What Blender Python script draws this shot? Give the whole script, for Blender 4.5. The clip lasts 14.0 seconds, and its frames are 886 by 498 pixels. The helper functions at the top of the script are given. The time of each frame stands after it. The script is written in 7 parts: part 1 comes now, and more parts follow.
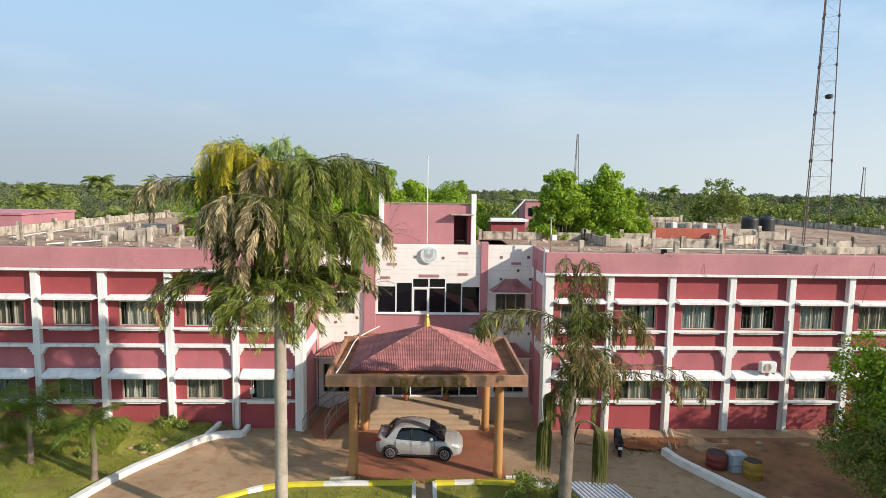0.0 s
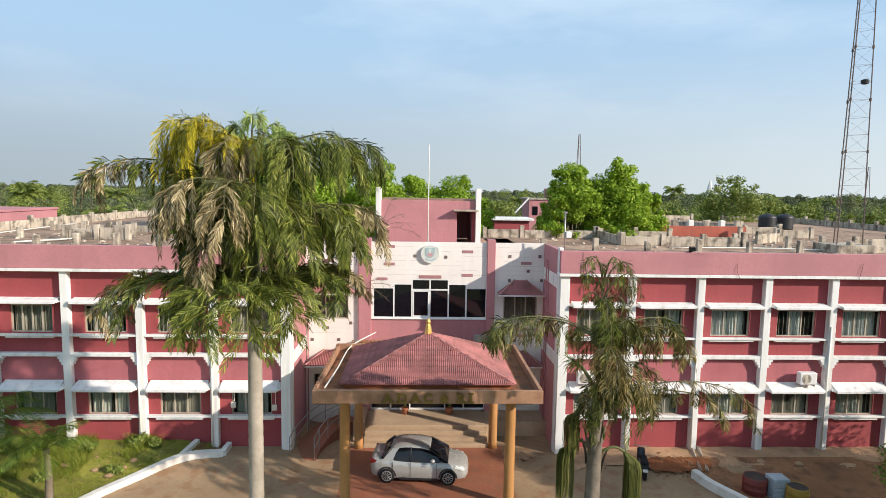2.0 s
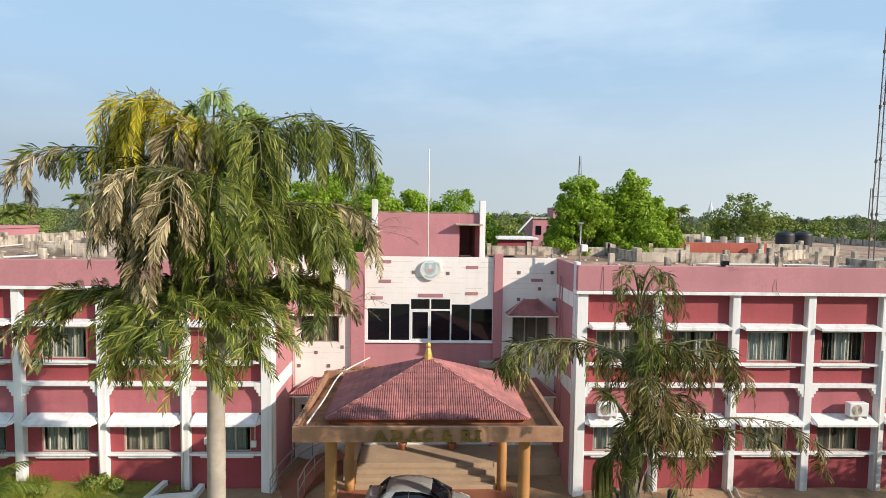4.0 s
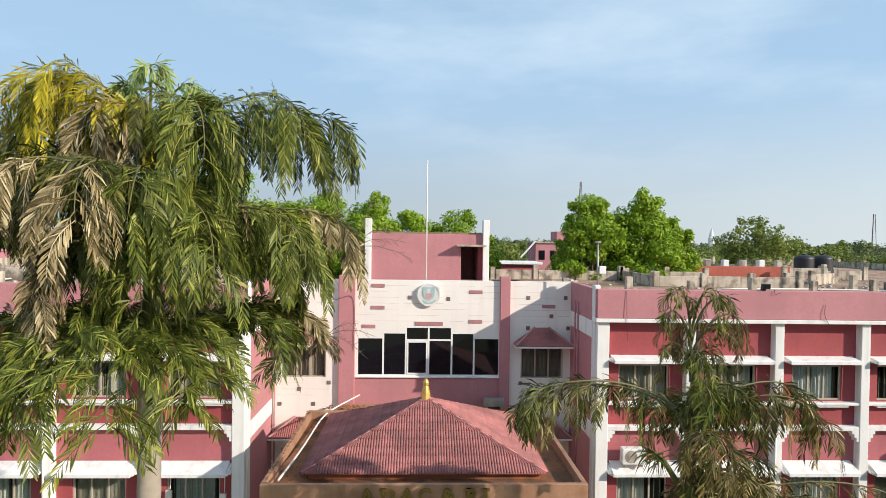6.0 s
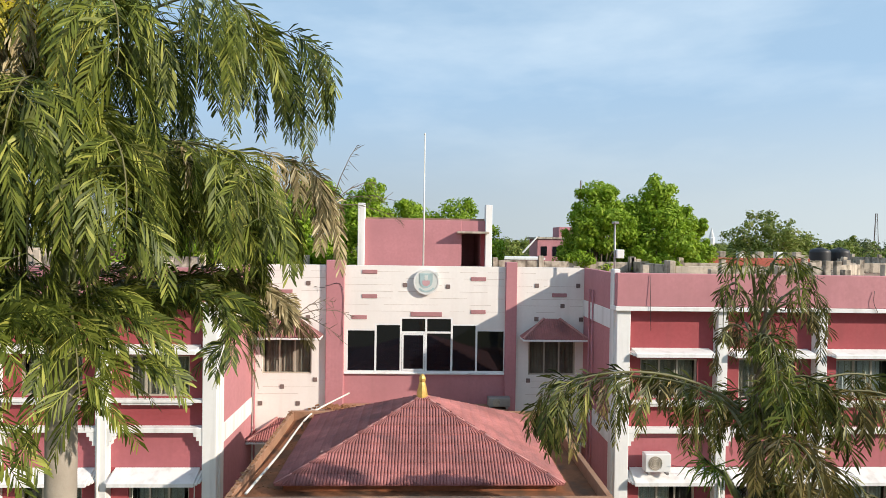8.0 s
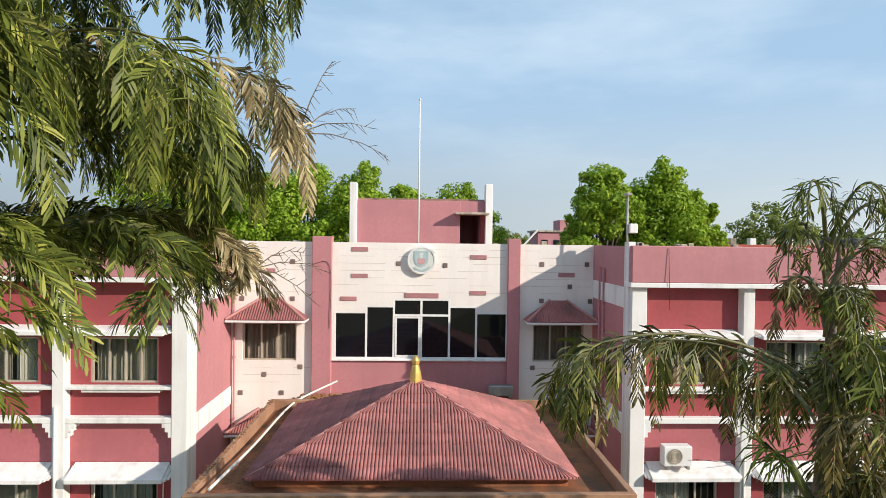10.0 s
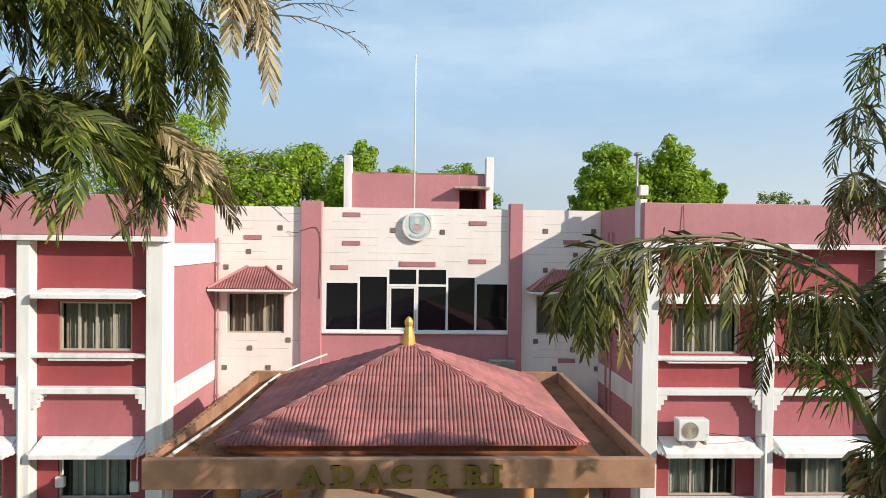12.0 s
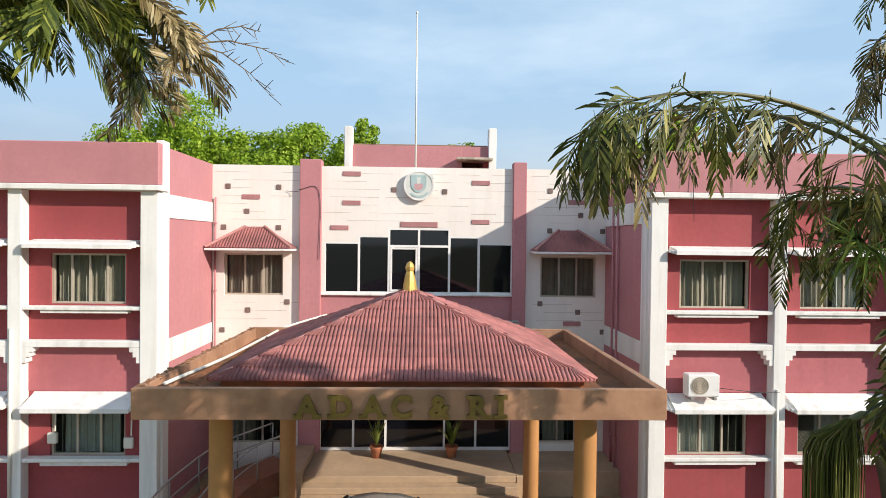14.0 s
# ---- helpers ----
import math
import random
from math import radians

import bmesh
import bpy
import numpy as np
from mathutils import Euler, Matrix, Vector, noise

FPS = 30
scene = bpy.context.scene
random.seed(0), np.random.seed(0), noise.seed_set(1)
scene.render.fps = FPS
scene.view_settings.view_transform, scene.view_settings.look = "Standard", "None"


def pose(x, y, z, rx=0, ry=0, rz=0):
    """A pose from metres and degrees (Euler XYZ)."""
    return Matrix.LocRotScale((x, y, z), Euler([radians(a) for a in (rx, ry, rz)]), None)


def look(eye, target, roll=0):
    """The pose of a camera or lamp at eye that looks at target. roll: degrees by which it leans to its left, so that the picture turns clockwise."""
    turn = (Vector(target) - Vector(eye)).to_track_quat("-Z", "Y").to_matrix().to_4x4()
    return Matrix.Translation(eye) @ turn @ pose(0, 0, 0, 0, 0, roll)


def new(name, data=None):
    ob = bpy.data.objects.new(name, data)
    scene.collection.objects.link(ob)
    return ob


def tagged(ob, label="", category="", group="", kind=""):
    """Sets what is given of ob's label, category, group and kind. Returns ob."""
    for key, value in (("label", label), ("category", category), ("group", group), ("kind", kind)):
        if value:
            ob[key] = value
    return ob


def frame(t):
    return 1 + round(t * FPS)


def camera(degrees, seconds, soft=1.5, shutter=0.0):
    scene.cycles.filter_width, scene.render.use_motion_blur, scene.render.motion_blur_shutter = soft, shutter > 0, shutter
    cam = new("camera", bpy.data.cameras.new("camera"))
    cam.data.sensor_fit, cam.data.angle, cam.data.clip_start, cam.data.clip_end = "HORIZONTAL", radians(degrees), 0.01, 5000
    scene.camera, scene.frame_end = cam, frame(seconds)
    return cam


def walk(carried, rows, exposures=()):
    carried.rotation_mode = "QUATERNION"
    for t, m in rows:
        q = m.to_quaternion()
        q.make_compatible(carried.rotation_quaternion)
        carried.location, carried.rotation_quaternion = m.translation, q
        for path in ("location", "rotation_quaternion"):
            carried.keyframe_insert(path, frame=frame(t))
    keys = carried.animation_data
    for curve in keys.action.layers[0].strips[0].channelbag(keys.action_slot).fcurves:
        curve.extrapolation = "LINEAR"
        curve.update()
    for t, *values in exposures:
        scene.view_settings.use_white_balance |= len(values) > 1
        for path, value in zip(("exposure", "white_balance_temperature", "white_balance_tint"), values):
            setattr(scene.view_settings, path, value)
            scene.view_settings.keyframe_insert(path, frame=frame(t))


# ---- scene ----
# The drone's path: seconds, eye, target, roll
cam = camera(74.0, 14.0, soft=0.75)
PATH = [
    (0, (0.152, -1.634, 12.325), (0.231, 0.354, 12.121), 0.9),
    (0.5, (0.143, -0.906, 12.255), (0.222, 1.082, 12.05), 0.9),
    (1, (0.148, -0.167, 12.138), (0.227, 1.821, 11.933), 0.9),
    (1.5, (0.155, 0.628, 12.007), (0.233, 2.616, 11.804), 0.9),
    (2, (0.154, 1.31, 11.889), (0.232, 3.298, 11.688), 0.9),
    (2.5, (0.155, 2.025, 11.773), (0.233, 4.014, 11.573), 0.9),
    (3, (0.162, 2.724, 11.636), (0.239, 4.712, 11.438), 0.9),
    (3.5, (0.175, 3.37, 11.479), (0.253, 5.359, 11.287), 0.9),
    (4, (0.21, 4.124, 11.25), (0.286, 6.119, 11.128), 0.8),
    (4.2, (0.225, 4.42, 11.205), (0.3, 6.418, 11.133), 0.8),
    (4.6, (0.25, 5.0, 11.135), (0.325, 6.999, 11.100), 0.75),
    (5.5, (0.30, 6.29, 10.98), (0.375, 8.289, 10.948), 0.75),
    (6.5, (0.355, 7.592, 10.785), (0.429, 9.591, 10.755), 0.8),
    (7, (0.373, 8.201, 10.593), (0.448, 10.199, 10.565), 0.8),
    (7.5, (0.403, 8.768, 10.39), (0.479, 10.766, 10.364), 0.8),
    (8, (0.43, 9.286, 10.206), (0.507, 11.284, 10.177), 0.8),
    (10.5, (0.641, 11.342, 9.145), (0.722, 13.34, 9.114), 0.75),
    (11, (0.708, 11.647, 8.876), (0.787, 13.645, 8.847), 0.75),
    (11.5, (0.748, 11.936, 8.607), (0.826, 13.934, 8.575), 0.7),
    (12, (0.766, 12.16, 8.292), (0.842, 14.159, 8.264), 0.7),
    (12.5, (0.779, 12.318, 7.99), (0.855, 14.316, 7.965), 0.65),
    (13, (0.789, 12.423, 7.70), (0.862, 14.422, 7.676), 0.65),
    (13.5, (0.795, 12.49, 7.363), (0.866, 14.488, 7.339), 0.65),
    (14, (0.8, 12.54, 7.055), (0.868, 14.538, 7.03), 0.65),
]
walk(cam, [(t, look(eye, target, roll)) for t, eye, target, roll in PATH], [(0, 0.42), (2, 0.42), (4.2, 0.38), (7.5, 0.36), (10.5, 0.34), (11.5, 0.35), (13, 0.41), (14, 0.44)])

# ---- light: low sun from the front right, hazy blue sky ----
SUN_EL, SUN_AZ = 25.0, 121.0
SUN_DIR = Vector((math.sin(radians(SUN_AZ)) * math.cos(radians(SUN_EL)), math.cos(radians(SUN_AZ)) * math.cos(radians(SUN_EL)), math.sin(radians(SUN_EL))))
sun = new("sun", bpy.data.lights.new("sun", "SUN"))
sun.data.energy, sun.data.angle, sun.data.color = 4.4, radians(0.6), (1.0, 0.89, 0.77)
sun.matrix_world = look(SUN_DIR * 60, (0, 0, 0))

world = bpy.data.worlds.new("world")
scene.world = world
world.use_nodes = True
wn, wl_ = world.node_tree.nodes, world.node_tree.links
wn.clear()
sky = wn.new("ShaderNodeTexSky")
sky.sky_type, sky.sun_disc = "NISHITA", False
sky.sun_elevation, sky.sun_rotation = radians(SUN_EL), radians(SUN_AZ)
sky.air_density, sky.dust_density, sky.ozone_density, sky.altitude = 1.0, 0.6, 1.0, 50
wtc = wn.new("ShaderNodeTexCoord")
wmap = wn.new("ShaderNodeMapping")
wmap.inputs["Scale"].default_value = (1.6, 1.6, 5.5)
wmap.inputs["Location"].default_value = (0.7, 0.2, 0.4)
wnoise = wn.new("ShaderNodeTexNoise")
wnoise.inputs["Scale"].default_value, wnoise.inputs["Detail"].default_value, wnoise.inputs["Roughness"].default_value = 1.6, 6, 0.55
wramp = wn.new("ShaderNodeValToRGB")
wramp.color_ramp.elements[0].position, wramp.color_ramp.elements[1].position = 0.46, 0.78
wramp.color_ramp.elements[0].color, wramp.color_ramp.elements[1].color = (0, 0, 0, 1), (0.6, 0.6, 0.6, 1)
wmix = wn.new("ShaderNodeMix")
wmix.data_type = "RGBA"
wmix.inputs["Factor"].default_value, wmix.inputs["B"].default_value = 0.72, (2.92, 4.25, 5.6, 1)
wwisp = wn.new("ShaderNodeMix")
wwisp.data_type = "RGBA"
wwisp.inputs["B"].default_value = (4.5, 5.35, 6.1, 1)
wbg = wn.new("ShaderNodeBackground")
wbg.inputs["Strength"].default_value = 0.134
wout = wn.new("ShaderNodeOutputWorld")
# the haze lies thick: the sky's band by the horizon is as pale and even as the air higher up
wlift = wn.new("ShaderNodeMapping")
wlift.inputs["Location"].default_value = (0, 0, 0.2)
wl_.new(wtc.outputs["Generated"], wlift.inputs["Vector"])
wl_.new(wlift.outputs["Vector"], sky.inputs["Vector"])
wl_.new(wtc.outputs["Generated"], wmap.inputs["Vector"])
wl_.new(wmap.outputs["Vector"], wnoise.inputs["Vector"])
wl_.new(wnoise.outputs["Fac"], wramp.inputs["Fac"])
wl_.new(wramp.outputs["Color"], wwisp.inputs["Factor"])
wl_.new(wmix.outputs["Result"], wwisp.inputs["A"])
wl_.new(sky.outputs["Color"], wmix.inputs["A"])
# dust near the horizon: grey, and paler towards the sun
wdot = wn.new("ShaderNodeVectorMath")
wdot.operation = "DOT_PRODUCT"
wdot.inputs[1].default_value = (math.sin(radians(SUN_AZ)), math.cos(radians(SUN_AZ)), 0)
wl_.new(wtc.outputs["Generated"], wdot.inputs[0])
wside = wn.new("ShaderNodeMapRange")
wside.inputs["From Min"].default_value, wside.inputs["From Max"].default_value = -1, 0.2
wl_.new(wdot.outputs["Value"], wside.inputs["Value"])
wdust = wn.new("ShaderNodeMix")
wdust.data_type = "RGBA"
wdust.inputs["A"].default_value, wdust.inputs["B"].default_value = (2.3, 2.74, 3.09, 1), (4.05, 4.52, 4.68, 1)
wl_.new(wside.outputs["Result"], wdust.inputs["Factor"])
wsep = wn.new("ShaderNodeSeparateXYZ")
wl_.new(wtc.outputs["Generated"], wsep.inputs["Vector"])
wlow = wn.new("ShaderNodeMapRange")
wlow.interpolation_type = "SMOOTHSTEP"
wlow.inputs["From Min"].default_value, wlow.inputs["From Max"].default_value = 0.0, 0.27
wl_.new(wsep.outputs["Z"], wlow.inputs["Value"])
wall_ = wn.new("ShaderNodeMix")
wall_.data_type = "RGBA"
wl_.new(wlow.outputs["Result"], wall_.inputs["Factor"])
wl_.new(wdust.outputs["Result"], wall_.inputs["A"])
wl_.new(wwisp.outputs["Result"], wall_.inputs["B"])
wl_.new(wall_.outputs["Result"], wbg.inputs["Color"])
wl_.new(wbg.outputs["Background"], wout.inputs["Surface"])

# ---- materials ----
def paint(name, base, rough=0.75, var=0.18, scale=0.8, fine=14.0, bump=0.15, streak=0.0, dirt=(0.09, 0.075, 0.06), blotch=0.0, metal=0.0, rnd=0.0):
    """A weathered surface: base colour with large and fine variation, rain streaks, blotches of dirt and a fine relief."""
    m = bpy.data.materials.new(name)
    m.use_nodes = True
    n, l = m.node_tree.nodes, m.node_tree.links
    p = n["Principled BSDF"]
    p.inputs["Metallic"].default_value = metal
    p.inputs["Roughness"].default_value = rough
    if rough >= 0.85:
        p.inputs["Specular IOR Level"].default_value = 0.15
    tc = n.new("ShaderNodeNewGeometry")

    def tex(sc, detail=4.0, stretch=None):
        t = n.new("ShaderNodeTexNoise")
        t.inputs["Scale"].default_value, t.inputs["Detail"].default_value = sc, detail
        if stretch:
            mp = n.new("ShaderNodeMapping")
            mp.inputs["Scale"].default_value = stretch
            l.new(tc.outputs["Position"], mp.inputs["Vector"])
            l.new(mp.outputs["Vector"], t.inputs["Vector"])
        else:
            l.new(tc.outputs["Position"], t.inputs["Vector"])
        return t

    def mixed(fac, a, b, kind="MIX"):
        x = n.new("ShaderNodeMix")
        x.data_type, x.blend_type = "RGBA", kind
        for key, v in (("Factor", fac), ("A", a), ("B", b)):
            if isinstance(v, (tuple, float, int)):
                x.inputs[key].default_value = (*v, 1) if isinstance(v, tuple) else v
            else:
                l.new(v, x.inputs[key])
        return x.outputs["Result"]

    def ramp(src, lo, hi, top=1.0):
        r = n.new("ShaderNodeMapRange")
        r.inputs["From Min"].default_value, r.inputs["From Max"].default_value, r.inputs["To Max"].default_value = lo, hi, top
        l.new(src, r.inputs["Value"])
        return r.outputs["Result"]

    big, small = tex(scale), tex(fine, 6.0)
    dark = tuple(c * (1 - var) for c in base)
    light = tuple(min(0.95, c * (1 + var)) for c in base)
    col = mixed(ramp(big.outputs["Fac"], 0.3, 0.7), dark, light)
    col = mixed(ramp(small.outputs["Fac"], 0.35, 0.7, 0.5), col, dark)
    if streak:
        s = tex(2.2, 5.0, (1.6, 1.6, 0.12))
        col = mixed(ramp(s.outputs["Fac"], 0.5, 0.75, streak), col, dirt)
    if blotch:
        b = tex(1.7, 7.0)
        col = mixed(ramp(b.outputs["Fac"], 0.5, 0.66, blotch), col, dirt)
    if rnd:
        oi = n.new("ShaderNodeObjectInfo")
        col = mixed(ramp(oi.outputs["Random"], 0.0, 1.0, rnd), col, tuple(c * 0.5 for c in base))
    l.new(col, p.inputs["Base Color"])
    bp = n.new("ShaderNodeBump")
    bp.inputs["Strength"].default_value, bp.inputs["Distance"].default_value = bump, 0.02
    l.new(small.outputs["Fac"], bp.inputs["Height"])
    l.new(bp.outputs["Normal"], p.inputs["Normal"])
    rr = n.new("ShaderNodeMapRange")
    rr.inputs["To Min"].default_value, rr.inputs["To Max"].default_value = max(0.02, rough - 0.1), min(1, rough + 0.1)
    l.new(small.outputs["Fac"], rr.inputs["Value"])
    l.new(rr.outputs["Result"], p.inputs["Roughness"])
    return m


def leafy(name, a, b, c=None, trans=0.3, rough=0.5, share=0.2):
    """Leaves: every leaf its own tint between a and b, a share of them c; some light passes through."""
    m = bpy.data.materials.new(name)
    m.use_nodes = True
    n, l = m.node_tree.nodes, m.node_tree.links
    p, out = n["Principled BSDF"], n["Material Output"]
    p.inputs["Roughness"].default_value = rough
    p.inputs["Specular IOR Level"].default_value = 0.25
    g = n.new("ShaderNodeNewGeometry")
    r = n.new("ShaderNodeValToRGB")
    e = r.color_ramp.elements
    e[0].color, e[1].color = (*a, 1), (*b, 1)
    if c:
        e[1].position = 1 - share
        x = e.new(1.0)
        x.color = (*c, 1)
    l.new(g.outputs["Random Per Island"], r.inputs["Fac"])
    t = n.new("ShaderNodeBsdfTranslucent")
    mx = n.new("ShaderNodeMixShader")
    mx.inputs["Fac"].default_value = trans
    l.new(r.outputs["Color"], p.inputs["Base Color"])
    l.new(r.outputs["Color"], t.inputs["Color"])
    l.new(p.outputs["BSDF"], mx.inputs[1])
    l.new(t.outputs["BSDF"], mx.inputs[2])
    l.new(mx.outputs["Shader"], out.inputs["Surface"])
    return m


def glassy(name, tint, clear, rough=0.03):
    """Window glass: clear lets that share of light through, the rest is a dark tinted film, with a glossy face."""
    m = bpy.data.materials.new(name)
    m.use_nodes = True
    n, l = m.node_tree.nodes, m.node_tree.links
    p, out = n["Principled BSDF"], n["Material Output"]
    p.inputs["Base Color"].default_value = (*tint, 1)
    p.inputs["Roughness"].default_value = rough
    t = n.new("ShaderNodeBsdfTransparent")
    t.inputs["Color"].default_value = (0.8, 0.85, 0.85, 1)
    mx = n.new("ShaderNodeMixShader")
    mx.inputs["Fac"].default_value = clear
    l.new(p.outputs["BSDF"], mx.inputs[1])
    l.new(t.outputs["BSDF"], mx.inputs[2])
    l.new(mx.outputs["Shader"], out.inputs["Surface"])
    return m


M_RED = paint("maroon_wall_paint", (0.32, 0.058, 0.065), 0.8, 0.14, 0.6, 9, 0.1, streak=0.22, dirt=(0.16, 0.05, 0.05))
M_FADED = paint("faded_rose_panel_paint", (0.42, 0.125, 0.14), 0.8, 0.14, 0.7, 9, 0.1, streak=0.25, dirt=(0.25, 0.08, 0.085))
M_PINK = paint("rose_wall_paint", (0.47, 0.20, 0.215), 0.8, 0.12, 0.5, 9, 0.1, streak=0.2, dirt=(0.30, 0.14, 0.14))
M_WHITE = paint("white_wall_paint", (0.77, 0.76, 0.735), 0.75, 0.05, 0.9, 11, 0.1, streak=0.5, dirt=(0.40, 0.37, 0.33))
M_CREAM = paint("cream_wall_paint", (0.80, 0.75, 0.70), 0.8, 0.05, 0.7, 10, 0.12, streak=0.22, dirt=(0.6, 0.52, 0.47))
M_VENT = paint("grey_brown_vent_block", (0.20, 0.145, 0.13), 0.85, 0.2, 4, 20, 0.3)
M_PLAQUE = paint("rose_plaque_paint", (0.40, 0.19, 0.19), 0.75, 0.15, 3, 20, 0.2)
# darker than the wall: the shade inside thin grooves, given as a colour
M_GROOVE = paint("groove_shade_tone", (0.60, 0.52, 0.46), 0.9, 0.2, 3, 20, 0.1)
M_CONC = paint("weathered_concrete", (0.52, 0.45, 0.36), 0.92, 0.3, 0.9, 8, 0.5, streak=0.9, blotch=0.75, dirt=(0.085, 0.07, 0.055))
M_ROOF = paint("roof_terrace", (0.38, 0.255, 0.18), 0.95, 0.42, 0.3, 5, 0.4, blotch=0.6, dirt=(0.09, 0.07, 0.055))
M_TILE = paint("painted_roof_tile", (0.385, 0.145, 0.135), 0.75, 0.34, 1.2, 26, 0.25, streak=0.3, blotch=0.45, dirt=(0.14, 0.075, 0.075), rnd=0.3)
M_TILE_R = paint("painted_tile_ridge", (0.46, 0.22, 0.20), 0.75, 0.2, 1.5, 16, 0.25, blotch=0.35, dirt=(0.24, 0.09, 0.08))
M_BROWN = paint("tan_canopy_plaster", (0.38, 0.21, 0.125), 0.8, 0.2, 0.7, 10, 0.2, streak=0.4, blotch=0.5, dirt=(0.20, 0.095, 0.052))
M_GUTTER = paint("stained_gutter_floor", (0.26, 0.115, 0.06), 0.9, 0.3, 1.0, 9, 0.4, blotch=0.7, dirt=(0.10, 0.07, 0.05))
M_OCHRE = paint("ochre_column_paint", (0.45, 0.22, 0.075), 0.6, 0.14, 0.8, 10, 0.12, streak=0.2, dirt=(0.27, 0.13, 0.04))
M_GOLD = paint("gold_paint", (0.58, 0.38, 0.10), 0.45, 0.2, 6, 20, 0.1, metal=0.3)
M_LETTER = paint("dull_brass_letters", (0.24, 0.165, 0.045), 0.42, 0.3, 4, 20, 0.2, metal=0.5, blotch=0.4, dirt=(0.10, 0.08, 0.03))
M_FRAME = paint("aluminium_window_frame", (0.48, 0.42, 0.34), 0.5, 0.1, 2, 20, 0.05, metal=0.2)
M_FRAMEW = paint("white_window_frame", (0.78, 0.77, 0.75), 0.45, 0.05, 2, 20, 0.05)
M_BLACKG = glassy("black_tinted_glass", (0.006, 0.007, 0.010), 0.01, 0.05)
M_GLASS = glassy("window_glass", (0.03, 0.032, 0.028), 0.9)
M_CURT = paint("pale_curtain_cloth", (0.74, 0.72, 0.62), 0.9, 0.12, 4, 25, 0.1)
M_CURT2 = paint("tan_curtain_cloth", (0.55, 0.47, 0.36), 0.9, 0.15, 4, 25, 0.1)
M_CURT3 = paint("brown_curtain_cloth", (0.50, 0.36, 0.29), 0.9, 0.15, 4, 25, 0.1)
M_NET = paint("white_net_curtain", (0.86, 0.86, 0.82), 0.9, 0.1, 4, 25, 0.1)
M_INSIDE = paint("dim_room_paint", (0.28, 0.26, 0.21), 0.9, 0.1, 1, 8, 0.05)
M_STEP = paint("worn_beige_stone", (0.43, 0.31, 0.20), 0.7, 0.14, 1.0, 9, 0.2, blotch=0.3, dirt=(0.28, 0.21, 0.15))
M_REDFLOOR = paint("red_oxide_floor", (0.29, 0.108, 0.06), 0.65, 0.2, 0.8, 7, 0.2, blotch=0.4, dirt=(0.20, 0.115, 0.075))
M_DRIVE = paint("dusty_concrete_drive", (0.35, 0.24, 0.145), 0.9, 0.2, 0.35, 5, 0.3, blotch=0.6, dirt=(0.26, 0.13, 0.065))
M_EARTH = paint("brown_earth", (0.27, 0.135, 0.07), 0.95, 0.3, 0.5, 4, 0.6, blotch=0.5, dirt=(0.10, 0.062, 0.042))
M_SAND = paint("gravelly_sand", (0.44, 0.28, 0.165), 0.95, 0.25, 1.0, 9, 0.9, blotch=0.4, dirt=(0.18, 0.125, 0.085))
M_LAWN = paint("rough_lawn_soil", (0.23, 0.22, 0.045), 0.95, 0.35, 0.5, 6, 0.8, blotch=0.5, dirt=(0.13, 0.10, 0.05))
M_PLAIN = paint("scrub_plain", (0.16, 0.15, 0.065), 0.95, 0.35, 0.02, 0.6, 0.4, blotch=0.4, dirt=(0.12, 0.10, 0.055))
M_KERB = paint("whitewashed_kerb", (0.74, 0.72, 0.67), 0.85, 0.1, 1.2, 10, 0.3, blotch=0.3, dirt=(0.40, 0.34, 0.27))
M_KERBY = paint("yellow_kerb_paint", (0.68, 0.56, 0.04), 0.75, 0.12, 1.2, 10, 0.3, blotch=0.25, dirt=(0.35, 0.28, 0.08))
M_STEEL = paint("galvanised_steel", (0.40, 0.38, 0.36), 0.5, 0.15, 2, 15, 0.1, metal=0.7)
M_RUST = paint("rusty_mast_steel", (0.15, 0.11, 0.095), 0.65, 0.2, 0.5, 10, 0.1, metal=0.2)
M_PIPE = paint("white_plastic_pipe", (0.72, 0.69, 0.62), 0.5, 0.08, 2, 15, 0.05)
M_BLACK = paint("black_plastic", (0.018, 0.018, 0.02), 0.5, 0.2, 2, 15, 0.05)
M_BARK = paint("grey_palm_bark", (0.38, 0.33, 0.27), 0.85, 0.2, 1.2, 9, 0.6, blotch=0.4, dirt=(0.21, 0.175, 0.13))
M_BARKB = paint("brown_trunk_bark", (0.19, 0.15, 0.11), 0.9, 0.3, 2, 9, 0.8, blotch=0.5, dirt=(0.09, 0.07, 0.05))
M_BARKG = paint("dark_fibrous_palm_bark", (0.21, 0.175, 0.14), 0.9, 0.3, 2.5, 14, 0.8, streak=0.5, blotch=0.5, dirt=(0.10, 0.08, 0.06))
M_SHAFT = paint("green_leaf_sheath", (0.14, 0.15, 0.055), 0.6, 0.25, 1.5, 9, 0.3, blotch=0.4, dirt=(0.14, 0.11, 0.06))
M_RACHIS = paint("leaf_stalk", (0.14, 0.13, 0.05), 0.6, 0.2, 2, 9, 0.2)
# L_PALM, L_PALM_O, L_PALM_B: the pale share of leaflets stands for sun highlights
L_PALM = leafy("palm_leaflets", (0.02, 0.036, 0.007), (0.105, 0.137, 0.022), (0.30, 0.32, 0.06), 0.2, 0.48, 0.24)
L_PALM_L = leafy("light_palm_leaflets", (0.04, 0.058, 0.009), (0.17, 0.20, 0.03), (0.38, 0.38, 0.08), 0.22, 0.48, 0.25)
L_PALM_Y = leafy("yellowing_palm_leaflets", (0.2, 0.2, 0.016), (0.58, 0.47, 0.03), (0.07, 0.095, 0.02), 0.28, 0.42, 0.3)
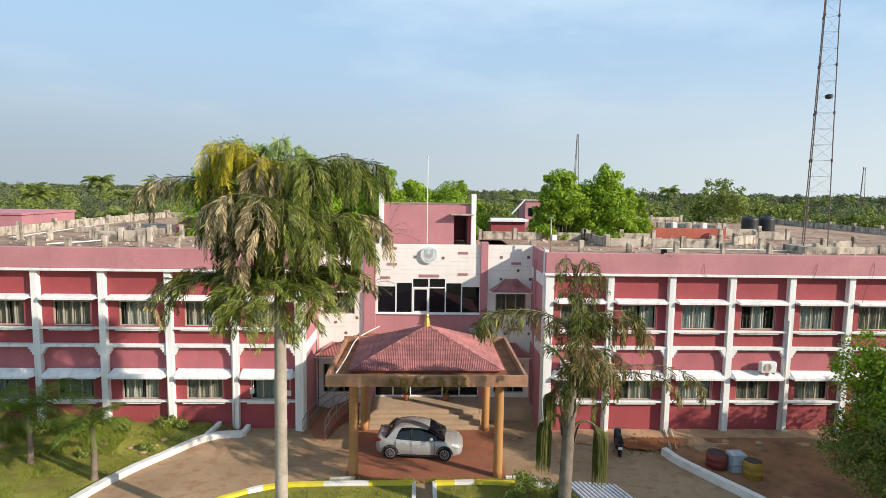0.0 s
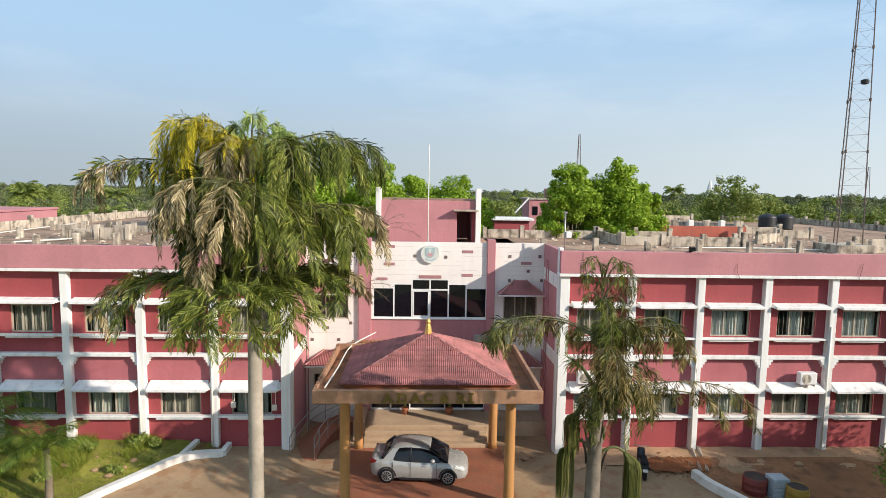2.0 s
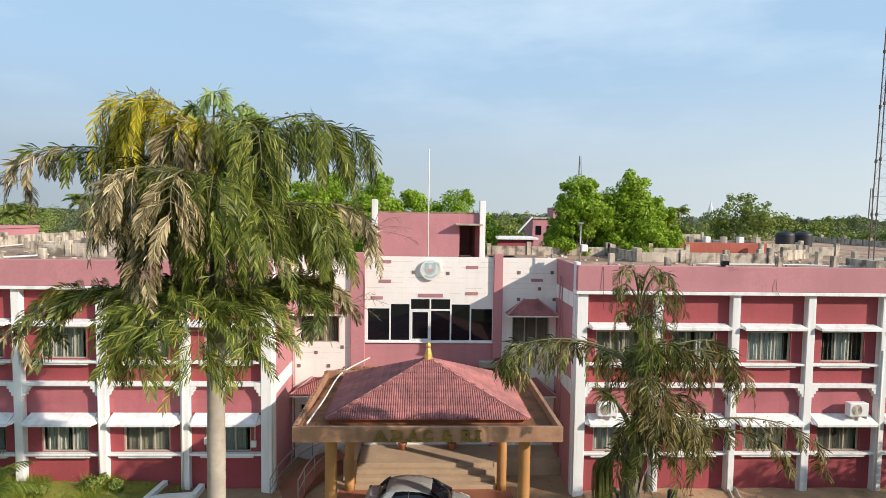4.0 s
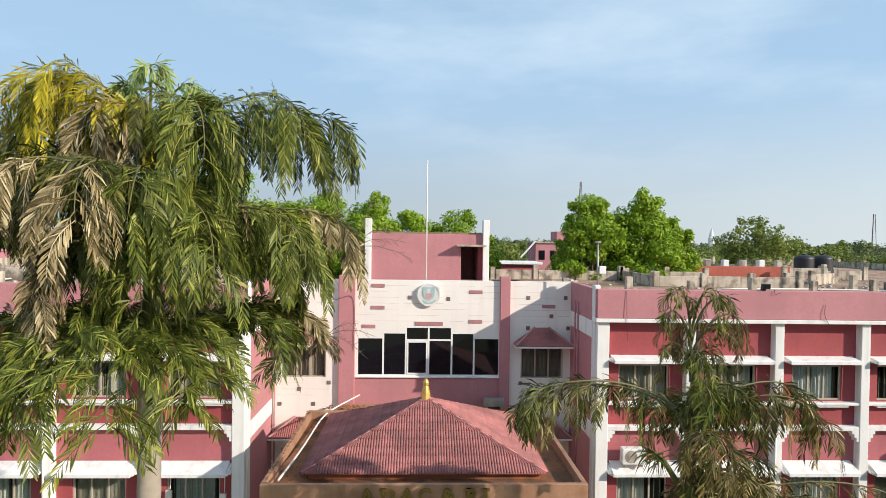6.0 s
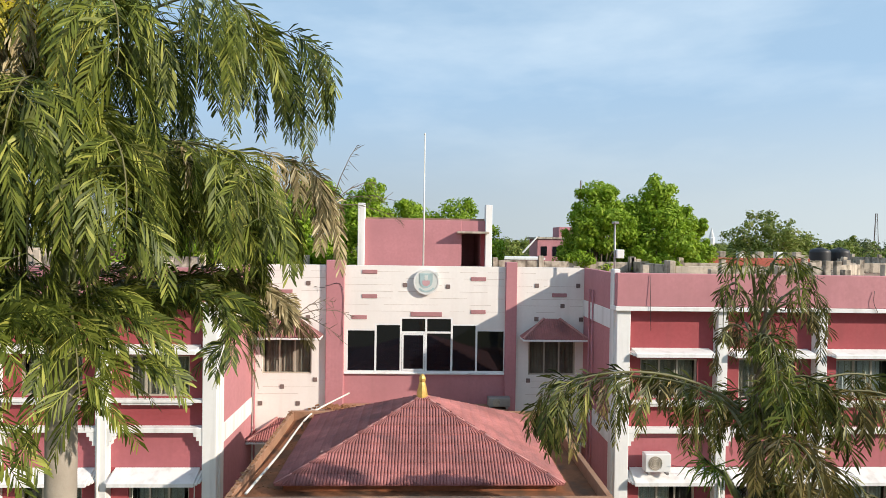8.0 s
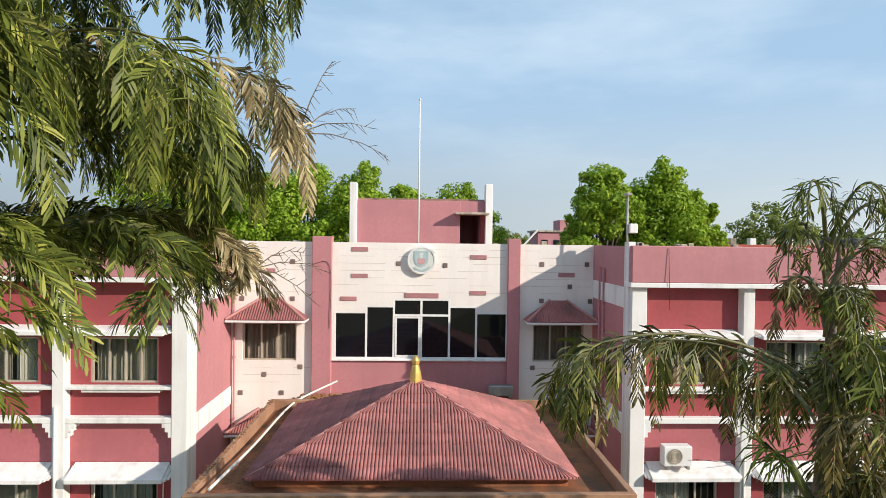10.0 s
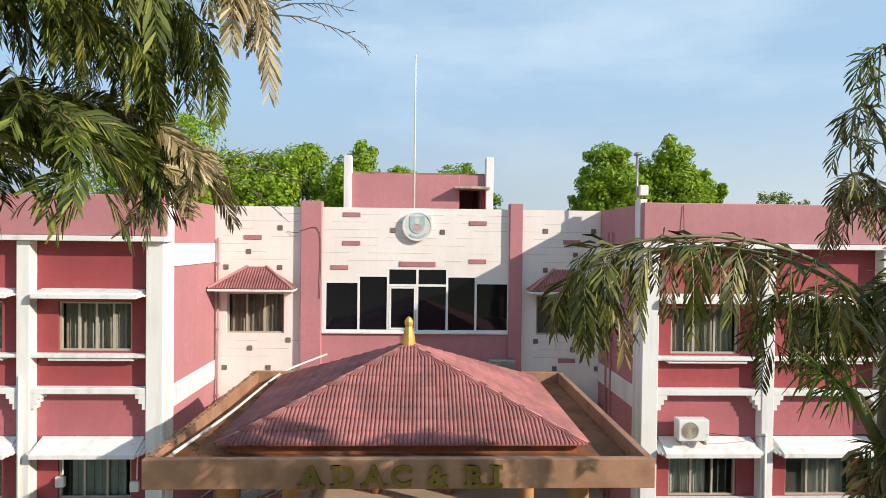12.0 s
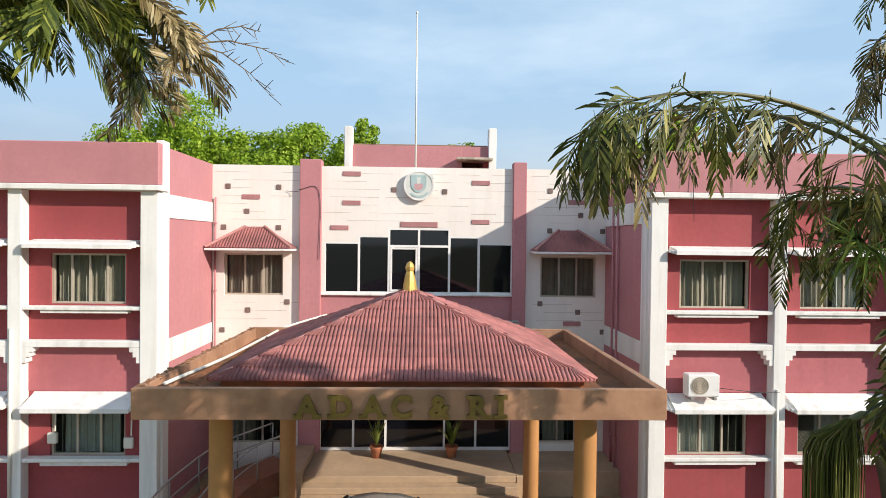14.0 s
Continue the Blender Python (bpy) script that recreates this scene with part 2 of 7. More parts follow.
L_PALM_D = leafy("drying_palm_leaflets", (0.07, 0.052, 0.02), (0.38, 0.30, 0.15), (0.62, 0.53, 0.33), 0.16, 0.6, 0.25)
L_PALM_O = leafy("olive_palm_leaflets", (0.028, 0.036, 0.008), (0.12, 0.13, 0.024), (0.33, 0.30, 0.08), 0.18, 0.48, 0.24)
L_PALM_B = leafy("brownish_palm_leaflets", (0.034, 0.03, 0.01), (0.21, 0.16, 0.05), (0.50, 0.38, 0.15), 0.18, 0.5, 0.26)
L_TREE = leafy("bright_tree_leaves", (0.15, 0.26, 0.015), (0.29, 0.42, 0.03), (0.42, 0.52, 0.07), 0.38, 0.6, 0.25)
L_TREE_D = leafy("dull_tree_leaves", (0.11, 0.16, 0.028), (0.24, 0.285, 0.06), (0.33, 0.33, 0.10), 0.28, 0.6)
# far leaves greyed and low in contrast: haze put into the colour
L_FAR = leafy("hazed_far_leaves", (0.10, 0.125, 0.055), (0.15, 0.175, 0.075), (0.20, 0.215, 0.10), 0.2, 0.8)
L_FAR_D = leafy("hazed_dark_far_leaves", (0.055, 0.075, 0.04), (0.10, 0.12, 0.065), (0.14, 0.16, 0.085), 0.15, 0.8)
L_GRASS = leafy("grass_blades", (0.16, 0.22, 0.02), (0.30, 0.335, 0.045), (0.40, 0.36, 0.11), 0.25, 0.6)
L_YOUNG = leafy("young_palm_leaflets", (0.06, 0.11, 0.01), (0.16, 0.22, 0.03), (0.27, 0.29, 0.06), 0.35, 0.5)
L_SPEAR = leafy("fresh_spear_leaflets", (0.22, 0.33, 0.07), (0.38, 0.46, 0.14), (0.5, 0.54, 0.24), 0.35, 0.5)
L_SPADIX = leafy("hanging_flower_strands", (0.05, 0.06, 0.015), (0.17, 0.18, 0.04), (0.26, 0.21, 0.09), 0.15, 0.65)


# ---- building blocks ----
def place(ob):
    v = Vector(ob.location)
    while ob.parent:
        ob = ob.parent
        v += Vector(ob.location)
    return v


def thing(name, x=0.0, y=0.0, z=0.0, label="", category="", group="", kind=""):
    ob = new(name)
    ob.location = (x, y, z)
    ob.empty_display_size = 0.2
    return tagged(ob, label, category, group, kind)


def part(name, bm, material, parent=None, label="", smooth=False):
    """Links a bmesh, made in world places, as one mesh object under a thing or a part."""
    me = bpy.data.meshes.new(name)
    if parent is not None:
        off = -place(parent)
        for v in bm.verts:
            v.co += off
    bm.normal_update()
    bm.to_mesh(me)
    bm.free()
    me.materials.append(material)
    if smooth:
        for f in me.polygons:
            f.use_smooth = True
    ob = new(name, me)
    ob.parent = parent
    return tagged(ob, label)


def rawpart(name, verts, faces, material, parent=None, label="", smooth=False):
    off = place(parent) if parent is not None else Vector((0, 0, 0))
    me = bpy.data.meshes.new(name)
    me.from_pydata([(v[0] - off.x, v[1] - off.y, v[2] - off.z) for v in verts], [], faces)
    me.materials.append(material)
    if smooth:
        for f in me.polygons:
            f.use_smooth = True
    ob = new(name, me)
    ob.parent = parent
    return tagged(ob, label)


def box(bm, x0, x1, y0, y1, z0, z1):
    vs = [bm.verts.new((x, y, z)) for x in (x0, x1) for y in (y0, y1) for z in (z0, z1)]
    for q in ((0, 1, 3, 2), (4, 6, 7, 5), (0, 4, 5, 1), (2, 3, 7, 6), (0, 2, 6, 4), (1, 5, 7, 3)):
        bm.faces.new([vs[i] for i in q])
    return vs


def soft(bm, w=0.012, seg=1):
    bmesh.ops.bevel(bm, geom=bm.edges[:] + bm.verts[:], offset=w, segments=seg, affect="EDGES", clamp_overlap=True)
    return bm


def bx(*a, w=0.012):
    bm = bmesh.new()
    box(bm, *a)
    if w:
        soft(bm, w)
    return bm


def prism(bm, profile, axis, a, b):
    """Extrudes a closed profile of (u, v) along an axis from a to b: 'x' takes (y, z), 'y' (x, z), 'z' (x, y)."""
    def at(u, v, w):
        return {"x": (w, u, v), "y": (u, w, v), "z": (u, v, w)}[axis]
    lo, hi = [bm.verts.new(at(u, v, a)) for u, v in profile], [bm.verts.new(at(u, v, b)) for u, v in profile]
    n = len(profile)
    for i in range(n):
        bm.faces.new((lo[i], lo[(i + 1) % n], hi[(i + 1) % n], hi[i]))
    bm.faces.new(lo[::-1]), bm.faces.new(hi)
    bmesh.ops.recalc_face_normals(bm, faces=bm.faces[:])
    return bm


def tube(bm, pts, r, seg=8, r1=None):
    """A round bar along points, its radius going from r to r1."""
    pts = [Vector(p) for p in pts]
    rings = []
    for i, p in enumerate(pts):
        d = (pts[min(i + 1, len(pts) - 1)] - pts[max(i - 1, 0)]).normalized()
        a = d.orthogonal().normalized() if abs(d.z) > 0.95 else d.cross(Vector((0, 0, 1))).normalized()
        b = d.cross(a).normalized()
        rr = r if r1 is None else r + (r1 - r) * i / max(1, len(pts) - 1)
        rings.append([bm.verts.new(p + rr * (math.cos(k * math.tau / seg) * a + math.sin(k * math.tau / seg) * b)) for k in range(seg)])
    for p, q in zip(rings, rings[1:]):
        for k in range(seg):
            bm.faces.new((p[k], p[(k + 1) % seg], q[(k + 1) % seg], q[k]))
    bm.faces.new(rings[0][::-1]), bm.faces.new(rings[-1])
    bmesh.ops.recalc_face_normals(bm, faces=bm.faces[:])
    return bm


def lathe(bm, x, y, profile, seg=24):
    """Turns (radius, z) pairs round the upright axis at x, y."""
    rings = [[bm.verts.new((x + r * math.cos(k * math.tau / seg), y + r * math.sin(k * math.tau / seg), z)) for k in range(seg)] for r, z in profile]
    for p, q in zip(rings, rings[1:]):
        for k in range(seg):
            bm.faces.new((p[k], p[(k + 1) % seg], q[(k + 1) % seg], q[k]))
    bm.faces.new(rings[0][::-1]), bm.faces.new(rings[-1])
    bmesh.ops.recalc_face_normals(bm, faces=bm.faces[:])
    return bm


# ---- ground ----
def sheet(name, outline, z, material, label, category="ground", thick=0.02):
    bm = bmesh.new()
    prism(bm, outline, "z", z - thick, z)
    return tagged(part(name, bm, material), label, category, kind="structure")


ground = bmesh.new()
for gx in range(-8, 8):
    for gy in range(-4, 12):
        s = 250
        box_v = [ground.verts.new((x, y, -0.02)) for x, y in ((gx * s, gy * s), (gx * s + s, gy * s), (gx * s + s, gy * s + s), (gx * s, gy * s + s))]
        ground.faces.new(box_v)
bmesh.ops.remove_doubles(ground, verts=ground.verts[:], dist=0.01)
tagged(part("ground", ground, M_PLAIN), "flat green and brown scrub plain reaching the horizon", "ground", kind="structure")


def arc(points, n=10):
    """A smooth line through points (Catmull-Rom)."""
    p = [Vector(q) for q in points]
    p = [2 * p[0] - p[1]] + p + [2 * p[-1] - p[-2]]
    out = []
    for a, b, c, d in zip(p, p[1:], p[2:], p[3:]):
        for k in range(n):
            t = k / n
            out.append(0.5 * ((2 * b) + (c - a) * t + (2 * a - 5 * b + 4 * c - d) * t * t + (3 * b - a - 3 * c + d) * t ** 3))
    return out + [p[-2]]


LEFT_EDGE = arc([(-8.3, 26.2, 0), (-9.5, 25.9, 0), (-10.9, 24.8, 0), (-12.0, 23.3, 0), (-13.0, 20.9, 0), (-13.7, 17.5, 0), (-14.0, 13.0, 0)])
RIGHT_EDGE = arc([(11.75, 24.5, 0), (12.1, 23.5, 0), (12.8, 22.1, 0), (14.0, 19.8, 0), (15.4, 16.4, 0), (16.4, 12.0, 0)])


def rise(t):
    t = min(1.0, max(0.0, t))
    return t * t * (3 - 2 * t)


def gz(x, y):
    """Height of the made ground: it climbs gently to the foot of both wings."""
    up = rise((y - 24.0) / 3.0)
    return 0.3 * up * rise((-4.4 - x) / 1.6) + 0.25 * up * rise((-8.6 - x) / 2.0) + 0.18 * rise((y - 23.5) / 2.6) * rise((x - 5.8) / 2.0)


def edge_x(line, y):
    for a, b in zip(line, line[1:]):
        if (a.y - y) * (b.y - y) <= 0 and a.y != b.y:
            return a.x + (b.x - a.x) * (y - a.y) / (b.y - a.y)
    return line[0].x if y > line[0].y else line[-1].x


def terrain(name, inside, x0, x1, y0, y1, step, lift, rough, material, label, category="ground"):
    """A sheet of made ground over the slope, with a little unevenness, bounded by its kerbs."""
    nx, ny = round((x1 - x0) / step), round((y1 - y0) / step)
    V, F, ids = [], [], {}

    def vid(i, j):
        if (i, j) not in ids:
            x, y = x0 + i * step, y0 + j * step
            ids[i, j] = len(V)
            V.append((x, y, gz(x, y) + lift + rough * noise.noise((x * 0.9, y * 0.9, 2.0))))
        return ids[i, j]
    for i in range(nx):
        for j in range(ny):
            if inside(x0 + (i + 0.5) * step, y0 + (j + 0.5) * step):
                F.append((vid(i, j), vid(i + 1, j), vid(i + 1, j + 1), vid(i, j + 1)))
    return tagged(rawpart(name, V, F, material, None, smooth=True), label, category, kind="structure")


terrain("road", lambda x, y: True, -14.5, 17.5, 2, 30.5, 0.5, 0.0, 0.0, M_DRIVE, "dusty brown concrete forecourt drive", "drive")
terrain("lawn", lambda x, y: x < edge_x(LEFT_EDGE, y), -40, -8.4, 13, 27.4, 0.2, 0.05, 0.05, M_LAWN, "uneven green lawn with bare patches", "lawn")
terrain("earth_bank", lambda x, y: x > edge_x(RIGHT_EDGE, y) and y < 25.9, 11.8, 40, 12, 25.9, 0.16, 0.05, 0.1, M_EARTH, "bare brown earth beside the drive")
terrain("gravel_strip", lambda x, y: y > 25.25 + 0.35 * noise.noise((x * 0.8, 0, 5)), 6.8, 40, 25.0, 27.4, 0.14, 0.045, 0.05, M_SAND, "gravelly sand strip along the wall foot")
terrain("red_earth_patch", lambda x, y: (x - 11.3) ** 2 / 2.0 + (y - 25.3) ** 2 / 0.5 < 1 + 0.6 * noise.noise((x, y, 1)), 9, 14, 24, 27, 0.1, 0.09, 0.11, paint("loose_red_earth", (0.24, 0.09, 0.04), 0.95, 0.25, 0.9, 6, 0.7), "loose red earth by the drain")
sheet("porch_pavement", [(-2.95, 22.0), (4.0, 22.0), (4.0, 27.6), (-2.95, 27.6)], 0.012, M_REDFLOOR, "worn red oxide pavement under the porch", "pavement", 0.03)


def kerb_line(name, line, w, h, material, label, parent=None):
    bm = bmesh.new()
    rows = []
    for i, p in enumerate(line):
        d = (line[min(i + 1, len(line) - 1)] - line[max(i - 1, 0)]).normalized()
        s = Vector((-d.y, d.x, 0)) * w / 2
        g = Vector((0, 0, gz(p.x, p.y)))
        rows.append([bm.verts.new(q) for q in (p - s - Vector((0, 0, 0.05)), p + g - s * 0.85 + Vector((0, 0, h)), p + g + s * 0.85 + Vector((0, 0, h)), p + s - Vector((0, 0, 0.05)))])
    for a, b in zip(rows, rows[1:]):
        for k in range(3):
            bm.faces.new((a[k], a[k + 1], b[k + 1], b[k]))
    bm.faces.new(rows[0]), bm.faces.new(rows[-1][::-1])
    bmesh.ops.recalc_face_normals(bm, faces=bm.faces[:])
    ob = part(name, bm, material, parent)
    return tagged(ob, label, "kerb", kind="structure") if parent is None else ob


kerb_line("kerb", LEFT_EDGE, 0.34, 0.24, M_KERB, "whitewashed curved kerb along the lawn")
kerb_line("kerb", RIGHT_EDGE, 0.34, 0.32, M_KERB, "thick whitewashed kerb curving beside the drive")
kerb_line("kerb", [Vector(p) for p in ((-8.3, 26.15, 0), (-8.25, 26.9, 0))], 0.26, 0.24, M_KERB, "whitewashed kerb end beside a small drain pit")
kerb_line("kerb", [Vector(p) for p in ((-9.9, 25.75, 0), (-9.65, 26.9, 0))], 0.24, 0.24, M_KERB, "whitewashed kerb end beside a small drain pit")

terrain("drain_pit", lambda x, y: True, -9.6, -8.4, 26.0, 26.9, 0.15, 0.075, 0.03, M_EARTH, "dark damp soil in a small kerbed pit")
kerb_line("kerb", [Vector(p) for p in ((-3.45, 21.85, 0), (-3.5, 22.2, 0), (-2.5, 22.32, 0))], 0.13, 0.12, M_KERB, "thin whitewashed kerb beside the porch column")
kerb_line("kerb", [Vector(p) for p in ((3.95, 22.3, 0), (5.2, 22.25, 0), (5.25, 21.9, 0))], 0.13, 0.12, M_KERB, "thin whitewashed kerb beside the porch column")
# yellow and white kerb of the flower bed, block by block
bed = thing("bed_kerb", 0.4, 21.8, 0, "yellow and white painted kerb of a flower bed", "kerb")
for line, n in ((arc([(-9.2, 19.0, 0), (-7.2, 20.75, 0), (-5.2, 21.6, 0), (0.0, 21.75, 0)], 30), 9), (arc([(0.9, 21.72, 0), (3.2, 21.75, 0), (6.2, 21.3, 0), (8.2, 20.0, 0)], 30), 8)):
    for k in range(n):
        a, b = k * (len(line) - 1) // n, (k + 1) * (len(line) - 1) // n
        kerb_line("kerb_block", line[a:b + 1], 0.24, 0.2, M_KERB if k % 3 == 1 else M_KERBY, "", bed)
for gx in (0.03, 0.87):
    part("kerb_block", bx(gx - 0.08, gx + 0.08, 19.0, 21.78, 0, 0.18), M_KERB, bed)
sheet("flower_bed", [(-9.2, 19.0), (-7.2, 20.75), (-5.2, 21.6), (-0.05, 21.7), (-0.05, 6), (-9.2, 6)], 0.07, M_LAWN, "green flower bed turf", "lawn", 0.08)
sheet("flower_bed", [(0.95, 6), (0.95, 21.7), (3.2, 21.7), (6.2, 21.25), (8.2, 20.0), (8.2, 6)], 0.07, M_LAWN, "green flower bed turf", "lawn", 0.08)

# ---- the office building ----
CX = 0.53
YF, YW, YB = 26.70, 26.98, 34.2       # column front, wing wall, wing back
YC = 30.28                            # face of the recessed centre
PAR, COR = 9.31, 8.18
LX = [-5.69 - 3.123 * k for k in range(8)]
RX = [6.57, 9.62, 12.72, 15.78, 18.83, 21.88, 24.93, 27.98, 31.03]
hall = thing("office_building", CX, 30, 0, "two-storey maroon and white office building with a recessed cream entrance", "building")


def window(x0, x1, z0, z1, y, panes, parent, frame_mat=M_FRAME, glass=M_GLASS, curtain=None, grill="bars", seed=0, cloth=None):
    """A sliding window in the opening: a frame, panes, curtain and bars."""
    rng = random.Random(seed)
    bm = bmesh.new()
    t = 0.05
    box(bm, x0, x0 + t, y - 0.03, y + 0.05, z0, z1), box(bm, x1 - t, x1, y - 0.03, y + 0.05, z0, z1)
    box(bm, x0 + t, x1 - t, y - 0.03, y + 0.05, z0, z0 + t), box(bm, x0 + t, x1 - t, y - 0.03, y + 0.05, z1 - t, z1)
    w = (x1 - x0 - 2 * t) / panes
    bmesh.ops.remove_doubles(bm, verts=bm.verts[:], dist=0.0005)
    win = part("window", bm, frame_mat, parent)
    for k in range(1, panes):
        part("mullion", bx(x0 + t + k * w - 0.025, x0 + t + k * w + 0.025, y - 0.025, y + 0.045, z0 + t, z1 - t, w=0), frame_mat, win)
    for k in range(panes):
        pane = part("pane", bx(x0 + t + k * w + 0.025, x0 + t + (k + 1) * w - 0.025, y + 0.008, y + 0.016, z0 + t, z1 - t, w=0), glass, win)
        pane.visible_shadow = False
    if grill == "bars":
        bm = bmesh.new()
        nb = 9
        for k in range(1, nb):
            bxk = x0 + (x1 - x0) * k / nb
            box(bm, bxk - 0.007, bxk + 0.007, y + 0.07, y + 0.084, z0, z1)
        tagged(part("grille", bm, M_FRAME, win), kind="stuff")
    elif grill == "mesh":
        vs, fs = [], []
        for s in (-1, 1):
            for k in range(-12, 30):
                a = x0 + k * 0.1
                h = z1 - z0
                p, q = (a, z0), (a + s * h, z1)
                # clip the slanting bar to the opening
                lo, hi = 0.0, 1.0
                dx = q[0] - p[0]
                t0, t1 = sorted(((x0 - p[0]) / dx, (x1 - p[0]) / dx))
                lo, hi = max(lo, t0), min(hi, t1)
                if hi - lo < 0.02:
                    continue
                pa, pb = (p[0] + dx * lo, z0 + h * lo), (p[0] + dx * hi, z0 + h * hi)
                i = len(vs)
                vs += [(pa[0] - 0.008, y + 0.08, pa[1]), (pa[0] + 0.008, y + 0.08, pa[1]), (pb[0] + 0.008, y + 0.08, pb[1]), (pb[0] - 0.008, y + 0.08, pb[1])]
                fs.append((i, i + 1, i + 2, i + 3))
        tagged(rawpart("grille", vs, fs, M_FRAME, win), kind="stuff")
    if curtain:
        for a, b in curtain:
            ca, cb = x0 + (x1 - x0) * a, x0 + (x1 - x0) * b
            n = max(6, int((cb - ca) / 0.03))
            ph = rng.random() * 6
            vs, fs = [], []
            for k in range(n + 1):
                x = ca + (cb - ca) * k / n
                yy = y + 0.18 + 0.03 * math.sin(x * 42 + ph) + 0.012 * math.sin(x * 95 + ph)
                vs += [(x, yy, z0 - 0.03), (x, yy + 0.01, z1 - 0.04)]
            for k in range(n):
                fs.append((2 * k, 2 * k + 2, 2 * k + 3, 2 * k + 1))
            rawpart("curtain", vs, fs, cloth if cloth else (M_CURT if rng.random() < 0.6 else M_CURT2), win, smooth=True)
    return win


def chajja(name, xa, xb, z, h, out, parent, taper=0.14):
    """A sloping sunshade slab with stepped ends and a drip below."""
    bm = bmesh.new()
    prism(bm, [(YW, z + 0.05), (YF - out, z), (YF - out, z + 0.1), (YF - out + 0.05, z + 0.13), (YW, z + h)], "x", xa + taper, xb - taper)
    prism(bm, [(YW, z + 0.07), (YF - out + 0.06, z + 0.03), (YF - out + 0.06, z + 0.09), (YW, z + h - 0.09)], "x", xa + taper * 0.45, xb - taper * 0.45)
    prism(bm, [(YW, z + 0.09), (YF - out + 0.12, z + 0.05), (YF - out + 0.12, z + 0.085), (YW, z + h - 0.16)], "x", xa, xb)
    return part(name, bm, M_WHITE, parent)


# white net curtains in three upper bays
DRAWN = {2: [(0.04, 0.46), (0.48, 0.9)], 3: [(0.36, 0.74)], 4: [(0.06, 0.5), (0.52, 0.96)]}


def wing(cols, sign):
    """One wing: wall with openings, columns, bands, sunshades and windows bay by bay. sign: +1 to the right."""
    far = cols[-1]
    xa, xb = (cols[0] - 0.2, far) if sign > 0 else (far, cols[0] + 0.2)
    wall = bmesh.new()
    bays = list(zip(cols, cols[1:]))
    for i, (a, b) in enumerate(bays):
        a, b = sorted((a, b))
        mid = (a + b) / 2
        w0, w1 = mid - 0.89, mid + 0.89
        for z0, z1 in ((0.0, 1.78), (3.0, 5.46), (6.68, 8.25)):
            box(wall, a, b, YW, YW + 0.22, z0, z1)
        for z0, z1 in ((1.78, 3.0), (5.46, 6.68)):
            box(wall, a, w0, YW, YW + 0.22, z0, z1), box(wall, w1, b, YW, YW + 0.22, z0, z1)
    bmesh.ops.remove_doubles(wall, verts=wall.verts[:], dist=0.0005)
    part("wall", wall, M_RED, hall, "maroon painted wall")
    for i, c in enumerate(cols):
        if i == 0:
            ca, cb = (c - 0.21, c + 0.21)
        else:
            ca, cb = c - 0.16, c + 0.16
        part("column", bx(ca, cb, YF, YW + 0.05, -0.05, COR, w=0.015), M_WHITE, hall)
    for i, (a, b) in enumerate(bays):
        a, b = sorted((a, b))
        ia, ib = a + (0.21 if a == cols[0] else 0.16), b - (0.21 if b == cols[0] else 0.16)
        mid = (a + b) / 2
        # bands between the columns
        part("sill_band", bx(ia, ib, YF + 0.03, YW, 5.33, 5.42), M_WHITE, hall)
        part("sill_lip", bx(mid - 1.02, mid + 1.02, YF + 0.08, YW, 5.25, 5.328), M_WHITE, hall)
        part("sill_band", bx(ia, ib, YF + 0.03, YW, 1.70, 1.79), M_WHITE, hall)
        part("sill_lip", bx(mid - 1.02, mid + 1.02, YF + 0.08, YW, 1.60, 1.698), M_WHITE, hall)
        part("floor_band", bx(ia, ib, YF + 0.02, YW, 4.45, 4.60), M_WHITE, hall)
        part("spandrel", bx(ia, ib, YW - 0.01, YW + 0.002, 3.36, 4.45, w=0), M_FADED, hall, "faded rose painted panel")
        for s, e in ((1, ia), (-1, ib)):
            bm = bmesh.new()
            for k, (w, z0, z1) in enumerate(((0.25, 4.34, 4.45), (0.17, 4.22, 4.34), (0.09, 4.08, 4.22))):
                box(bm, *sorted((e, e + s * w)), YF + 0.02, YW, z0, z1)
            part("bracket", bm, M_WHITE, hall)
        chajja("sunshade", ia, ib, 6.80, 0.21, 0.2, hall)
        chajja("sunshade", ia, ib, 2.96, 0.38, 0.25, hall)
        k = i if sign > 0 else 20 + i
        cur = [[(0.02, 0.98)], [(0.02, 0.5), (0.58, 0.98)], [(0.12, 0.86)], [(0.03, 0.6)], [(0.35, 0.97)]]
        window(mid - 0.89, mid + 0.89, 5.46, 6.68, YW + 0.09, 4 if sign < 0 else 3, hall, curtain=DRAWN.get(k, cur[k % 5 if sign > 0 else (k + 1) % 3]), grill="bars", seed=k, cloth=M_NET if k in DRAWN else None)
        window(mid - 0.89, mid + 0.89, 1.78, 3.0, YW + 0.09, 3, hall, curtain=cur[(k + 3) % 5] if sign > 0 else cur[k % 3], grill="mesh" if k % 2 else "bars", seed=k + 50)
    # cornice strip and parapet
    part("cornice", bx(xa - 0.1, xb + 0.1, YF - 0.14, YW + 0.1, COR, COR + 0.13), M_WHITE, hall)
    part("parapet", bx(xa - 0.06, xb + 0.06, YF - 0.10, YF + 0.12, COR + 0.132, PAR, w=0.02), M_PINK, hall, "rose painted parapet")
    part("parapet_core", bx(xa, xb, YF + 0.122, YF + 0.30, COR + 0.132, PAR - 0.02), M_PINK, hall)
    # roof slab, back wall, middle floor, end
    part("roof_slab", bx(xa, xb, YW + 0.222, YB, 8.3, 8.55, w=0), M_ROOF, hall, "stained grey-brown roof terrace")
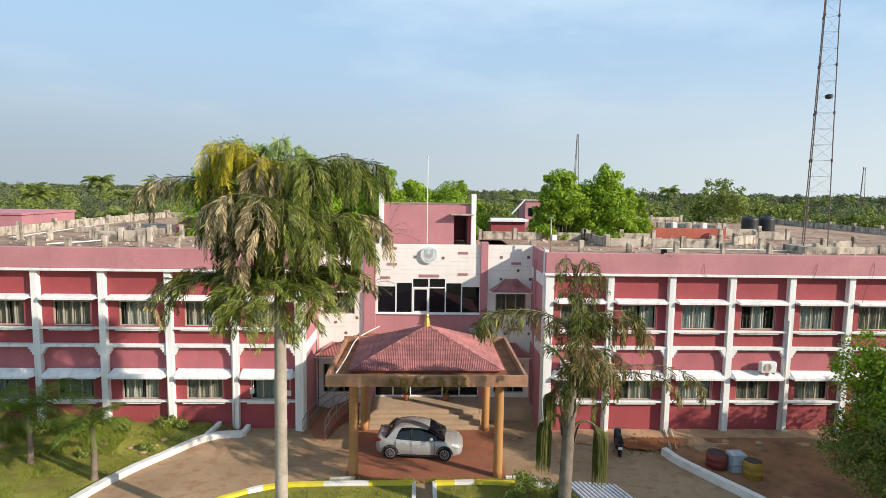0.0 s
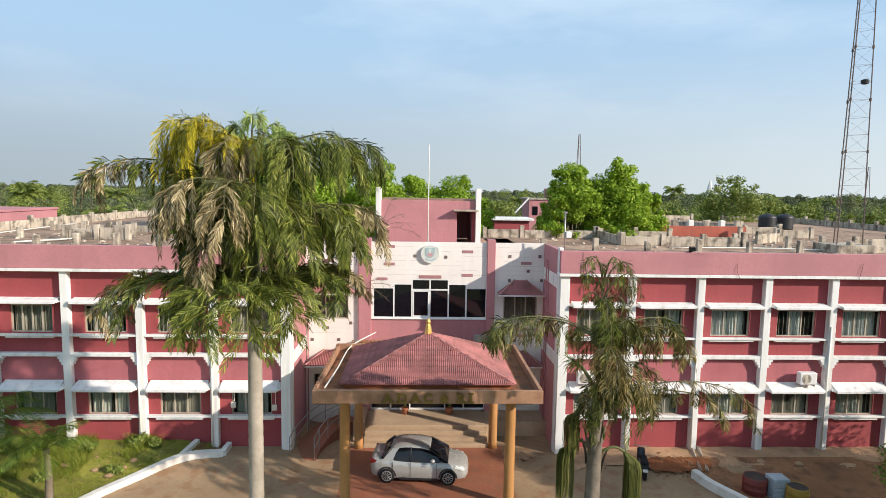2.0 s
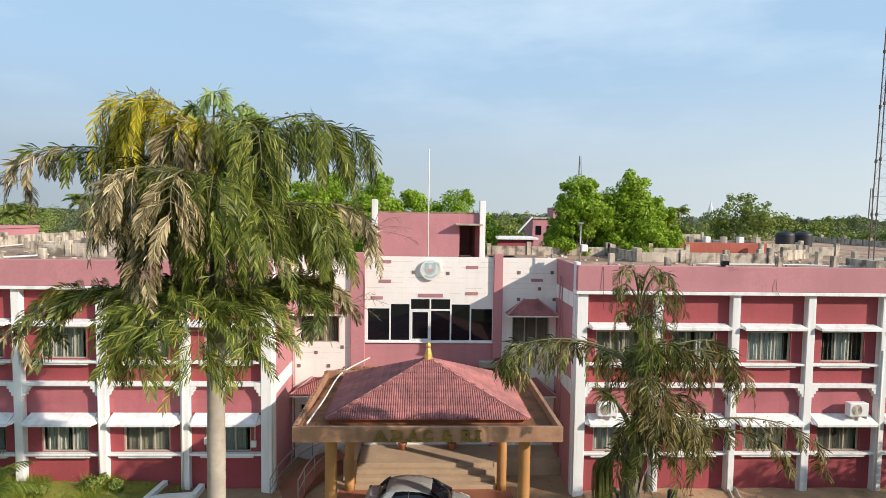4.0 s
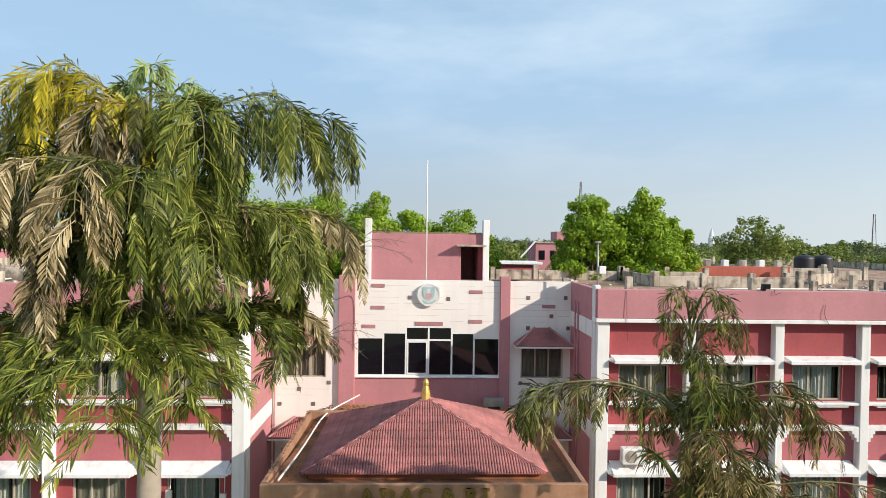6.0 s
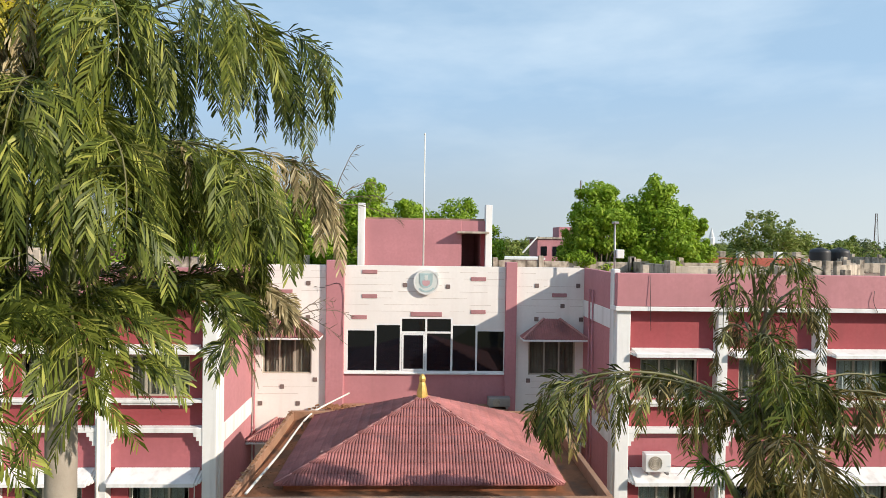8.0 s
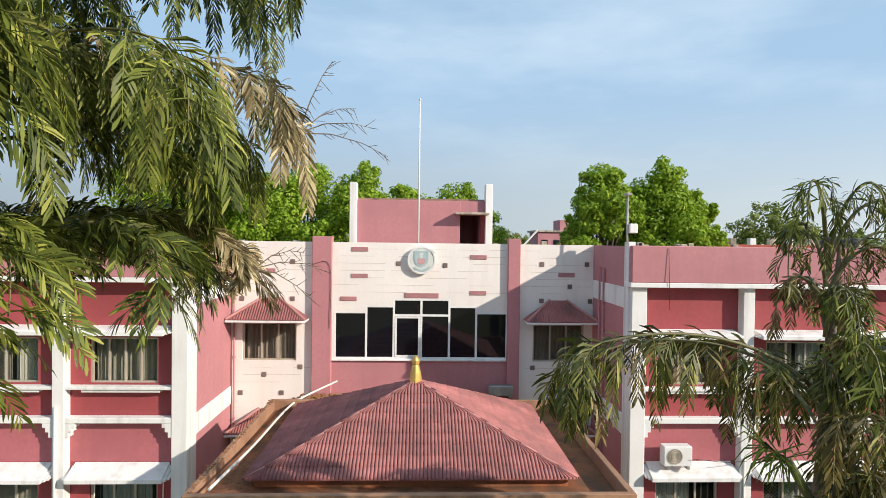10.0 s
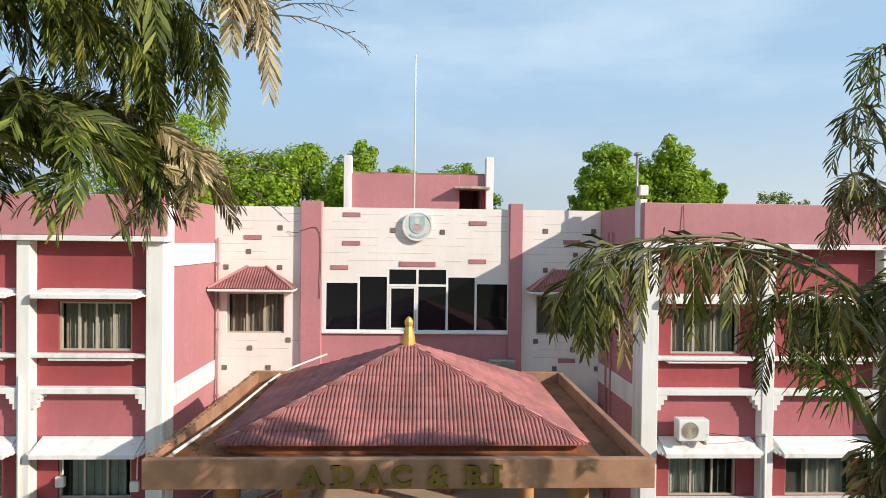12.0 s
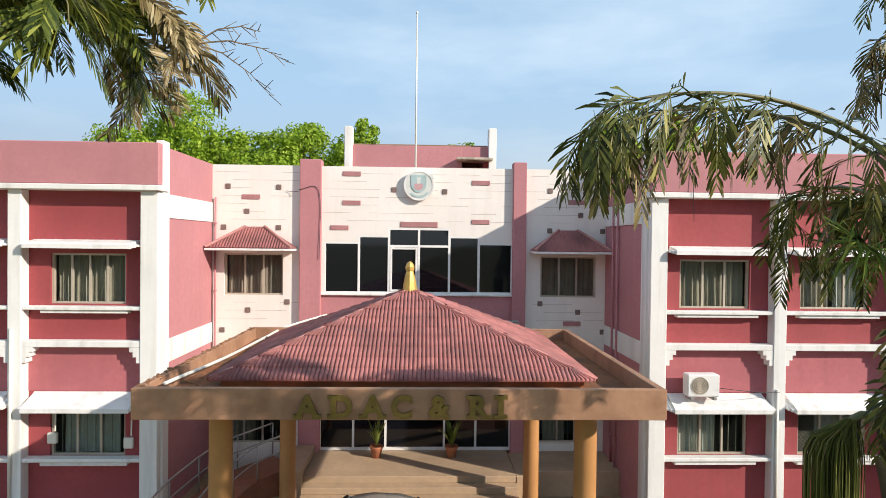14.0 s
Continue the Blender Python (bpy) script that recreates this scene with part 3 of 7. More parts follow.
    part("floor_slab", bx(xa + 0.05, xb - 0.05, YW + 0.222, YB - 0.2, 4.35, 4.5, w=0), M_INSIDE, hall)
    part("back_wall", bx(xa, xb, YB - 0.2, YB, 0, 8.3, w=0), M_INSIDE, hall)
    ex = far + 0.1 * sign
    part("end_wall", bx(*sorted((ex, ex + 0.2 * sign)), YW - 0.2, YB, 0, PAR - 0.2, w=0), M_RED, hall)
    # inner side wall towards the entrance court, with white bands
    sx = cols[0] + (-0.21 if sign > 0 else 0.21)
    part("side_wall", bx(*sorted((sx, sx + 0.2 * sign)), YW + 0.06, YC + 0.1, 0, PAR - 0.03, w=0), M_PINK, hall, "rose painted side wall")
    e = sx - 0.03 * sign
    for z0, z1 in ((7.56, 8.14), (4.0, 4.58)):
        part("side_band", bx(*sorted((e, sx + 0.003 * sign)), YW + 0.25, YC - 0.02, z0, z1, w=0.006), M_WHITE, hall)
    part("corner_fin", bx(*sorted((sx - 0.05 * sign, sx + 0.14 * sign)), YF + 0.18, YW + 0.24, 0, PAR + 0.1, w=0.015), M_WHITE, hall)
    # unseen partitions, added to keep the inside dark
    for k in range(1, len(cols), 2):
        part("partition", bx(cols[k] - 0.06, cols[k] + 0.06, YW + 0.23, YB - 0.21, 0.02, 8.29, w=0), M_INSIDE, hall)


wing(LX, -1)
wing(RX, 1)

# recessed centre: cream walls, pilasters, black window band
SXL, SXR = LX[0] + 0.21, RX[0] - 0.21
PL0, PL1, PR0, PR1 = -2.87, -2.24, 3.5, 3.9
ZTOP = 9.28
c = bmesh.new()
# side bays with one window on each floor
HW = {"l": (-5.12, -3.38), "r": (4.37, 6.08)}
for s0, s1, key in ((SXL, PL0, "l"), (PR1, SXR, "r")):
    a, b = HW[key]
    for z0, z1 in ((0, 0.95), (2.6, 5.40), (6.64, ZTOP)):
        box(c, s0, s1, YC, YC + 0.25, z0, z1)
    for z0, z1 in ((0.95, 2.6), (5.40, 6.64)):
        box(c, s0, a, YC, YC + 0.25, z0, z1), box(c, b, s1, YC, YC + 0.25, z0, z1)
# above the centre window
MX = [-2.145, -1.125, -0.225, 0.675, 1.595, 2.485, 3.5]
TOPS = [7.02, 7.22, 7.45, 7.45, 7.22, 7.02]
for (a, b), zt in zip(zip(MX, MX[1:]), TOPS):
    box(c, a, b, YC, YC + 0.25, zt, ZTOP)
box(c, PL1, MX[0], YC, YC + 0.25, 5.47, ZTOP)
bmesh.ops.remove_doubles(c, verts=c.verts[:], dist=0.0005)
part("wall", c, M_CREAM, hall, "cream painted wall with thin grooves")
c = bmesh.new()
box(c, PL1, PR0, YC + 0.02, YC + 0.25, 3.1, 5.44)
part("wall", c, M_PINK, hall)
for a, b in ((PL0, PL1), (PR0, PR1)):
    part("pilaster", bx(a, b, YC - 0.16, YC + 0.26, 0, 9.46, w=0.015), M_PINK, hall)
part("window_ledge", bx(PL1, PR0, YC - 0.07, YC + 0.02, 5.41, 5.47), M_WHITE, hall)

# the black glass band, pane by pane
band = part("window_band", bx(MX[0], MX[-1], YC + 0.0, YC + 0.07, 5.47, 5.53, w=0.004), M_FRAMEW, hall, "white framed black glass window band stepping up to the middle")
for i, x in enumerate(MX):
    zt = max(TOPS[max(0, i - 1)], TOPS[min(5, i)])
    part("mullion", bx(x - 0.035, x + 0.035, YC - 0.002, YC + 0.07, 5.532, zt, w=0.004), M_FRAMEW, band)
for (a, b), zt in zip(zip(MX, MX[1:]), TOPS):
    part("head_rail", bx(a + 0.036, b - 0.036, YC + 0.0, YC + 0.07, zt - 0.06, zt, w=0.004), M_FRAMEW, band)
    part("pane", bx(a + 0.035, b - 0.035, YC + 0.03, YC + 0.045, 5.53, zt - 0.06, w=0), M_BLACKG, band)
for a, b in zip(MX[2:5], MX[3:5]):
    part("transom", bx(a + 0.036, b - 0.036, YC + 0.002, YC + 0.06, 6.87, 6.94, w=0.004), M_FRAMEW, band)

# the opening sash under the transom
sa, sb = MX[2] + 0.04, MX[3] - 0.04
for a in ((sa, sa + 0.06, 5.535, 6.865), (sb - 0.06, sb, 5.535, 6.865), (sa + 0.062, sb - 0.062, 5.535, 5.595), (sa + 0.062, sb - 0.062, 6.805, 6.865)):
    part("sash", bx(a[0], a[1], YC - 0.012, YC + 0.028, a[2], a[3], w=0.004), M_FRAMEW, band)

# plaques and grooves on the cream wall
PLAQ = [(-5.02, 8.64, 0), (-3.52, 8.63, 0), (-4.46, 7.9, 0), (-5.14, 7.42, 0), (-3.52, 7.42, 0), (-3.25, 5.2, 0), (-4.41, 4.95, 0), (-5.17, 4.35, 0), (-3.85, 4.35, 0), (-4.34, 8.33, 1)]
PLAQ += [(2 * CX + 0.06 - x, z - (0.04 if k else 0), k) for x, z, k in PLAQ]
PLAQ += [(-1.355, 9.06, 1), (-1.355, 8.19, 1), (-1.71, 7.44, 1), (2.53, 8.84, 1), (2.53, 7.66, 1), (0.675, 7.56, 2), (-0.09, 8.6, 0), (1.44, 8.56, 0), (5.35, 4.6, 1), (4.5, 3.3, 0), (5.2, 2.1, 1), (-4.4, 3.0, 0)]
for x, z, k in PLAQ:
    w, h = ((0.075, 0.075), (0.27, 0.07), (0.56, 0.08))[k]
    part("plaque", bx(x - w, x + w, YC - 0.025, YC + 0.004, z - h, z + h, w=0.008), M_PLAQUE if k else M_VENT, hall)
# grooves are thin raised strips in the groove shade colour
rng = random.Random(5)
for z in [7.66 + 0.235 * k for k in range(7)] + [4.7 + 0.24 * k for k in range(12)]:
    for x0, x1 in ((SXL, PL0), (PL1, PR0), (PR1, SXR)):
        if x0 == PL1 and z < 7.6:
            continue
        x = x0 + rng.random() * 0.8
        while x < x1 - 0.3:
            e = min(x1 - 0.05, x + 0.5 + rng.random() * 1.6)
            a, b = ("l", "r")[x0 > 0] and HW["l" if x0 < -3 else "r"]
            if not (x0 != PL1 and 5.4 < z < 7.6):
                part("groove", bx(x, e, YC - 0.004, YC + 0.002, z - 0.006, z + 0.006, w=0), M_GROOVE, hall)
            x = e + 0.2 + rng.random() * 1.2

# rooms behind the centre, closed with unseen walls and partitions to stay dark
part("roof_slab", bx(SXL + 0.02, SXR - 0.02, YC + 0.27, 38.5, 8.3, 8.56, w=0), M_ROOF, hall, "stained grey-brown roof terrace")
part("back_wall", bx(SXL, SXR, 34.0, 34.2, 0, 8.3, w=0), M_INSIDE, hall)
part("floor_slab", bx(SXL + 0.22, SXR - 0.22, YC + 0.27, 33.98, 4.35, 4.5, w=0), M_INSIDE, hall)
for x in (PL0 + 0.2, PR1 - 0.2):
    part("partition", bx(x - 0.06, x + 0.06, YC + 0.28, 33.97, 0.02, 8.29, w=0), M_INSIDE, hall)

# side windows of the centre with little tiled hoods
for key in ("l", "r"):
    a, b = HW[key]
    window(a, b, 5.40, 6.64, YC + 0.1, 3, hall, curtain=[(0.02, 0.98)], cloth=M_CURT3, grill="bars", seed=3 if key == "l" else 9)
    window(a, b, 0.95, 2.6, YC + 0.1, 3, hall, curtain=[(0.1, 0.5)], grill="bars", seed=5)


def hood(x0, x1, zt, parent):
    """A small hipped hood of ribbed tiles over a window."""
    y0, h = YC - 0.72, 0.62
    xm0, xm1 = (x0 + x1) / 2 - 0.28, (x0 + x1) / 2 + 0.28
    ze, zr = zt, zt + h
    bm = bmesh.new()
    vs = [bm.verts.new(v) for v in ((x0, y0, ze), (x1, y0, ze), (x1, YC, ze), (x0, YC, ze), (xm0, YC, zr), (xm1, YC, zr))]
    for f in ((0, 1, 5, 4), (1, 2, 5), (3, 0, 4), (3, 2, 1, 0), (2, 3, 4, 5)):
        bm.faces.new([vs[i] for i in f])
    bmesh.ops.recalc_face_normals(bm, faces=bm.faces[:])
    ob = part("tiled_hood", bm, M_TILE, parent, "small hipped rose tile hood")
    # tile ribs running down the three faces
    bm = bmesh.new()
    n = int((x1 - x0) / 0.08)
    for k in range(1, n):
        x = x0 + (x1 - x0) * k / n
        f = min(1.0, (x - x0) / (xm0 - x0), (x1 - x) / (x1 - xm1))
        p, q = Vector((x, y0 - 0.02, ze + 0.012)), Vector((x, y0 + (YC - y0) * f, ze + h * f + 0.012))
        if f > 0.08:
            tube(bm, (p, q), 0.027, 6)
    for k in range(1, 7):
        y = y0 + (YC - y0) * k / 7
        f = (y - y0) / (YC - y0)
        for s, xe, xr in ((1, x0, xm0), (-1, x1, xm1)):
            tube(bm, ((xe - 0.02 * s, y, ze + 0.012), (xe + (xr - xe) * f, y, ze + h * f + 0.012)), 0.03, 6)
    part("tile_ribs", bm, M_TILE, ob)
    for s, xe, xr in ((1, x0, xm0), (-1, x1, xm1)):
        bm = bmesh.new()
        tube(bm, ((xe, y0, ze + 0.03), (xr, YC - 0.02, zr + 0.03)), 0.045, 8)
        part("ridge_cap", bm, M_TILE_R, ob)
    part("fascia", bx(x0 - 0.02, x1 + 0.02, y0 - 0.03, YC, ze - 0.07, ze - 0.004, w=0.008), M_WHITE, ob)
    return ob


hood(-5.43, -2.99, 6.80, hall)
hood(4.06, 6.33, 6.80, hall)
hood(-5.44, -3.1, 3.2, hall)
hood(4.1, 6.32, 3.2, hall)

# ground floor entrance front: dark glass in white frames
part("wall", bx(PL1, PR0, YC + 0.02, YC + 0.25, 2.95, 3.098, w=0), M_PINK, hall)
gx = [-2.26, -1.25, -0.28, 1.5, 2.45, 3.5]
front = part("entrance_front", bx(gx[0], gx[-1], YC + 0.02, YC + 0.09, 2.88, 2.95, w=0.004), M_FRAMEW, hall, "white framed dark glass entrance front")
for x in gx:
    part("mullion", bx(x - 0.035, x + 0.035, YC + 0.018, YC + 0.09, 0.72, 2.878, w=0.004), M_FRAMEW, front)
for a, b in zip(gx, gx[1:]):
    part("bottom_rail", bx(a + 0.036, b - 0.036, YC + 0.02, YC + 0.09, 0.72, 0.82, w=0.004), M_FRAMEW, front)
    part("pane", bx(a + 0.036, b - 0.036, YC + 0.045, YC + 0.06, 0.82, 2.878, w=0), M_BLACKG, front)

# ledge over the entrance
part("entrance_ledge", bx(PL1, PR0, YC - 1.0, YC + 0.02, 4.18, 4.35), M_BROWN, hall)

# penthouse on the roof
part("penthouse_wall", bx(-2.3, 2.45, 38.15, 38.4, 8.56, 11.2), M_PINK, hall, "rose painted stair head")
part("penthouse_wall", bx(2.45, 3.6, 38.17, 38.4, 10.55, 11.2, w=0), M_PINK, hall)
part("penthouse_wall", bx(3.42, 3.6, 38.17, 38.4, 8.56, 10.55, w=0), M_RED, hall)
for x in (-2.3, 3.4):
    part("penthouse_wall", bx(x + 0.002, x + 0.2, 38.402, 42.0, 8.56, 11.18, w=0), M_PINK, hall)
part("penthouse_wall", bx(-2.1, 3.4, 41.8, 42.0, 8.56, 11.18, w=0), M_PINK, hall)
part("penthouse_roof", bx(-2.29, 3.59, 38.41, 42, 11.19, 11.3, w=0), M_ROOF, hall)
for x in (-2.62, 3.6):
    part("penthouse_fin", bx(x, x + 0.33, 37.95, 38.5, 8.56, 11.98, w=0.02), M_WHITE, hall)
part("penthouse_shade", bx(2.2, 3.75, 37.55, 38.16, 10.56, 10.66), M_CONC, hall)

# ---- the porch canopy ----
SX0, SX1, SY0, SY1 = -3.585, 4.62, 21.53, 27.9
SB, ST = 4.31, 4.79
EX0, EX1, EY0, EY1, EZ = -2.737, 3.757, 22.41, 27.55, 4.70
AX, AY, AZ = 0.53, 24.98, 6.02
porch = thing("porch_canopy", CX, 24.8, 0, "tan porch canopy on ochre columns with a rose tiled pyramid roof", "porch")
part("slab", bx(SX0 + 0.12, SX1 - 0.12, SY0 + 0.12, SY1 - 0.12, SB + 0.02, SB + 0.2, w=0), M_GUTTER, porch, "stained gutter slab")
t = 0.13
for nm, a in (("fascia", (SX0, SX1, SY0, SY0 + t, SB, ST)), ("fascia", (SX0, SX1, SY1 - t, SY1, SB, ST)),
              ("fascia", (SX0, SX0 + t, SY0 + t, SY1 - t, SB, ST)), ("fascia", (SX1 - t, SX1, SY0 + t, SY1 - t, SB, ST))):
    part(nm, bx(*a, w=0.01), M_BROWN, porch)
# low plinth wall below the tiles
for a in ((EX0 + 0.15, EX1 - 0.15, EY0 + 0.15, EY0 + 0.3, SB + 0.2, EZ), (EX0 + 0.15, EX1 - 0.15, EY1 - 0.3, EY1 - 0.15, SB + 0.2, EZ),
          (EX0 + 0.15, EX0 + 0.3, EY0 + 0.3, EY1 - 0.3, SB + 0.2, EZ), (EX1 - 0.3, EX1 - 0.15, EY0 + 0.3, EY1 - 0.3, SB + 0.2, EZ)):
    part("roof_plinth", bx(*a, w=0), paint("orange_stained_plaster", (0.40, 0.15, 0.07), 0.9, 0.3, 2, 9, 0.3, blotch=0.6, dirt=(0.1, 0.06, 0.04)) if "roof_plinth" not in bpy.data.objects else bpy.data.objects["roof_plinth"].data.materials[0], porch)
# columns with a small cap and base
for x in (-2.56, 3.62):
    for y in (22.5, 27.45):
        bm = bmesh.new()
        lathe(bm, x, y, [(0.205, -0.02), (0.2, 0.3), (0.195, 2.0), (0.19, 4.2), (0.2, 4.31)], 28)
        part("column", bm, M_OCHRE, porch, smooth=False)
for f in [o for o in porch.children if o.name.startswith("column")]:
    for pg in f.data.polygons:
        pg.use_smooth = abs(pg.normal.z) < 0.5

# pyramid body and tiles
bm = bmesh.new()
vs = [bm.verts.new(v) for v in ((EX0, EY0, EZ), (EX1, EY0, EZ), (EX1, EY1, EZ), (EX0, EY1, EZ), (AX, AY, AZ))]
for f in ((0, 1, 4), (1, 2, 4), (2, 3, 4), (3, 0, 4), (3, 2, 1, 0)):
    bm.faces.new([vs[i] for i in f])
pyramid = part("tiled_roof", bm, M_TILE, porch, "hipped roof of rose painted ribbed tiles")
TW, TL = 0.225, 0.30


def tile_shape():
    """One tile with three half-round ribs, its foot at the origin, running up along y."""
    us, hs = [], []
    for rib in range(3):
        for j in range(5 if rib == 2 else 4):
            a = math.pi * j / 4
            us.append((rib + (1 - math.cos(a)) / 2) / 3 * TW - TW / 2)
            hs.append(0.044 * math.sin(a))
    n = len(us) - 1
    vs = [(u, -0.01, 0.036 + h) for u, h in zip(us, hs)] + [(u, TL + 0.03, 0.004 + h) for u, h in zip(us, hs)] + [(u, -0.01, -0.004) for u in us]
    fs = []
    for k in range(n):
        fs.append((k, k + 1, n + 2 + k, n + 1 + k))
        fs.append((2 * n + 2 + k, 2 * n + 3 + k, k + 1, k))
    return vs, fs


TV, TF = tile_shape()
TILE = bpy.data.meshes.new("tile")
TILE.from_pydata(TV, [], TF)
TILE.materials.append(M_TILE)
for f in TILE.polygons:
    f.use_smooth = True
apex = Vector((AX, AY, AZ))
count = 0
rest_v, rest_f = [], []
for a, b in (((EX0, EY0), (EX1, EY0)), ((EX0, EY1), (EX0, EY0)), ((EX1, EY0), (EX1, EY1)), ((EX1, EY1), (EX0, EY1))):
    p, q = Vector((*a, EZ)), Vector((*b, EZ))
    u = (q - p).normalized()
    foot = p + u * (apex - p).dot(u)
    v = (apex - foot)
    L = v.length
    v = v.normalized()
    w = u.cross(v).normalized()
    m3 = Matrix((u, v, w)).transposed().to_4x4()
    W, fx = (q - p).length, (foot - p).length
    for r in range(int(L / TL) + 1):
        s = r * TL
        s1 = s + TL + 0.03
        lo0, hi0 = fx * s / L, W - (W - fx) * s / L
        for k in range(math.floor((lo0 - fx) / TW), math.ceil((hi0 - fx) / TW) + 1):
            x = fx + k * TW
            if x + TW / 2 < lo0 or x - TW / 2 > hi0:
                continue
            mat = Matrix.Translation(p + w * 0.004) @ m3
            whole = x - TW / 2 >= fx * s1 / L and x + TW / 2 <= W - (W - fx) * s1 / L
            if whole and count < 300:
                ob = new("tile", TILE)
                ob.parent = pyramid
                ob.matrix_local = Matrix.Translation(-place(pyramid)) @ mat @ Matrix.Translation((x, s, 0))
                count += 1
            else:
                # tiles past the count, and those cut along a hip
                i = len(rest_v)
                for tx, ty, tz in TV:
                    yy = min(s + ty, L)
                    xx = min(max(x + tx, fx * max(0, yy) / L), W - (W - fx) * max(0, yy) / L)
                    rest_v.append(tuple(mat @ Vector((xx, yy, tz))))
                rest_f += [tuple(i + j for j in f) for f in TF]
tagged(rawpart("tile_field", rest_v, rest_f, M_TILE, pyramid, smooth=True), kind="stuff")
for cx, cy in ((EX0, EY0), (EX1, EY0), (EX1, EY1), (EX0, EY1)):
    d = apex - Vector((cx, cy, EZ))
    n = 9
    for k in range(n):
        bm = bmesh.new()
        a, b = Vector((cx, cy, EZ)) + d * (k / n) + Vector((0, 0, 0.03)), Vector((cx, cy, EZ)) + d * ((k + 1.05) / n) + Vector((0, 0, 0.022))
        tube(bm, (a, b), 0.042, 8, 0.038)
        part("ridge_tile", bm, M_TILE_R, pyramid, smooth=True)
bm = bmesh.new()
lathe(bm, AX, AY, [(0.16, 5.93), (0.15, 6.06), (0.13, 6.2), (0.10, 6.34), (0.075, 6.42), (0.09, 6.45), (0.095, 6.52), (0.065, 6.59), (0.02, 6.63)], 8)
part("finial", bm, M_GOLD, porch, "gold painted eight-sided pot finial")


# raised letters on the fascia
def letters(text, xs, y, z, size, parent):
    for ch, x in zip(text, xs):
        cu = bpy.data.curves.new("letter", "FONT")
        cu.body, cu.size, cu.extrude, cu.offset = ch, size, 0.03, 0.02
        cu.align_x, cu.align_y = "CENTER", "BOTTOM_BASELINE"
        tmp = new("letter_curve", cu)
        me = bpy.data.meshes.new_from_object(tmp)
        bpy.data.objects.remove(tmp)
        # slab feet of the letters
        bm = bmesh.new()
        bm.from_mesh(me)
        xs_ = [v.co.x for v in bm.verts]
        l, r, top = min(xs_), max(xs_), max(v.co.y for v in bm.verts)
        feet = {"A": ((l - 0.03, l + 0.11, 0), (r - 0.11, r + 0.03, 0)), "D": ((l - 0.05, l + 0.1, 0), (l - 0.05, l + 0.1, 1)), "R": ((l - 0.05, l + 0.13, 0), (l - 0.05, l + 0.1, 1), (r - 0.1, r + 0.04, 0)),
                "I": ((l - 0.06, r + 0.06, 0), (l - 0.06, r + 0.06, 1))}.get(ch, ())
        for a, b, up in feet:
            y0 = top - 0.055 if up else -0.02
            box(bm, a, b, y0, y0 + 0.055, -0.028, 0.032)
        bm.to_mesh(me)
        bm.free()
        me.materials.clear()
        me.materials.append(M_LETTER)
        ob = new("letter", me)
        ob.parent = parent
        ob.matrix_local = Matrix.Translation(-place(parent)) @ pose(x, y, z, 90, 0, 0)


letters("ADAC&RI", (-0.93, -0.42, 0.06, 0.50, 1.07, 1.67, 2.02), SY0 - 0.03, 4.37, 0.46, porch)

# ---- entrance steps, landing and ramp ----
flight = thing("entrance_steps", CX, 28.6, 0, "worn beige stone entrance steps and landing", "steps")
for k in range(4):
    part("step", bx(-2.35, 3.4, 27.42 + 0.3 * k, 28.6 if k < 3 else YC + 0.02, 0.18 * k if k else -0.02, 0.18 * (k + 1)), M_STEP, flight)
part("side_block", bx(-2.9, -2.352, 28.1, YC - 0.17, 0, 0.95), M_STEP, flight)
part("side_block", bx(3.402, 3.95, 28.3, YC - 0.17, 0, 0.72), M_STEP, flight)
part("plinth", bx(3.96, SXR, 28.7, YC, -0.02, 0.7), M_STEP, flight)
ramp = thing("access_ramp", -4.2, 28, 0, "curved red access ramp with metal handrails", "ramp")
path = arc([(-4.9, 26.2, 0.05), (-4.75, 27.3, 0.22), (-4.2, 28.6, 0.5), (-3.2, 29.5, 0.72)], 8)
bm = bmesh.new()
rows = []
for i, p in enumerate(path):
    d = (path[min(i + 1, len(path) - 1)] - path[max(i - 1, 0)])
    s = Vector((-d.y, d.x, 0)).normalized() * 0.6
    rows.append([bm.verts.new(q) for q in (Vector((*(p + s).xy, -0.03)), p + s, p - s, Vector((*(p - s).xy, -0.03)))])
for a, b in zip(rows, rows[1:]):
    for k in range(3):
        bm.faces.new((a[k], b[k], b[k + 1], a[k + 1]))
bm.faces.new(rows[0]), bm.faces.new(rows[-1][::-1])
bmesh.ops.recalc_face_normals(bm, faces=bm.faces[:])
part("ramp_slab", bm, M_REDFLOOR, ramp)
for side in (1, -1):
    top, mid, posts = [], [], []
    for i, p in enumerate(path):
        d = (path[min(i + 1, len(path) - 1)] - path[max(i - 1, 0)])
        s = Vector((-d.y, d.x, 0)).normalized() * 0.55 * side
        top.append(p + s + Vector((0, 0, 0.95)))
        mid.append(p + s + Vector((0, 0, 0.5)))
        if i % 6 == 0:
            posts.append(p + s)
    bm = bmesh.new()
    tube(bm, top, 0.028, 8)
    part("handrail", bm, M_STEEL, ramp, smooth=True)
    bm = bmesh.new()
    tube(bm, mid, 0.02, 8)
    part("mid_rail", bm, M_STEEL, ramp, smooth=True)
    for q in posts:
        bm = bmesh.new()
        tube(bm, (q - Vector((0, 0, 0.02)), q + Vector((0, 0, 0.95))), 0.022, 8)
        part("post", bm, M_STEEL, ramp, smooth=True)

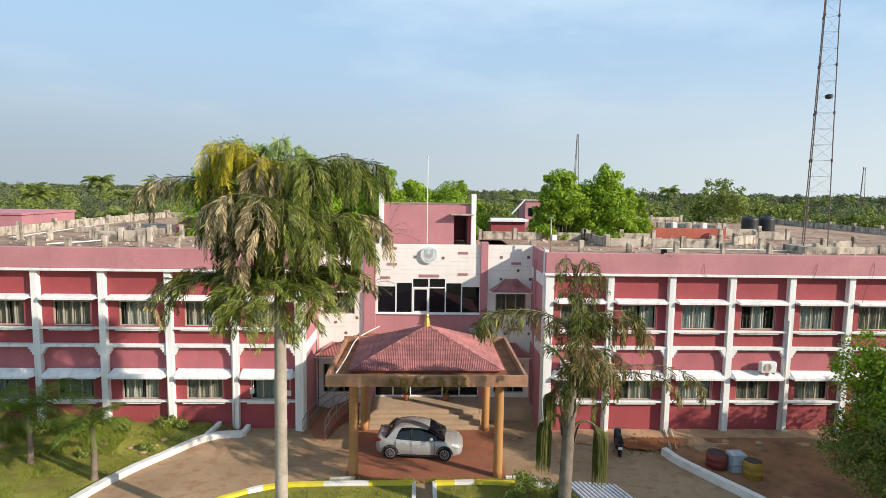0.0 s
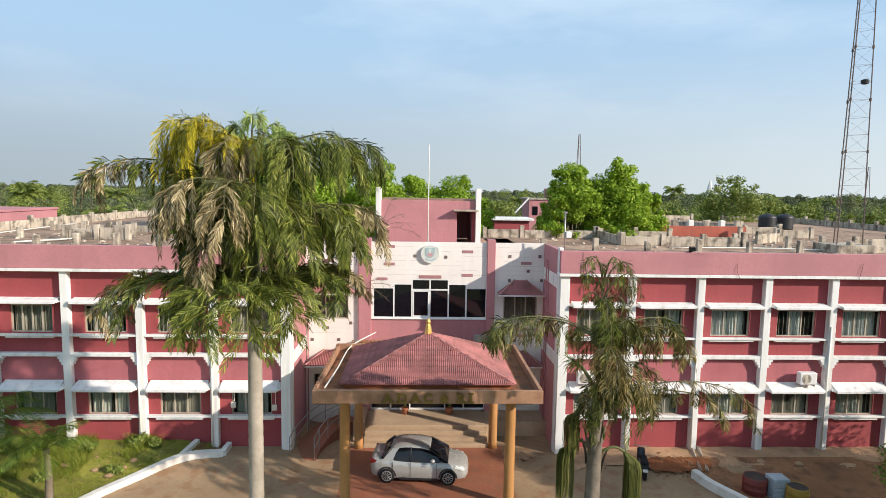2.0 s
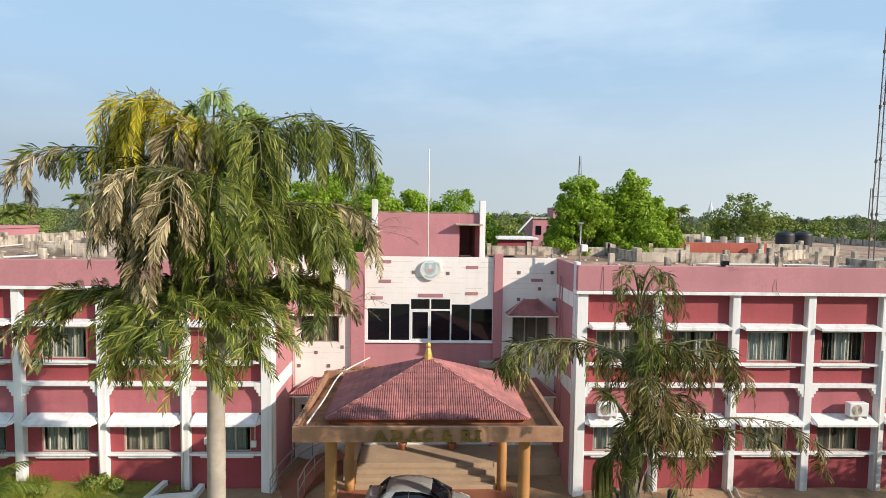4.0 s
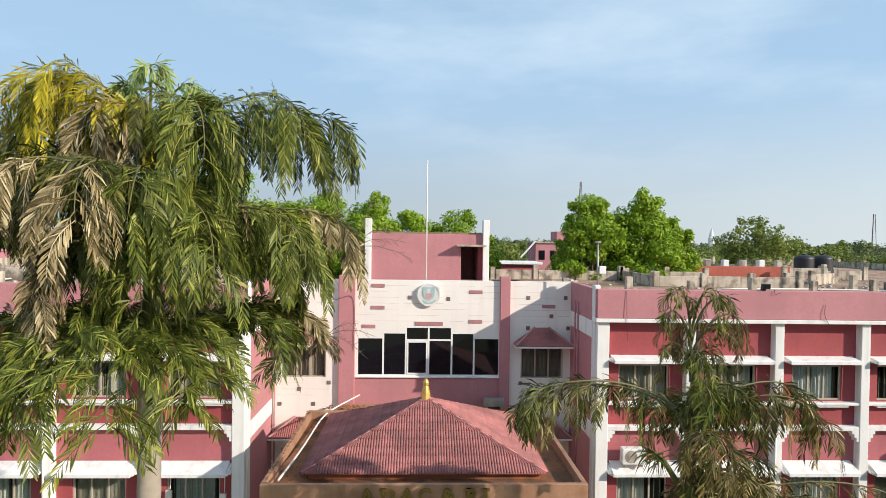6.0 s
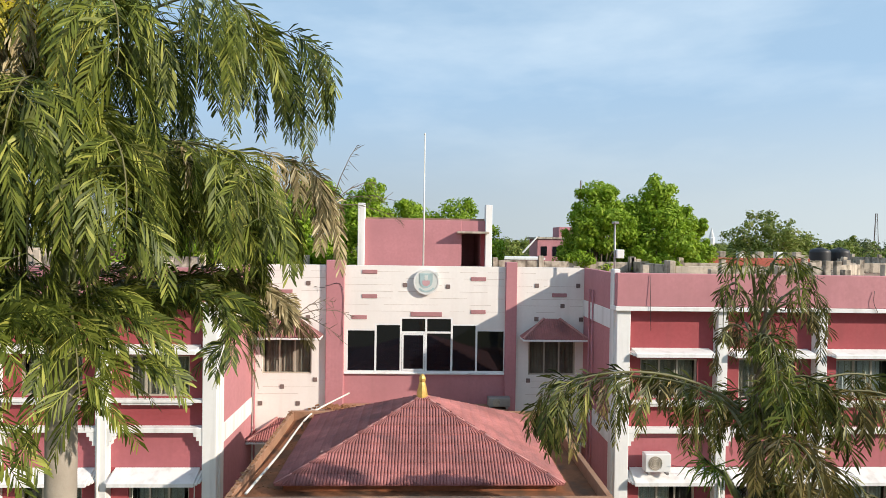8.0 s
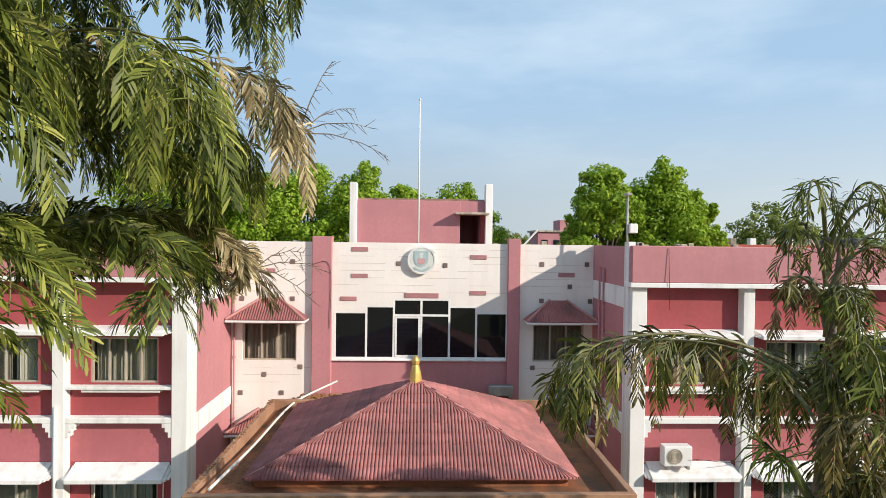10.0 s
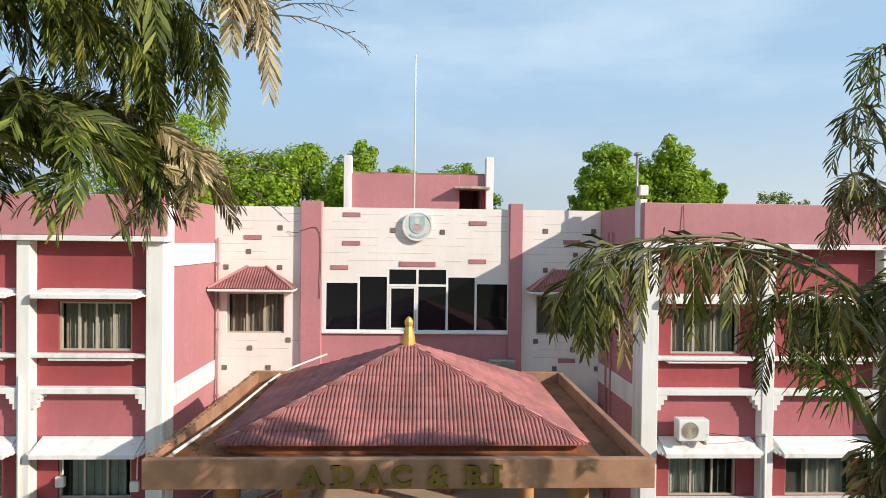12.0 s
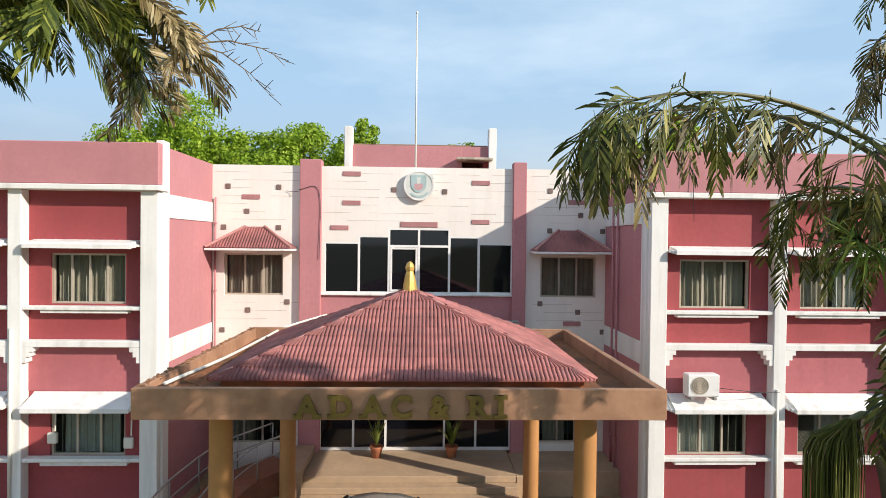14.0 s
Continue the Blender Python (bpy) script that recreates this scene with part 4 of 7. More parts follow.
# ---- palms and trees ----
def ribbon(V, F, pts, widths, side):
    """A flat strip along points; side gives its broad direction."""
    i = len(V)
    for p, w in zip(pts, widths):
        V.append(tuple(p - side * w)), V.append(tuple(p + side * w))
    for k in range(len(pts) - 1):
        F.append((i + 2 * k, i + 2 * k + 1, i + 2 * k + 3, i + 2 * k + 2))


def rod(V, F, pts, r0, r1, seg=5):
    i = len(V)
    n = len(pts)
    for k, p in enumerate(pts):
        d = (pts[min(k + 1, n - 1)] - pts[max(k - 1, 0)]).normalized()
        a = d.orthogonal().normalized()
        b = d.cross(a)
        r = r0 + (r1 - r0) * k / (n - 1)
        V += [tuple(p + r * (math.cos(j * math.tau / seg) * a + math.sin(j * math.tau / seg) * b)) for j in range(seg)]
    for k in range(n - 1):
        for j in range(seg):
            F.append((i + k * seg + j, i + k * seg + (j + 1) % seg, i + (k + 1) * seg + (j + 1) % seg, i + (k + 1) * seg + j))


DOWN = Vector((0, 0, -1))


def fish_frond(plant, x, y, zb, az, reach, top, tip, pinna, material, rng, pairs=17, leaves=15, leaf=0.29, width=0.0138, dry=None, label="", open_=0.52, sag=1.2):
    """A twice-divided frond: a stalk arching from zb over top to tip, feathers hanging from it, each set with wedge-shaped leaflets.
    dry: another leaf kind on the outer third; a few feathers elsewhere have faded too."""
    a, n = radians(az), 18
    out, up = Vector((math.cos(a), math.sin(a), 0)), Vector((0, 0, 1))
    side0 = Vector((-math.sin(a), math.cos(a), 0))
    bend, wob, ph = rng.uniform(-0.16, 0.16) * reach, rng.uniform(0.02, 0.06), rng.random() * 6
    c0, c1, c2, c3 = (0.0, zb), (0.2 * reach, top + 0.14 * (top - zb)), (0.98 * reach, top + 0.5 * (top - tip)), (reach, tip)
    pts = []
    for k in range(n + 1):
        s = k / n
        w = ((1 - s) ** 3, 3 * s * (1 - s) ** 2, 3 * s * s * (1 - s), s ** 3)
        r = sum(f * c[0] for f, c in zip(w, (c0, c1, c2, c3)))
        z = sum(f * c[1] for f, c in zip(w, (c0, c1, c2, c3)))
        pts.append(Vector((x, y, z + wob * math.sin(s * 8 + ph) * s)) + out * r + side0 * bend * s * s)
    V, F = [], []
    rod(V, F, pts, 0.03, 0.006)
    stalk = rawpart("frond", V, F, M_RACHIS, plant, label, smooth=True)
    sets = ([], []), ([], [])
    for k in range(pairs):
        s = min(0.995, max(0.12, 0.2 + 0.8 * (k + rng.uniform(-0.3, 0.3)) / (pairs - 1)))
        i = min(n - 1, int(s * n))
        p = pts[i].lerp(pts[i + 1], s * n - i)
        tan = (pts[i + 1] - pts[i]).normalized()
        side = tan.cross(up)
        side = (side if side.length > 0.1 else side0).normalized()
        for sg in (1, -1):
            if rng.random() < 0.07:
                continue
            V, F = sets[0]
            if dry and s > 0.68 + rng.uniform(-0.1, 0.1) or rng.random() < 0.13:
                V, F = sets[1]
            ln = pinna * (0.55 + 0.5 * math.sin(math.pi * min(1, 0.2 + 0.7 * s))) * rng.uniform(0.6, 1.2)
            dirn = (side * sg * rng.uniform(0.5, 1.0) + tan * rng.uniform(0.3, 0.9) + up * rng.uniform(-0.2, 0.6)).normalized()
            stiff = rng.uniform(0.75, 1.1)
            q, m = [p], 6
            for j in range(m):
                f = (j + 0.5) / m
                g = dirn.lerp(DOWN, min(1.0, 0.1 * sag + sag * f * stiff)).normalized()
                q.append(q[-1] + g * ln / m)
            rod(V, F, q, 0.008, 0.003, 3)
            twist = rng.uniform(0, math.pi)
            count = max(6, round(leaves * ln / pinna))
            for j in range(count):
                f = 0.12 + 0.88 * (j + rng.random() * 0.4) / count
                b = min(m - 1, int(f * m))
                c = q[b].lerp(q[b + 1], f * m - b)
                t2 = (q[b + 1] - q[b]).normalized()
                lat = Matrix.Rotation(twist + rng.uniform(-0.12, 0.12), 3, t2) @ t2.orthogonal().normalized()
                for s2 in (1, -1):
                    if rng.random() < 0.08:
                        continue
                    ll = leaf * (1.05 - 0.5 * f * f) * rng.uniform(0.75, 1.15)
                    g = (t2 * 0.8 + lat * s2 * rng.uniform(0.85, 1.2) * open_ + DOWN * 0.15).normalized()
                    b1 = c + g * ll * 0.66
                    b2 = b1 + (g + DOWN * 0.4).normalized() * ll * 0.34
                    wv = g.cross(lat.cross(t2)).normalized()
                    wd = width * rng.uniform(0.6, 1.3)
                    ribbon(V, F, (c, b1, b2), (wd * 0.25, wd, wd * 0.3), wv)
    tagged(rawpart("foliage", *sets[0], material, stalk), kind="stuff")
    if sets[1][0]:
        tagged(rawpart("dry_foliage" if dry else "fading_foliage", *sets[1], dry or L_PALM_O, stalk, "bleached dry leaflets" if dry else "dull olive leaflets"), kind="stuff")
    return stalk


def ringed_trunk(plant, line, r0, r1, material, rng, rings=60, seg=18, name="trunk", foot=1.25):
    """A palm trunk with faint leaf-scar rings."""
    V, F = [], []
    n = rings * 2
    for k in range(n + 1):
        f = k / n
        i = min(len(line) - 2, int(f * (len(line) - 1)))
        p = Vector(line[i]).lerp(Vector(line[i + 1]), f * (len(line) - 1) - i)
        r = r0 + (r1 - r0) * f
        r *= (1.0 if k % 2 else 0.965) * (1 + (foot - 1) * max(0, 1 - f * 12)) * rng.uniform(0.985, 1.015)
        V += [(p.x + r * math.cos(j * math.tau / seg), p.y + r * math.sin(j * math.tau / seg), p.z) for j in range(seg)]
    for k in range(n):
        for j in range(seg):
            F.append((k * seg + j, k * seg + (j + 1) % seg, (k + 1) * seg + (j + 1) % seg, (k + 1) * seg + j))
    return rawpart(name, V, F, material, plant, smooth=True)


def strands(plant, top, reach, length, rng, n=300, spread=0.27):
    """A flower cluster: an arched stalk with a tail of hanging strands."""
    V, F = [], []
    t0, t1 = Vector(top), Vector(reach)
    q = [t0.lerp(t1, k / 8) + Vector((0, 0, 0.35 * math.sin(math.pi * k / 8))) for k in range(9)]
    rod(V, F, q, 0.05, 0.03, 7)
    st = rawpart("flower_stalk", V, F, M_SHAFT, plant, smooth=True)
    V, F = [], []
    for k in range(n):
        a, r = rng.random() * math.tau, spread * math.sqrt(rng.random())
        g = rng.uniform(0, 0.3)
        p = t1.lerp(t0, g) + Vector((0, 0, 0.35 * math.sin(math.pi * (1 - g)) + 0.02))
        e = t1 + Vector((r * math.cos(a), r * math.sin(a), 0))
        ll = length * rng.uniform(0.55, 1.0)
        pts = [p, p.lerp(e, 0.8) + DOWN * 0.04 * ll, e + DOWN * 0.2 * ll, e + DOWN * 0.55 * ll, e + DOWN * ll]
        rod(V, F, pts, 0.007, 0.005, 3)
    tagged(rawpart("strand_tail", V, F, L_SPADIX, st), kind="stuff")


rngA = random.Random(11)
AXX, AYY = -4.36, 17.35
palm_a = thing("fishtail_palm", AXX, AYY, 0, "tall fishtail palm with grey ringed trunk and drooping yellowing fronds", "palm tree", "fishtail palms")
ringed_trunk(palm_a, [(AXX - 0.03, AYY, -0.05), (AXX - 0.02, AYY, 4), (AXX, AYY, 8.3)], 0.225, 0.19, M_BARK, rngA, 26)
ringed_trunk(palm_a, [(AXX, AYY, 8.3), (AXX + 0.03, AYY, 10.4), (AXX + 0.02, AYY, 12.3)], 0.2, 0.07, M_SHAFT, rngA, 8, name="crownshaft", foot=1)
# base height, compass, reach, highest point, tip height, feather length, leaf kind, dry end
# LG: a paler green, on some fronds painting in the light they catch
G, LG, YL, DR, OL, BR = L_PALM, L_PALM_L, L_PALM_Y, L_PALM_D, L_PALM_O, L_PALM_B
FRONDS_A = [
    (12.0, 182, 2.2, 13.7, 12.8, 1.45, YL, None), (12.0, 194, 1.8, 13.6, 12.6, 1.35, YL, None), (12.0, 160, 1.7, 13.35, 12.6, 1.1, YL, None), (12.0, 238, 1.2, 13.1, 12.2, 1.0, YL, DR), (12.0, 270, 1.0, 13.05, 12.1, 1.0, YL, DR), (12.0, 215, 1.0, 13.1, 12.3, 0.9, OL, YL), (12.0, 120, 1.5, 13.2, 12.5, 1.0, G, None),
    (11.9, 12, 3.4, 13.25, 12.6, 1.5, G, None), (11.9, 352, 2.8, 13.3, 12.6, 1.5, LG, None), (11.9, 33, 3.1, 13.1, 12.4, 1.45, G, None), (12.0, 322, 1.9, 13.1, 12.1, 1.3, LG, None), (12.0, 70, 2.0, 13.0, 12.1, 1.3, G, None),
    (11.5, 184, 4.3, 12.6, 11.85, 1.0, G, DR), (11.3, 168, 2.35, 12.3, 11.3, 1.3, G, None), (11.2, 197, 2.1, 12.1, 11.1, 1.25, G, None),
    (11.2, 262, 2.2, 12.0, 11.1, 1.3, OL, DR), (11.2, 234, 2.4, 12.1, 11.2, 1.3, OL, DR), (11.0, 212, 2.0, 11.8, 10.9, 1.25, OL, DR), (11.2, 292, 2.0, 12.0, 11.0, 1.3, LG, None), (11.0, 310, 1.8, 11.8, 10.9, 1.3, LG, None),
    (10.9, 17, 3.5, 11.45, 10.6, 1.15, LG, DR), (10.8, 348, 3.0, 11.4, 10.4, 1.35, LG, None), (10.8, 318, 2.4, 11.4, 10.3, 1.3, LG, None), (10.8, 45, 3.0, 11.4, 10.4, 1.3, G, None), (10.7, 30, 3.1, 11.15, 10.3, 1.2, LG, None),
    (11.2, 92, 3.2, 12.0, 10.9, 1.4, G, None), (11.1, 132, 2.3, 11.9, 10.9, 1.2, G, None), (10.5, 170, 2.0, 11.0, 10.3, 1.1, G, None), (10.2, 26, 2.6, 10.55, 9.8, 0.9, LG, None), (10.4, 245, 1.9, 10.8, 9.9, 1.25, OL, DR), (10.3, 285, 1.7, 10.7, 9.8, 1.2, LG, None), (10.3, 205, 1.7, 10.8, 10.0, 1.05, G, None),
    (9.0, 188, 3.8, 9.5, 8.55, 0.95, OL, DR), (9.0, 193, 3.3, 9.45, 8.5, 1.05, G, None), (9.1, 206, 1.9, 9.5, 8.8, 0.95, G, None), (9.0, 226, 1.7, 9.5, 8.75, 0.95, LG, None), (9.0, 244, 2.3, 9.5, 8.5, 1.2, LG, None), (8.95, 262, 2.6, 9.4, 8.4, 1.25, LG, None), (8.95, 280, 2.5, 9.4, 8.4, 1.25, LG, None), (8.95, 302, 2.2, 9.4, 8.5, 1.15, LG, None),
    (9.0, 326, 1.9, 9.4, 8.7, 1.0, LG, None), (9.2, 33, 3.0, 9.6, 9.0, 0.75, OL, DR), (9.1, 52, 3.0, 9.5, 8.7, 1.1, G, DR), (9.15, 42, 2.6, 9.5, 8.8, 1.0, G, None), (9.1, 8, 2.3, 9.5, 8.8, 0.9, G, None), (9.1, 100, 2.2, 9.6, 8.9, 0.9, G, None), (9.1, 150, 1.8, 9.6, 8.9, 0.8, G, None)]
for zb, az, reach, top, tip, pl, mt, dry in FRONDS_A:
    fish_frond(palm_a, AXX, AYY, zb, az, reach, top, tip, pl, mt, rngA, pairs=round(11 + 3.3 * reach), leaves=21, dry=dry, sag=0.55 if zb < 9.5 else 1.15)
for az, reach, top in ((300, 0.35, 13.75), (20, 0.75, 13.55), (350, 0.95, 13.35), (180, 0.45, 13.5)):
    fish_frond(palm_a, AXX + 0.02, AYY - 0.1, 12.1, az, reach, top, top - 0.05, 0.5, L_SPEAR, rngA, pairs=13, leaves=9, leaf=0.22, width=0.014, label="young upright spear frond")
strands(palm_a, (AXX, AYY - 0.15, 10.7), (AXX - 0.45, AYY - 0.55, 10.75), 1.35, rngA, n=150, spread=0.3)
# bare dried ends of two fronds
for bx_, by_, bz, ends in ((-1.0, 18.7, 10.75, ((1.15, 0.25, -0.25), (0.95, 0.1, 0.1), (0.4, 0.2, 1.0), (0.7, 0.3, 0.4))), (-1.5, 18.5, 9.0, ((0.85, 0.4, -0.05), (0.7, 0.3, -0.45), (0.6, 0.2, 0.2)))):
    b = Vector((bx_, by_, bz))
    for e in ends:
        V, F = [], []
        e = b + Vector(e)
        q = [b, b.lerp(e, 0.35) + Vector((0, 0, 0.10)), b.lerp(e, 0.7) + Vector((0, 0, 0.09)), e]
        rod(V, F, q, 0.011, 0.003, 4)
        for k in range(11):
            f = 0.25 + 0.07 * k
            i = min(2, int(f * 3))
            p = q[i].lerp(q[i + 1], f * 3 - i)
            rod(V, F, [p, p + Vector((rngA.uniform(0.04, 0.16), rngA.uniform(-0.08, 0.08), rngA.uniform(-0.18, 0.12)))], 0.006, 0.003, 3)
        rawpart("dry_twig", V, F, M_BARKB, palm_a)

rngB = random.Random(23)
BXX, BYY = 5.42, 17.8
palm_b = thing("fishtail_palm", BXX, BYY, 0, "shorter fishtail palm with sparse olive fronds and hanging flower strands", "palm tree", "fishtail palms")
ringed_trunk(palm_b, [(BXX - 0.12, BYY + 0.05, -0.05), (BXX - 0.08, BYY, 2.5), (BXX - 0.02, BYY, 5.6)], 0.25, 0.2, M_BARKG, rngB, 22)
ringed_trunk(palm_b, [(BXX - 0.02, BYY, 5.6), (BXX + 0.05, BYY, 8.0), (BXX + 0.12, BYY - 0.05, 9.4)], 0.115, 0.018, M_BARKB, rngB, 8, name="crownshaft", foot=1)
# the thin plume at the top, the drooping tiers, and one long low frond
FRONDS_B = [
    (9.1, 222, 0.95, 10.15, 9.5, 0.36, LG), (9.1, 285, 0.7, 10.1, 9.5, 0.34, LG), (9.0, 340, 0.8, 9.95, 9.3, 0.4, OL), (8.9, 195, 0.7, 9.65, 9.0, 0.36, OL),
    (8.3, 262, 0.6, 8.9, 8.3, 0.42, LG), (7.8, 275, 0.9, 8.3, 7.6, 0.55, LG), (7.7, 330, 1.1, 8.3, 7.5, 0.6, OL),
    (8.6, 268, 0.4, 8.9, 8.4, 0.34, OL), (8.1, 292, 0.45, 8.4, 7.8, 0.36, BR), (7.7, 250, 0.4, 8.0, 7.4, 0.38, OL), (7.2, 285, 0.5, 7.5, 6.9, 0.42, BR), (6.7, 255, 0.5, 7.0, 6.3, 0.45, OL), (6.3, 298, 0.6, 6.6, 5.9, 0.5, OL),
    (5.6, 225, 1.0, 5.9, 5.0, 0.7, OL),
    (6.1, 262, 1.3, 6.6, 5.6, 0.8, OL), (6.0, 300, 1.4, 6.5, 5.5, 0.8, OL), (6.0, 235, 0.8, 6.4, 5.6, 0.6, BR), (6.1, 345, 1.5, 6.5, 5.6, 0.8, OL),
    (8.3, 35, 0.9, 8.9, 8.2, 0.6, OL), (8.7, 5, 1.1, 9.55, 9.1, 0.5, OL), (8.7, 330, 0.8, 9.4, 8.8, 0.45, BR), (8.4, 80, 0.9, 9.0, 8.4, 0.45, BR), (8.6, 170, 0.55, 9.0, 8.5, 0.3, BR),
    (7.5, 186, 3.3, 8.4, 7.9, 1.15, OL), (7.4, 179, 3.0, 8.3, 7.8, 0.8, BR), (7.5, 8, 2.5, 8.25, 7.5, 1.0, OL), (7.3, 346, 2.4, 8.1, 7.4, 1.0, BR), (7.3, 40, 2.2, 8.05, 7.3, 1.0, OL),
    (7.0, 265, 1.6, 7.6, 6.8, 0.85, BR), (7.1, 95, 2.1, 7.7, 7.0, 0.9, OL), (7.1, 65, 2.2, 7.7, 6.9, 0.9, OL),
    (6.5, 272, 1.4, 6.9, 6.1, 0.8, BR), (6.4, 310, 1.7, 6.8, 5.9, 0.8, BR), (6.5, 20, 2.0, 6.85, 6.1, 0.8, OL),
    (5.8, 357, 4.6, 6.4, 5.3, 0.6, BR), (5.8, 352, 3.6, 6.2, 5.3, 0.5, BR)]
for zb, az, reach, top, tip, pl, mt in FRONDS_B:
    fish_frond(palm_b, BXX, BYY, zb, az, reach, top, tip, pl, mt, rngB, pairs=round(6 + 2.5 * reach), leaves=max(8, round(15 * pl)), leaf=0.2 if zb > 8.0 else 0.28, width=0.0105 if zb > 8.0 else 0.015)
# a stout bent stalk that ends in a short pale tuft
V, F = [], []
q = [Vector(p) for p in ((5.42, 17.72, 5.3), (5.32, 17.62, 5.95), (5.12, 17.55, 6.45), (4.82, 17.5, 6.92), (4.5, 17.45, 7.14))]
rod(V, F, q, 0.085, 0.03, 8)
tuft_stalk = rawpart("bent_stalk", V, F, M_SHAFT, palm_b, smooth=True)
V, F = [], []
for k in range(70):
    p = q[3].lerp(q[4], rngB.uniform(0.0, 1.0))
    g = Vector((rngB.uniform(-1, 0.5), rngB.uniform(-0.8, 0.6), rngB.uniform(-0.7, 0.6))).normalized()
    m = p + g * rngB.uniform(0.15, 0.3)
    ribbon(V, F, (p, m, m + (g + DOWN * 1.2).normalized() * rngB.uniform(0.12, 0.3)), (0.005, 0.011, 0.003), g.orthogonal().normalized())
tagged(rawpart("tuft", V, F, L_YOUNG, tuft_stalk, "pale green tuft"), kind="stuff")
# old split sheaths round the head of the trunk
for k in range(9):
    V, F = [], []
    a0, z0 = k * 2.4, 3.6 + 0.2 * k
    for j in range(6):
        f = j / 5
        rr = 0.24 + 0.17 * f ** 2
        w = 0.5 * (1 - 0.75 * f)
        for e in (-1, -0.33, 0.33, 1):
            V.append((BXX - 0.06 + (rr + 0.02 * (1 - e * e)) * math.cos(a0 + e * w), BYY + (rr + 0.02 * (1 - e * e)) * math.sin(a0 + e * w), z0 + 0.75 * f))
    for j in range(5):
        for e in range(3):
            F.append((4 * j + e, 4 * j + e + 1, 4 * j + e + 5, 4 * j + e + 4))
    rawpart("old_sheath", V, F, M_BARKG if k % 3 else M_BARKB, palm_b, smooth=True)
strands(palm_b, (BXX - 0.05, BYY, 4.2), (4.6, 18.15, 4.15), 1.8, rngB)
strands(palm_b, (BXX, BYY, 4.1), (6.45, 17.6, 4.1), 2.0, rngB)
strands(palm_b, (BXX - 0.1, BYY, 5.0), (4.7, 17.95, 5.25), 1.2, rngB, n=240, spread=0.25)


def feather_palm(name, x, y, z, trunk_h, n, length, rng, label, leaf=L_PALM, r=0.1, pairs=26, leaflet=0.5, group="", broad=0.02):
    """A simple feather-leaved palm: young ones in the garden, coconut palms far off."""
    pl = thing(name, x, y, z, label, "palm tree", group)
    ringed_trunk(pl, [(x, y, z - 0.05), (x + 0.05, y, z + trunk_h * 0.5), (x, y, z + trunk_h)], r, r * 0.65, M_BARKB, rng, 10, 10)
    for k in range(n):
        az, el = k * 137.5 + rng.uniform(-12, 12), 75 - 65 * (k / n) + rng.uniform(-8, 8)
        a = radians(az)
        out, side = Vector((math.cos(a), math.sin(a), 0)), Vector((-math.sin(a), math.cos(a), 0))
        pts = [Vector((x, y, z + trunk_h))]
        ln = length * rng.uniform(0.8, 1.1)
        for j in range(9):
            e = radians(el - 95 * ((j + 0.5) / 9) ** 1.3)
            pts.append(pts[-1] + (out * math.cos(e) + Vector((0, 0, math.sin(e)))) * ln / 9)
        V, F = [], []
        rod(V, F, pts, 0.02, 0.005, 4)
        for j in range(pairs):
            s = 0.15 + 0.84 * j / pairs
            i = min(8, int(s * 9))
            p = pts[i].lerp(pts[i + 1], s * 9 - i)
            t = (pts[i + 1] - pts[i]).normalized()
            for sg in (1, -1):
                g = (side * sg + t * 0.7 + DOWN * rng.uniform(0.15, 0.5)).normalized()
                l2 = leaflet * math.sin(math.pi * (0.15 + 0.8 * s)) * rng.uniform(0.8, 1.1)
                m = p + g * l2 * 0.55
                ribbon(V, F, (p, m, m + (g + DOWN * 0.6).normalized() * l2 * 0.45), (0.4 * broad, broad * leaflet / 0.5, 0.25 * broad), t)
        rawpart("frond", V, F, leaf, pl)
    return pl


def leaf_cloud(V, F, centre, radii, n, size, rng, hollow=0.55, uneven=1.0):
    """Leaves scattered in a lumpy ellipsoid, denser to the outside."""
    cx, cy, cz = centre
    for _ in range(n):
        z = rng.uniform(-1, 1)
        a = rng.random() * math.tau
        r = (hollow + (1 - hollow) * rng.random() ** 0.7)
        q = math.sqrt(1 - z * z)
        d = Vector((q * math.cos(a), q * math.sin(a), z))
        p = Vector((cx + d.x * radii[0] * r, cy + d.y * radii[1] * r, cz + d.z * radii[2] * r))
        nrm = (d + uneven * Vector((rng.uniform(-1, 1), rng.uniform(-1, 1), rng.uniform(-0.6, 1.1)))).normalized()
        u = nrm.orthogonal().normalized()
        u = Matrix.Rotation(rng.random() * math.tau, 3, nrm) @ u
        v = nrm.cross(u)
        s = size * rng.uniform(0.6, 1.3)
        i = len(V)
        V += [tuple(p - u * s), tuple(p + v * s * 0.55), tuple(p + u * s), tuple(p - v * s * 0.55)]
        F.append((i, i + 1, i + 2, i + 3))


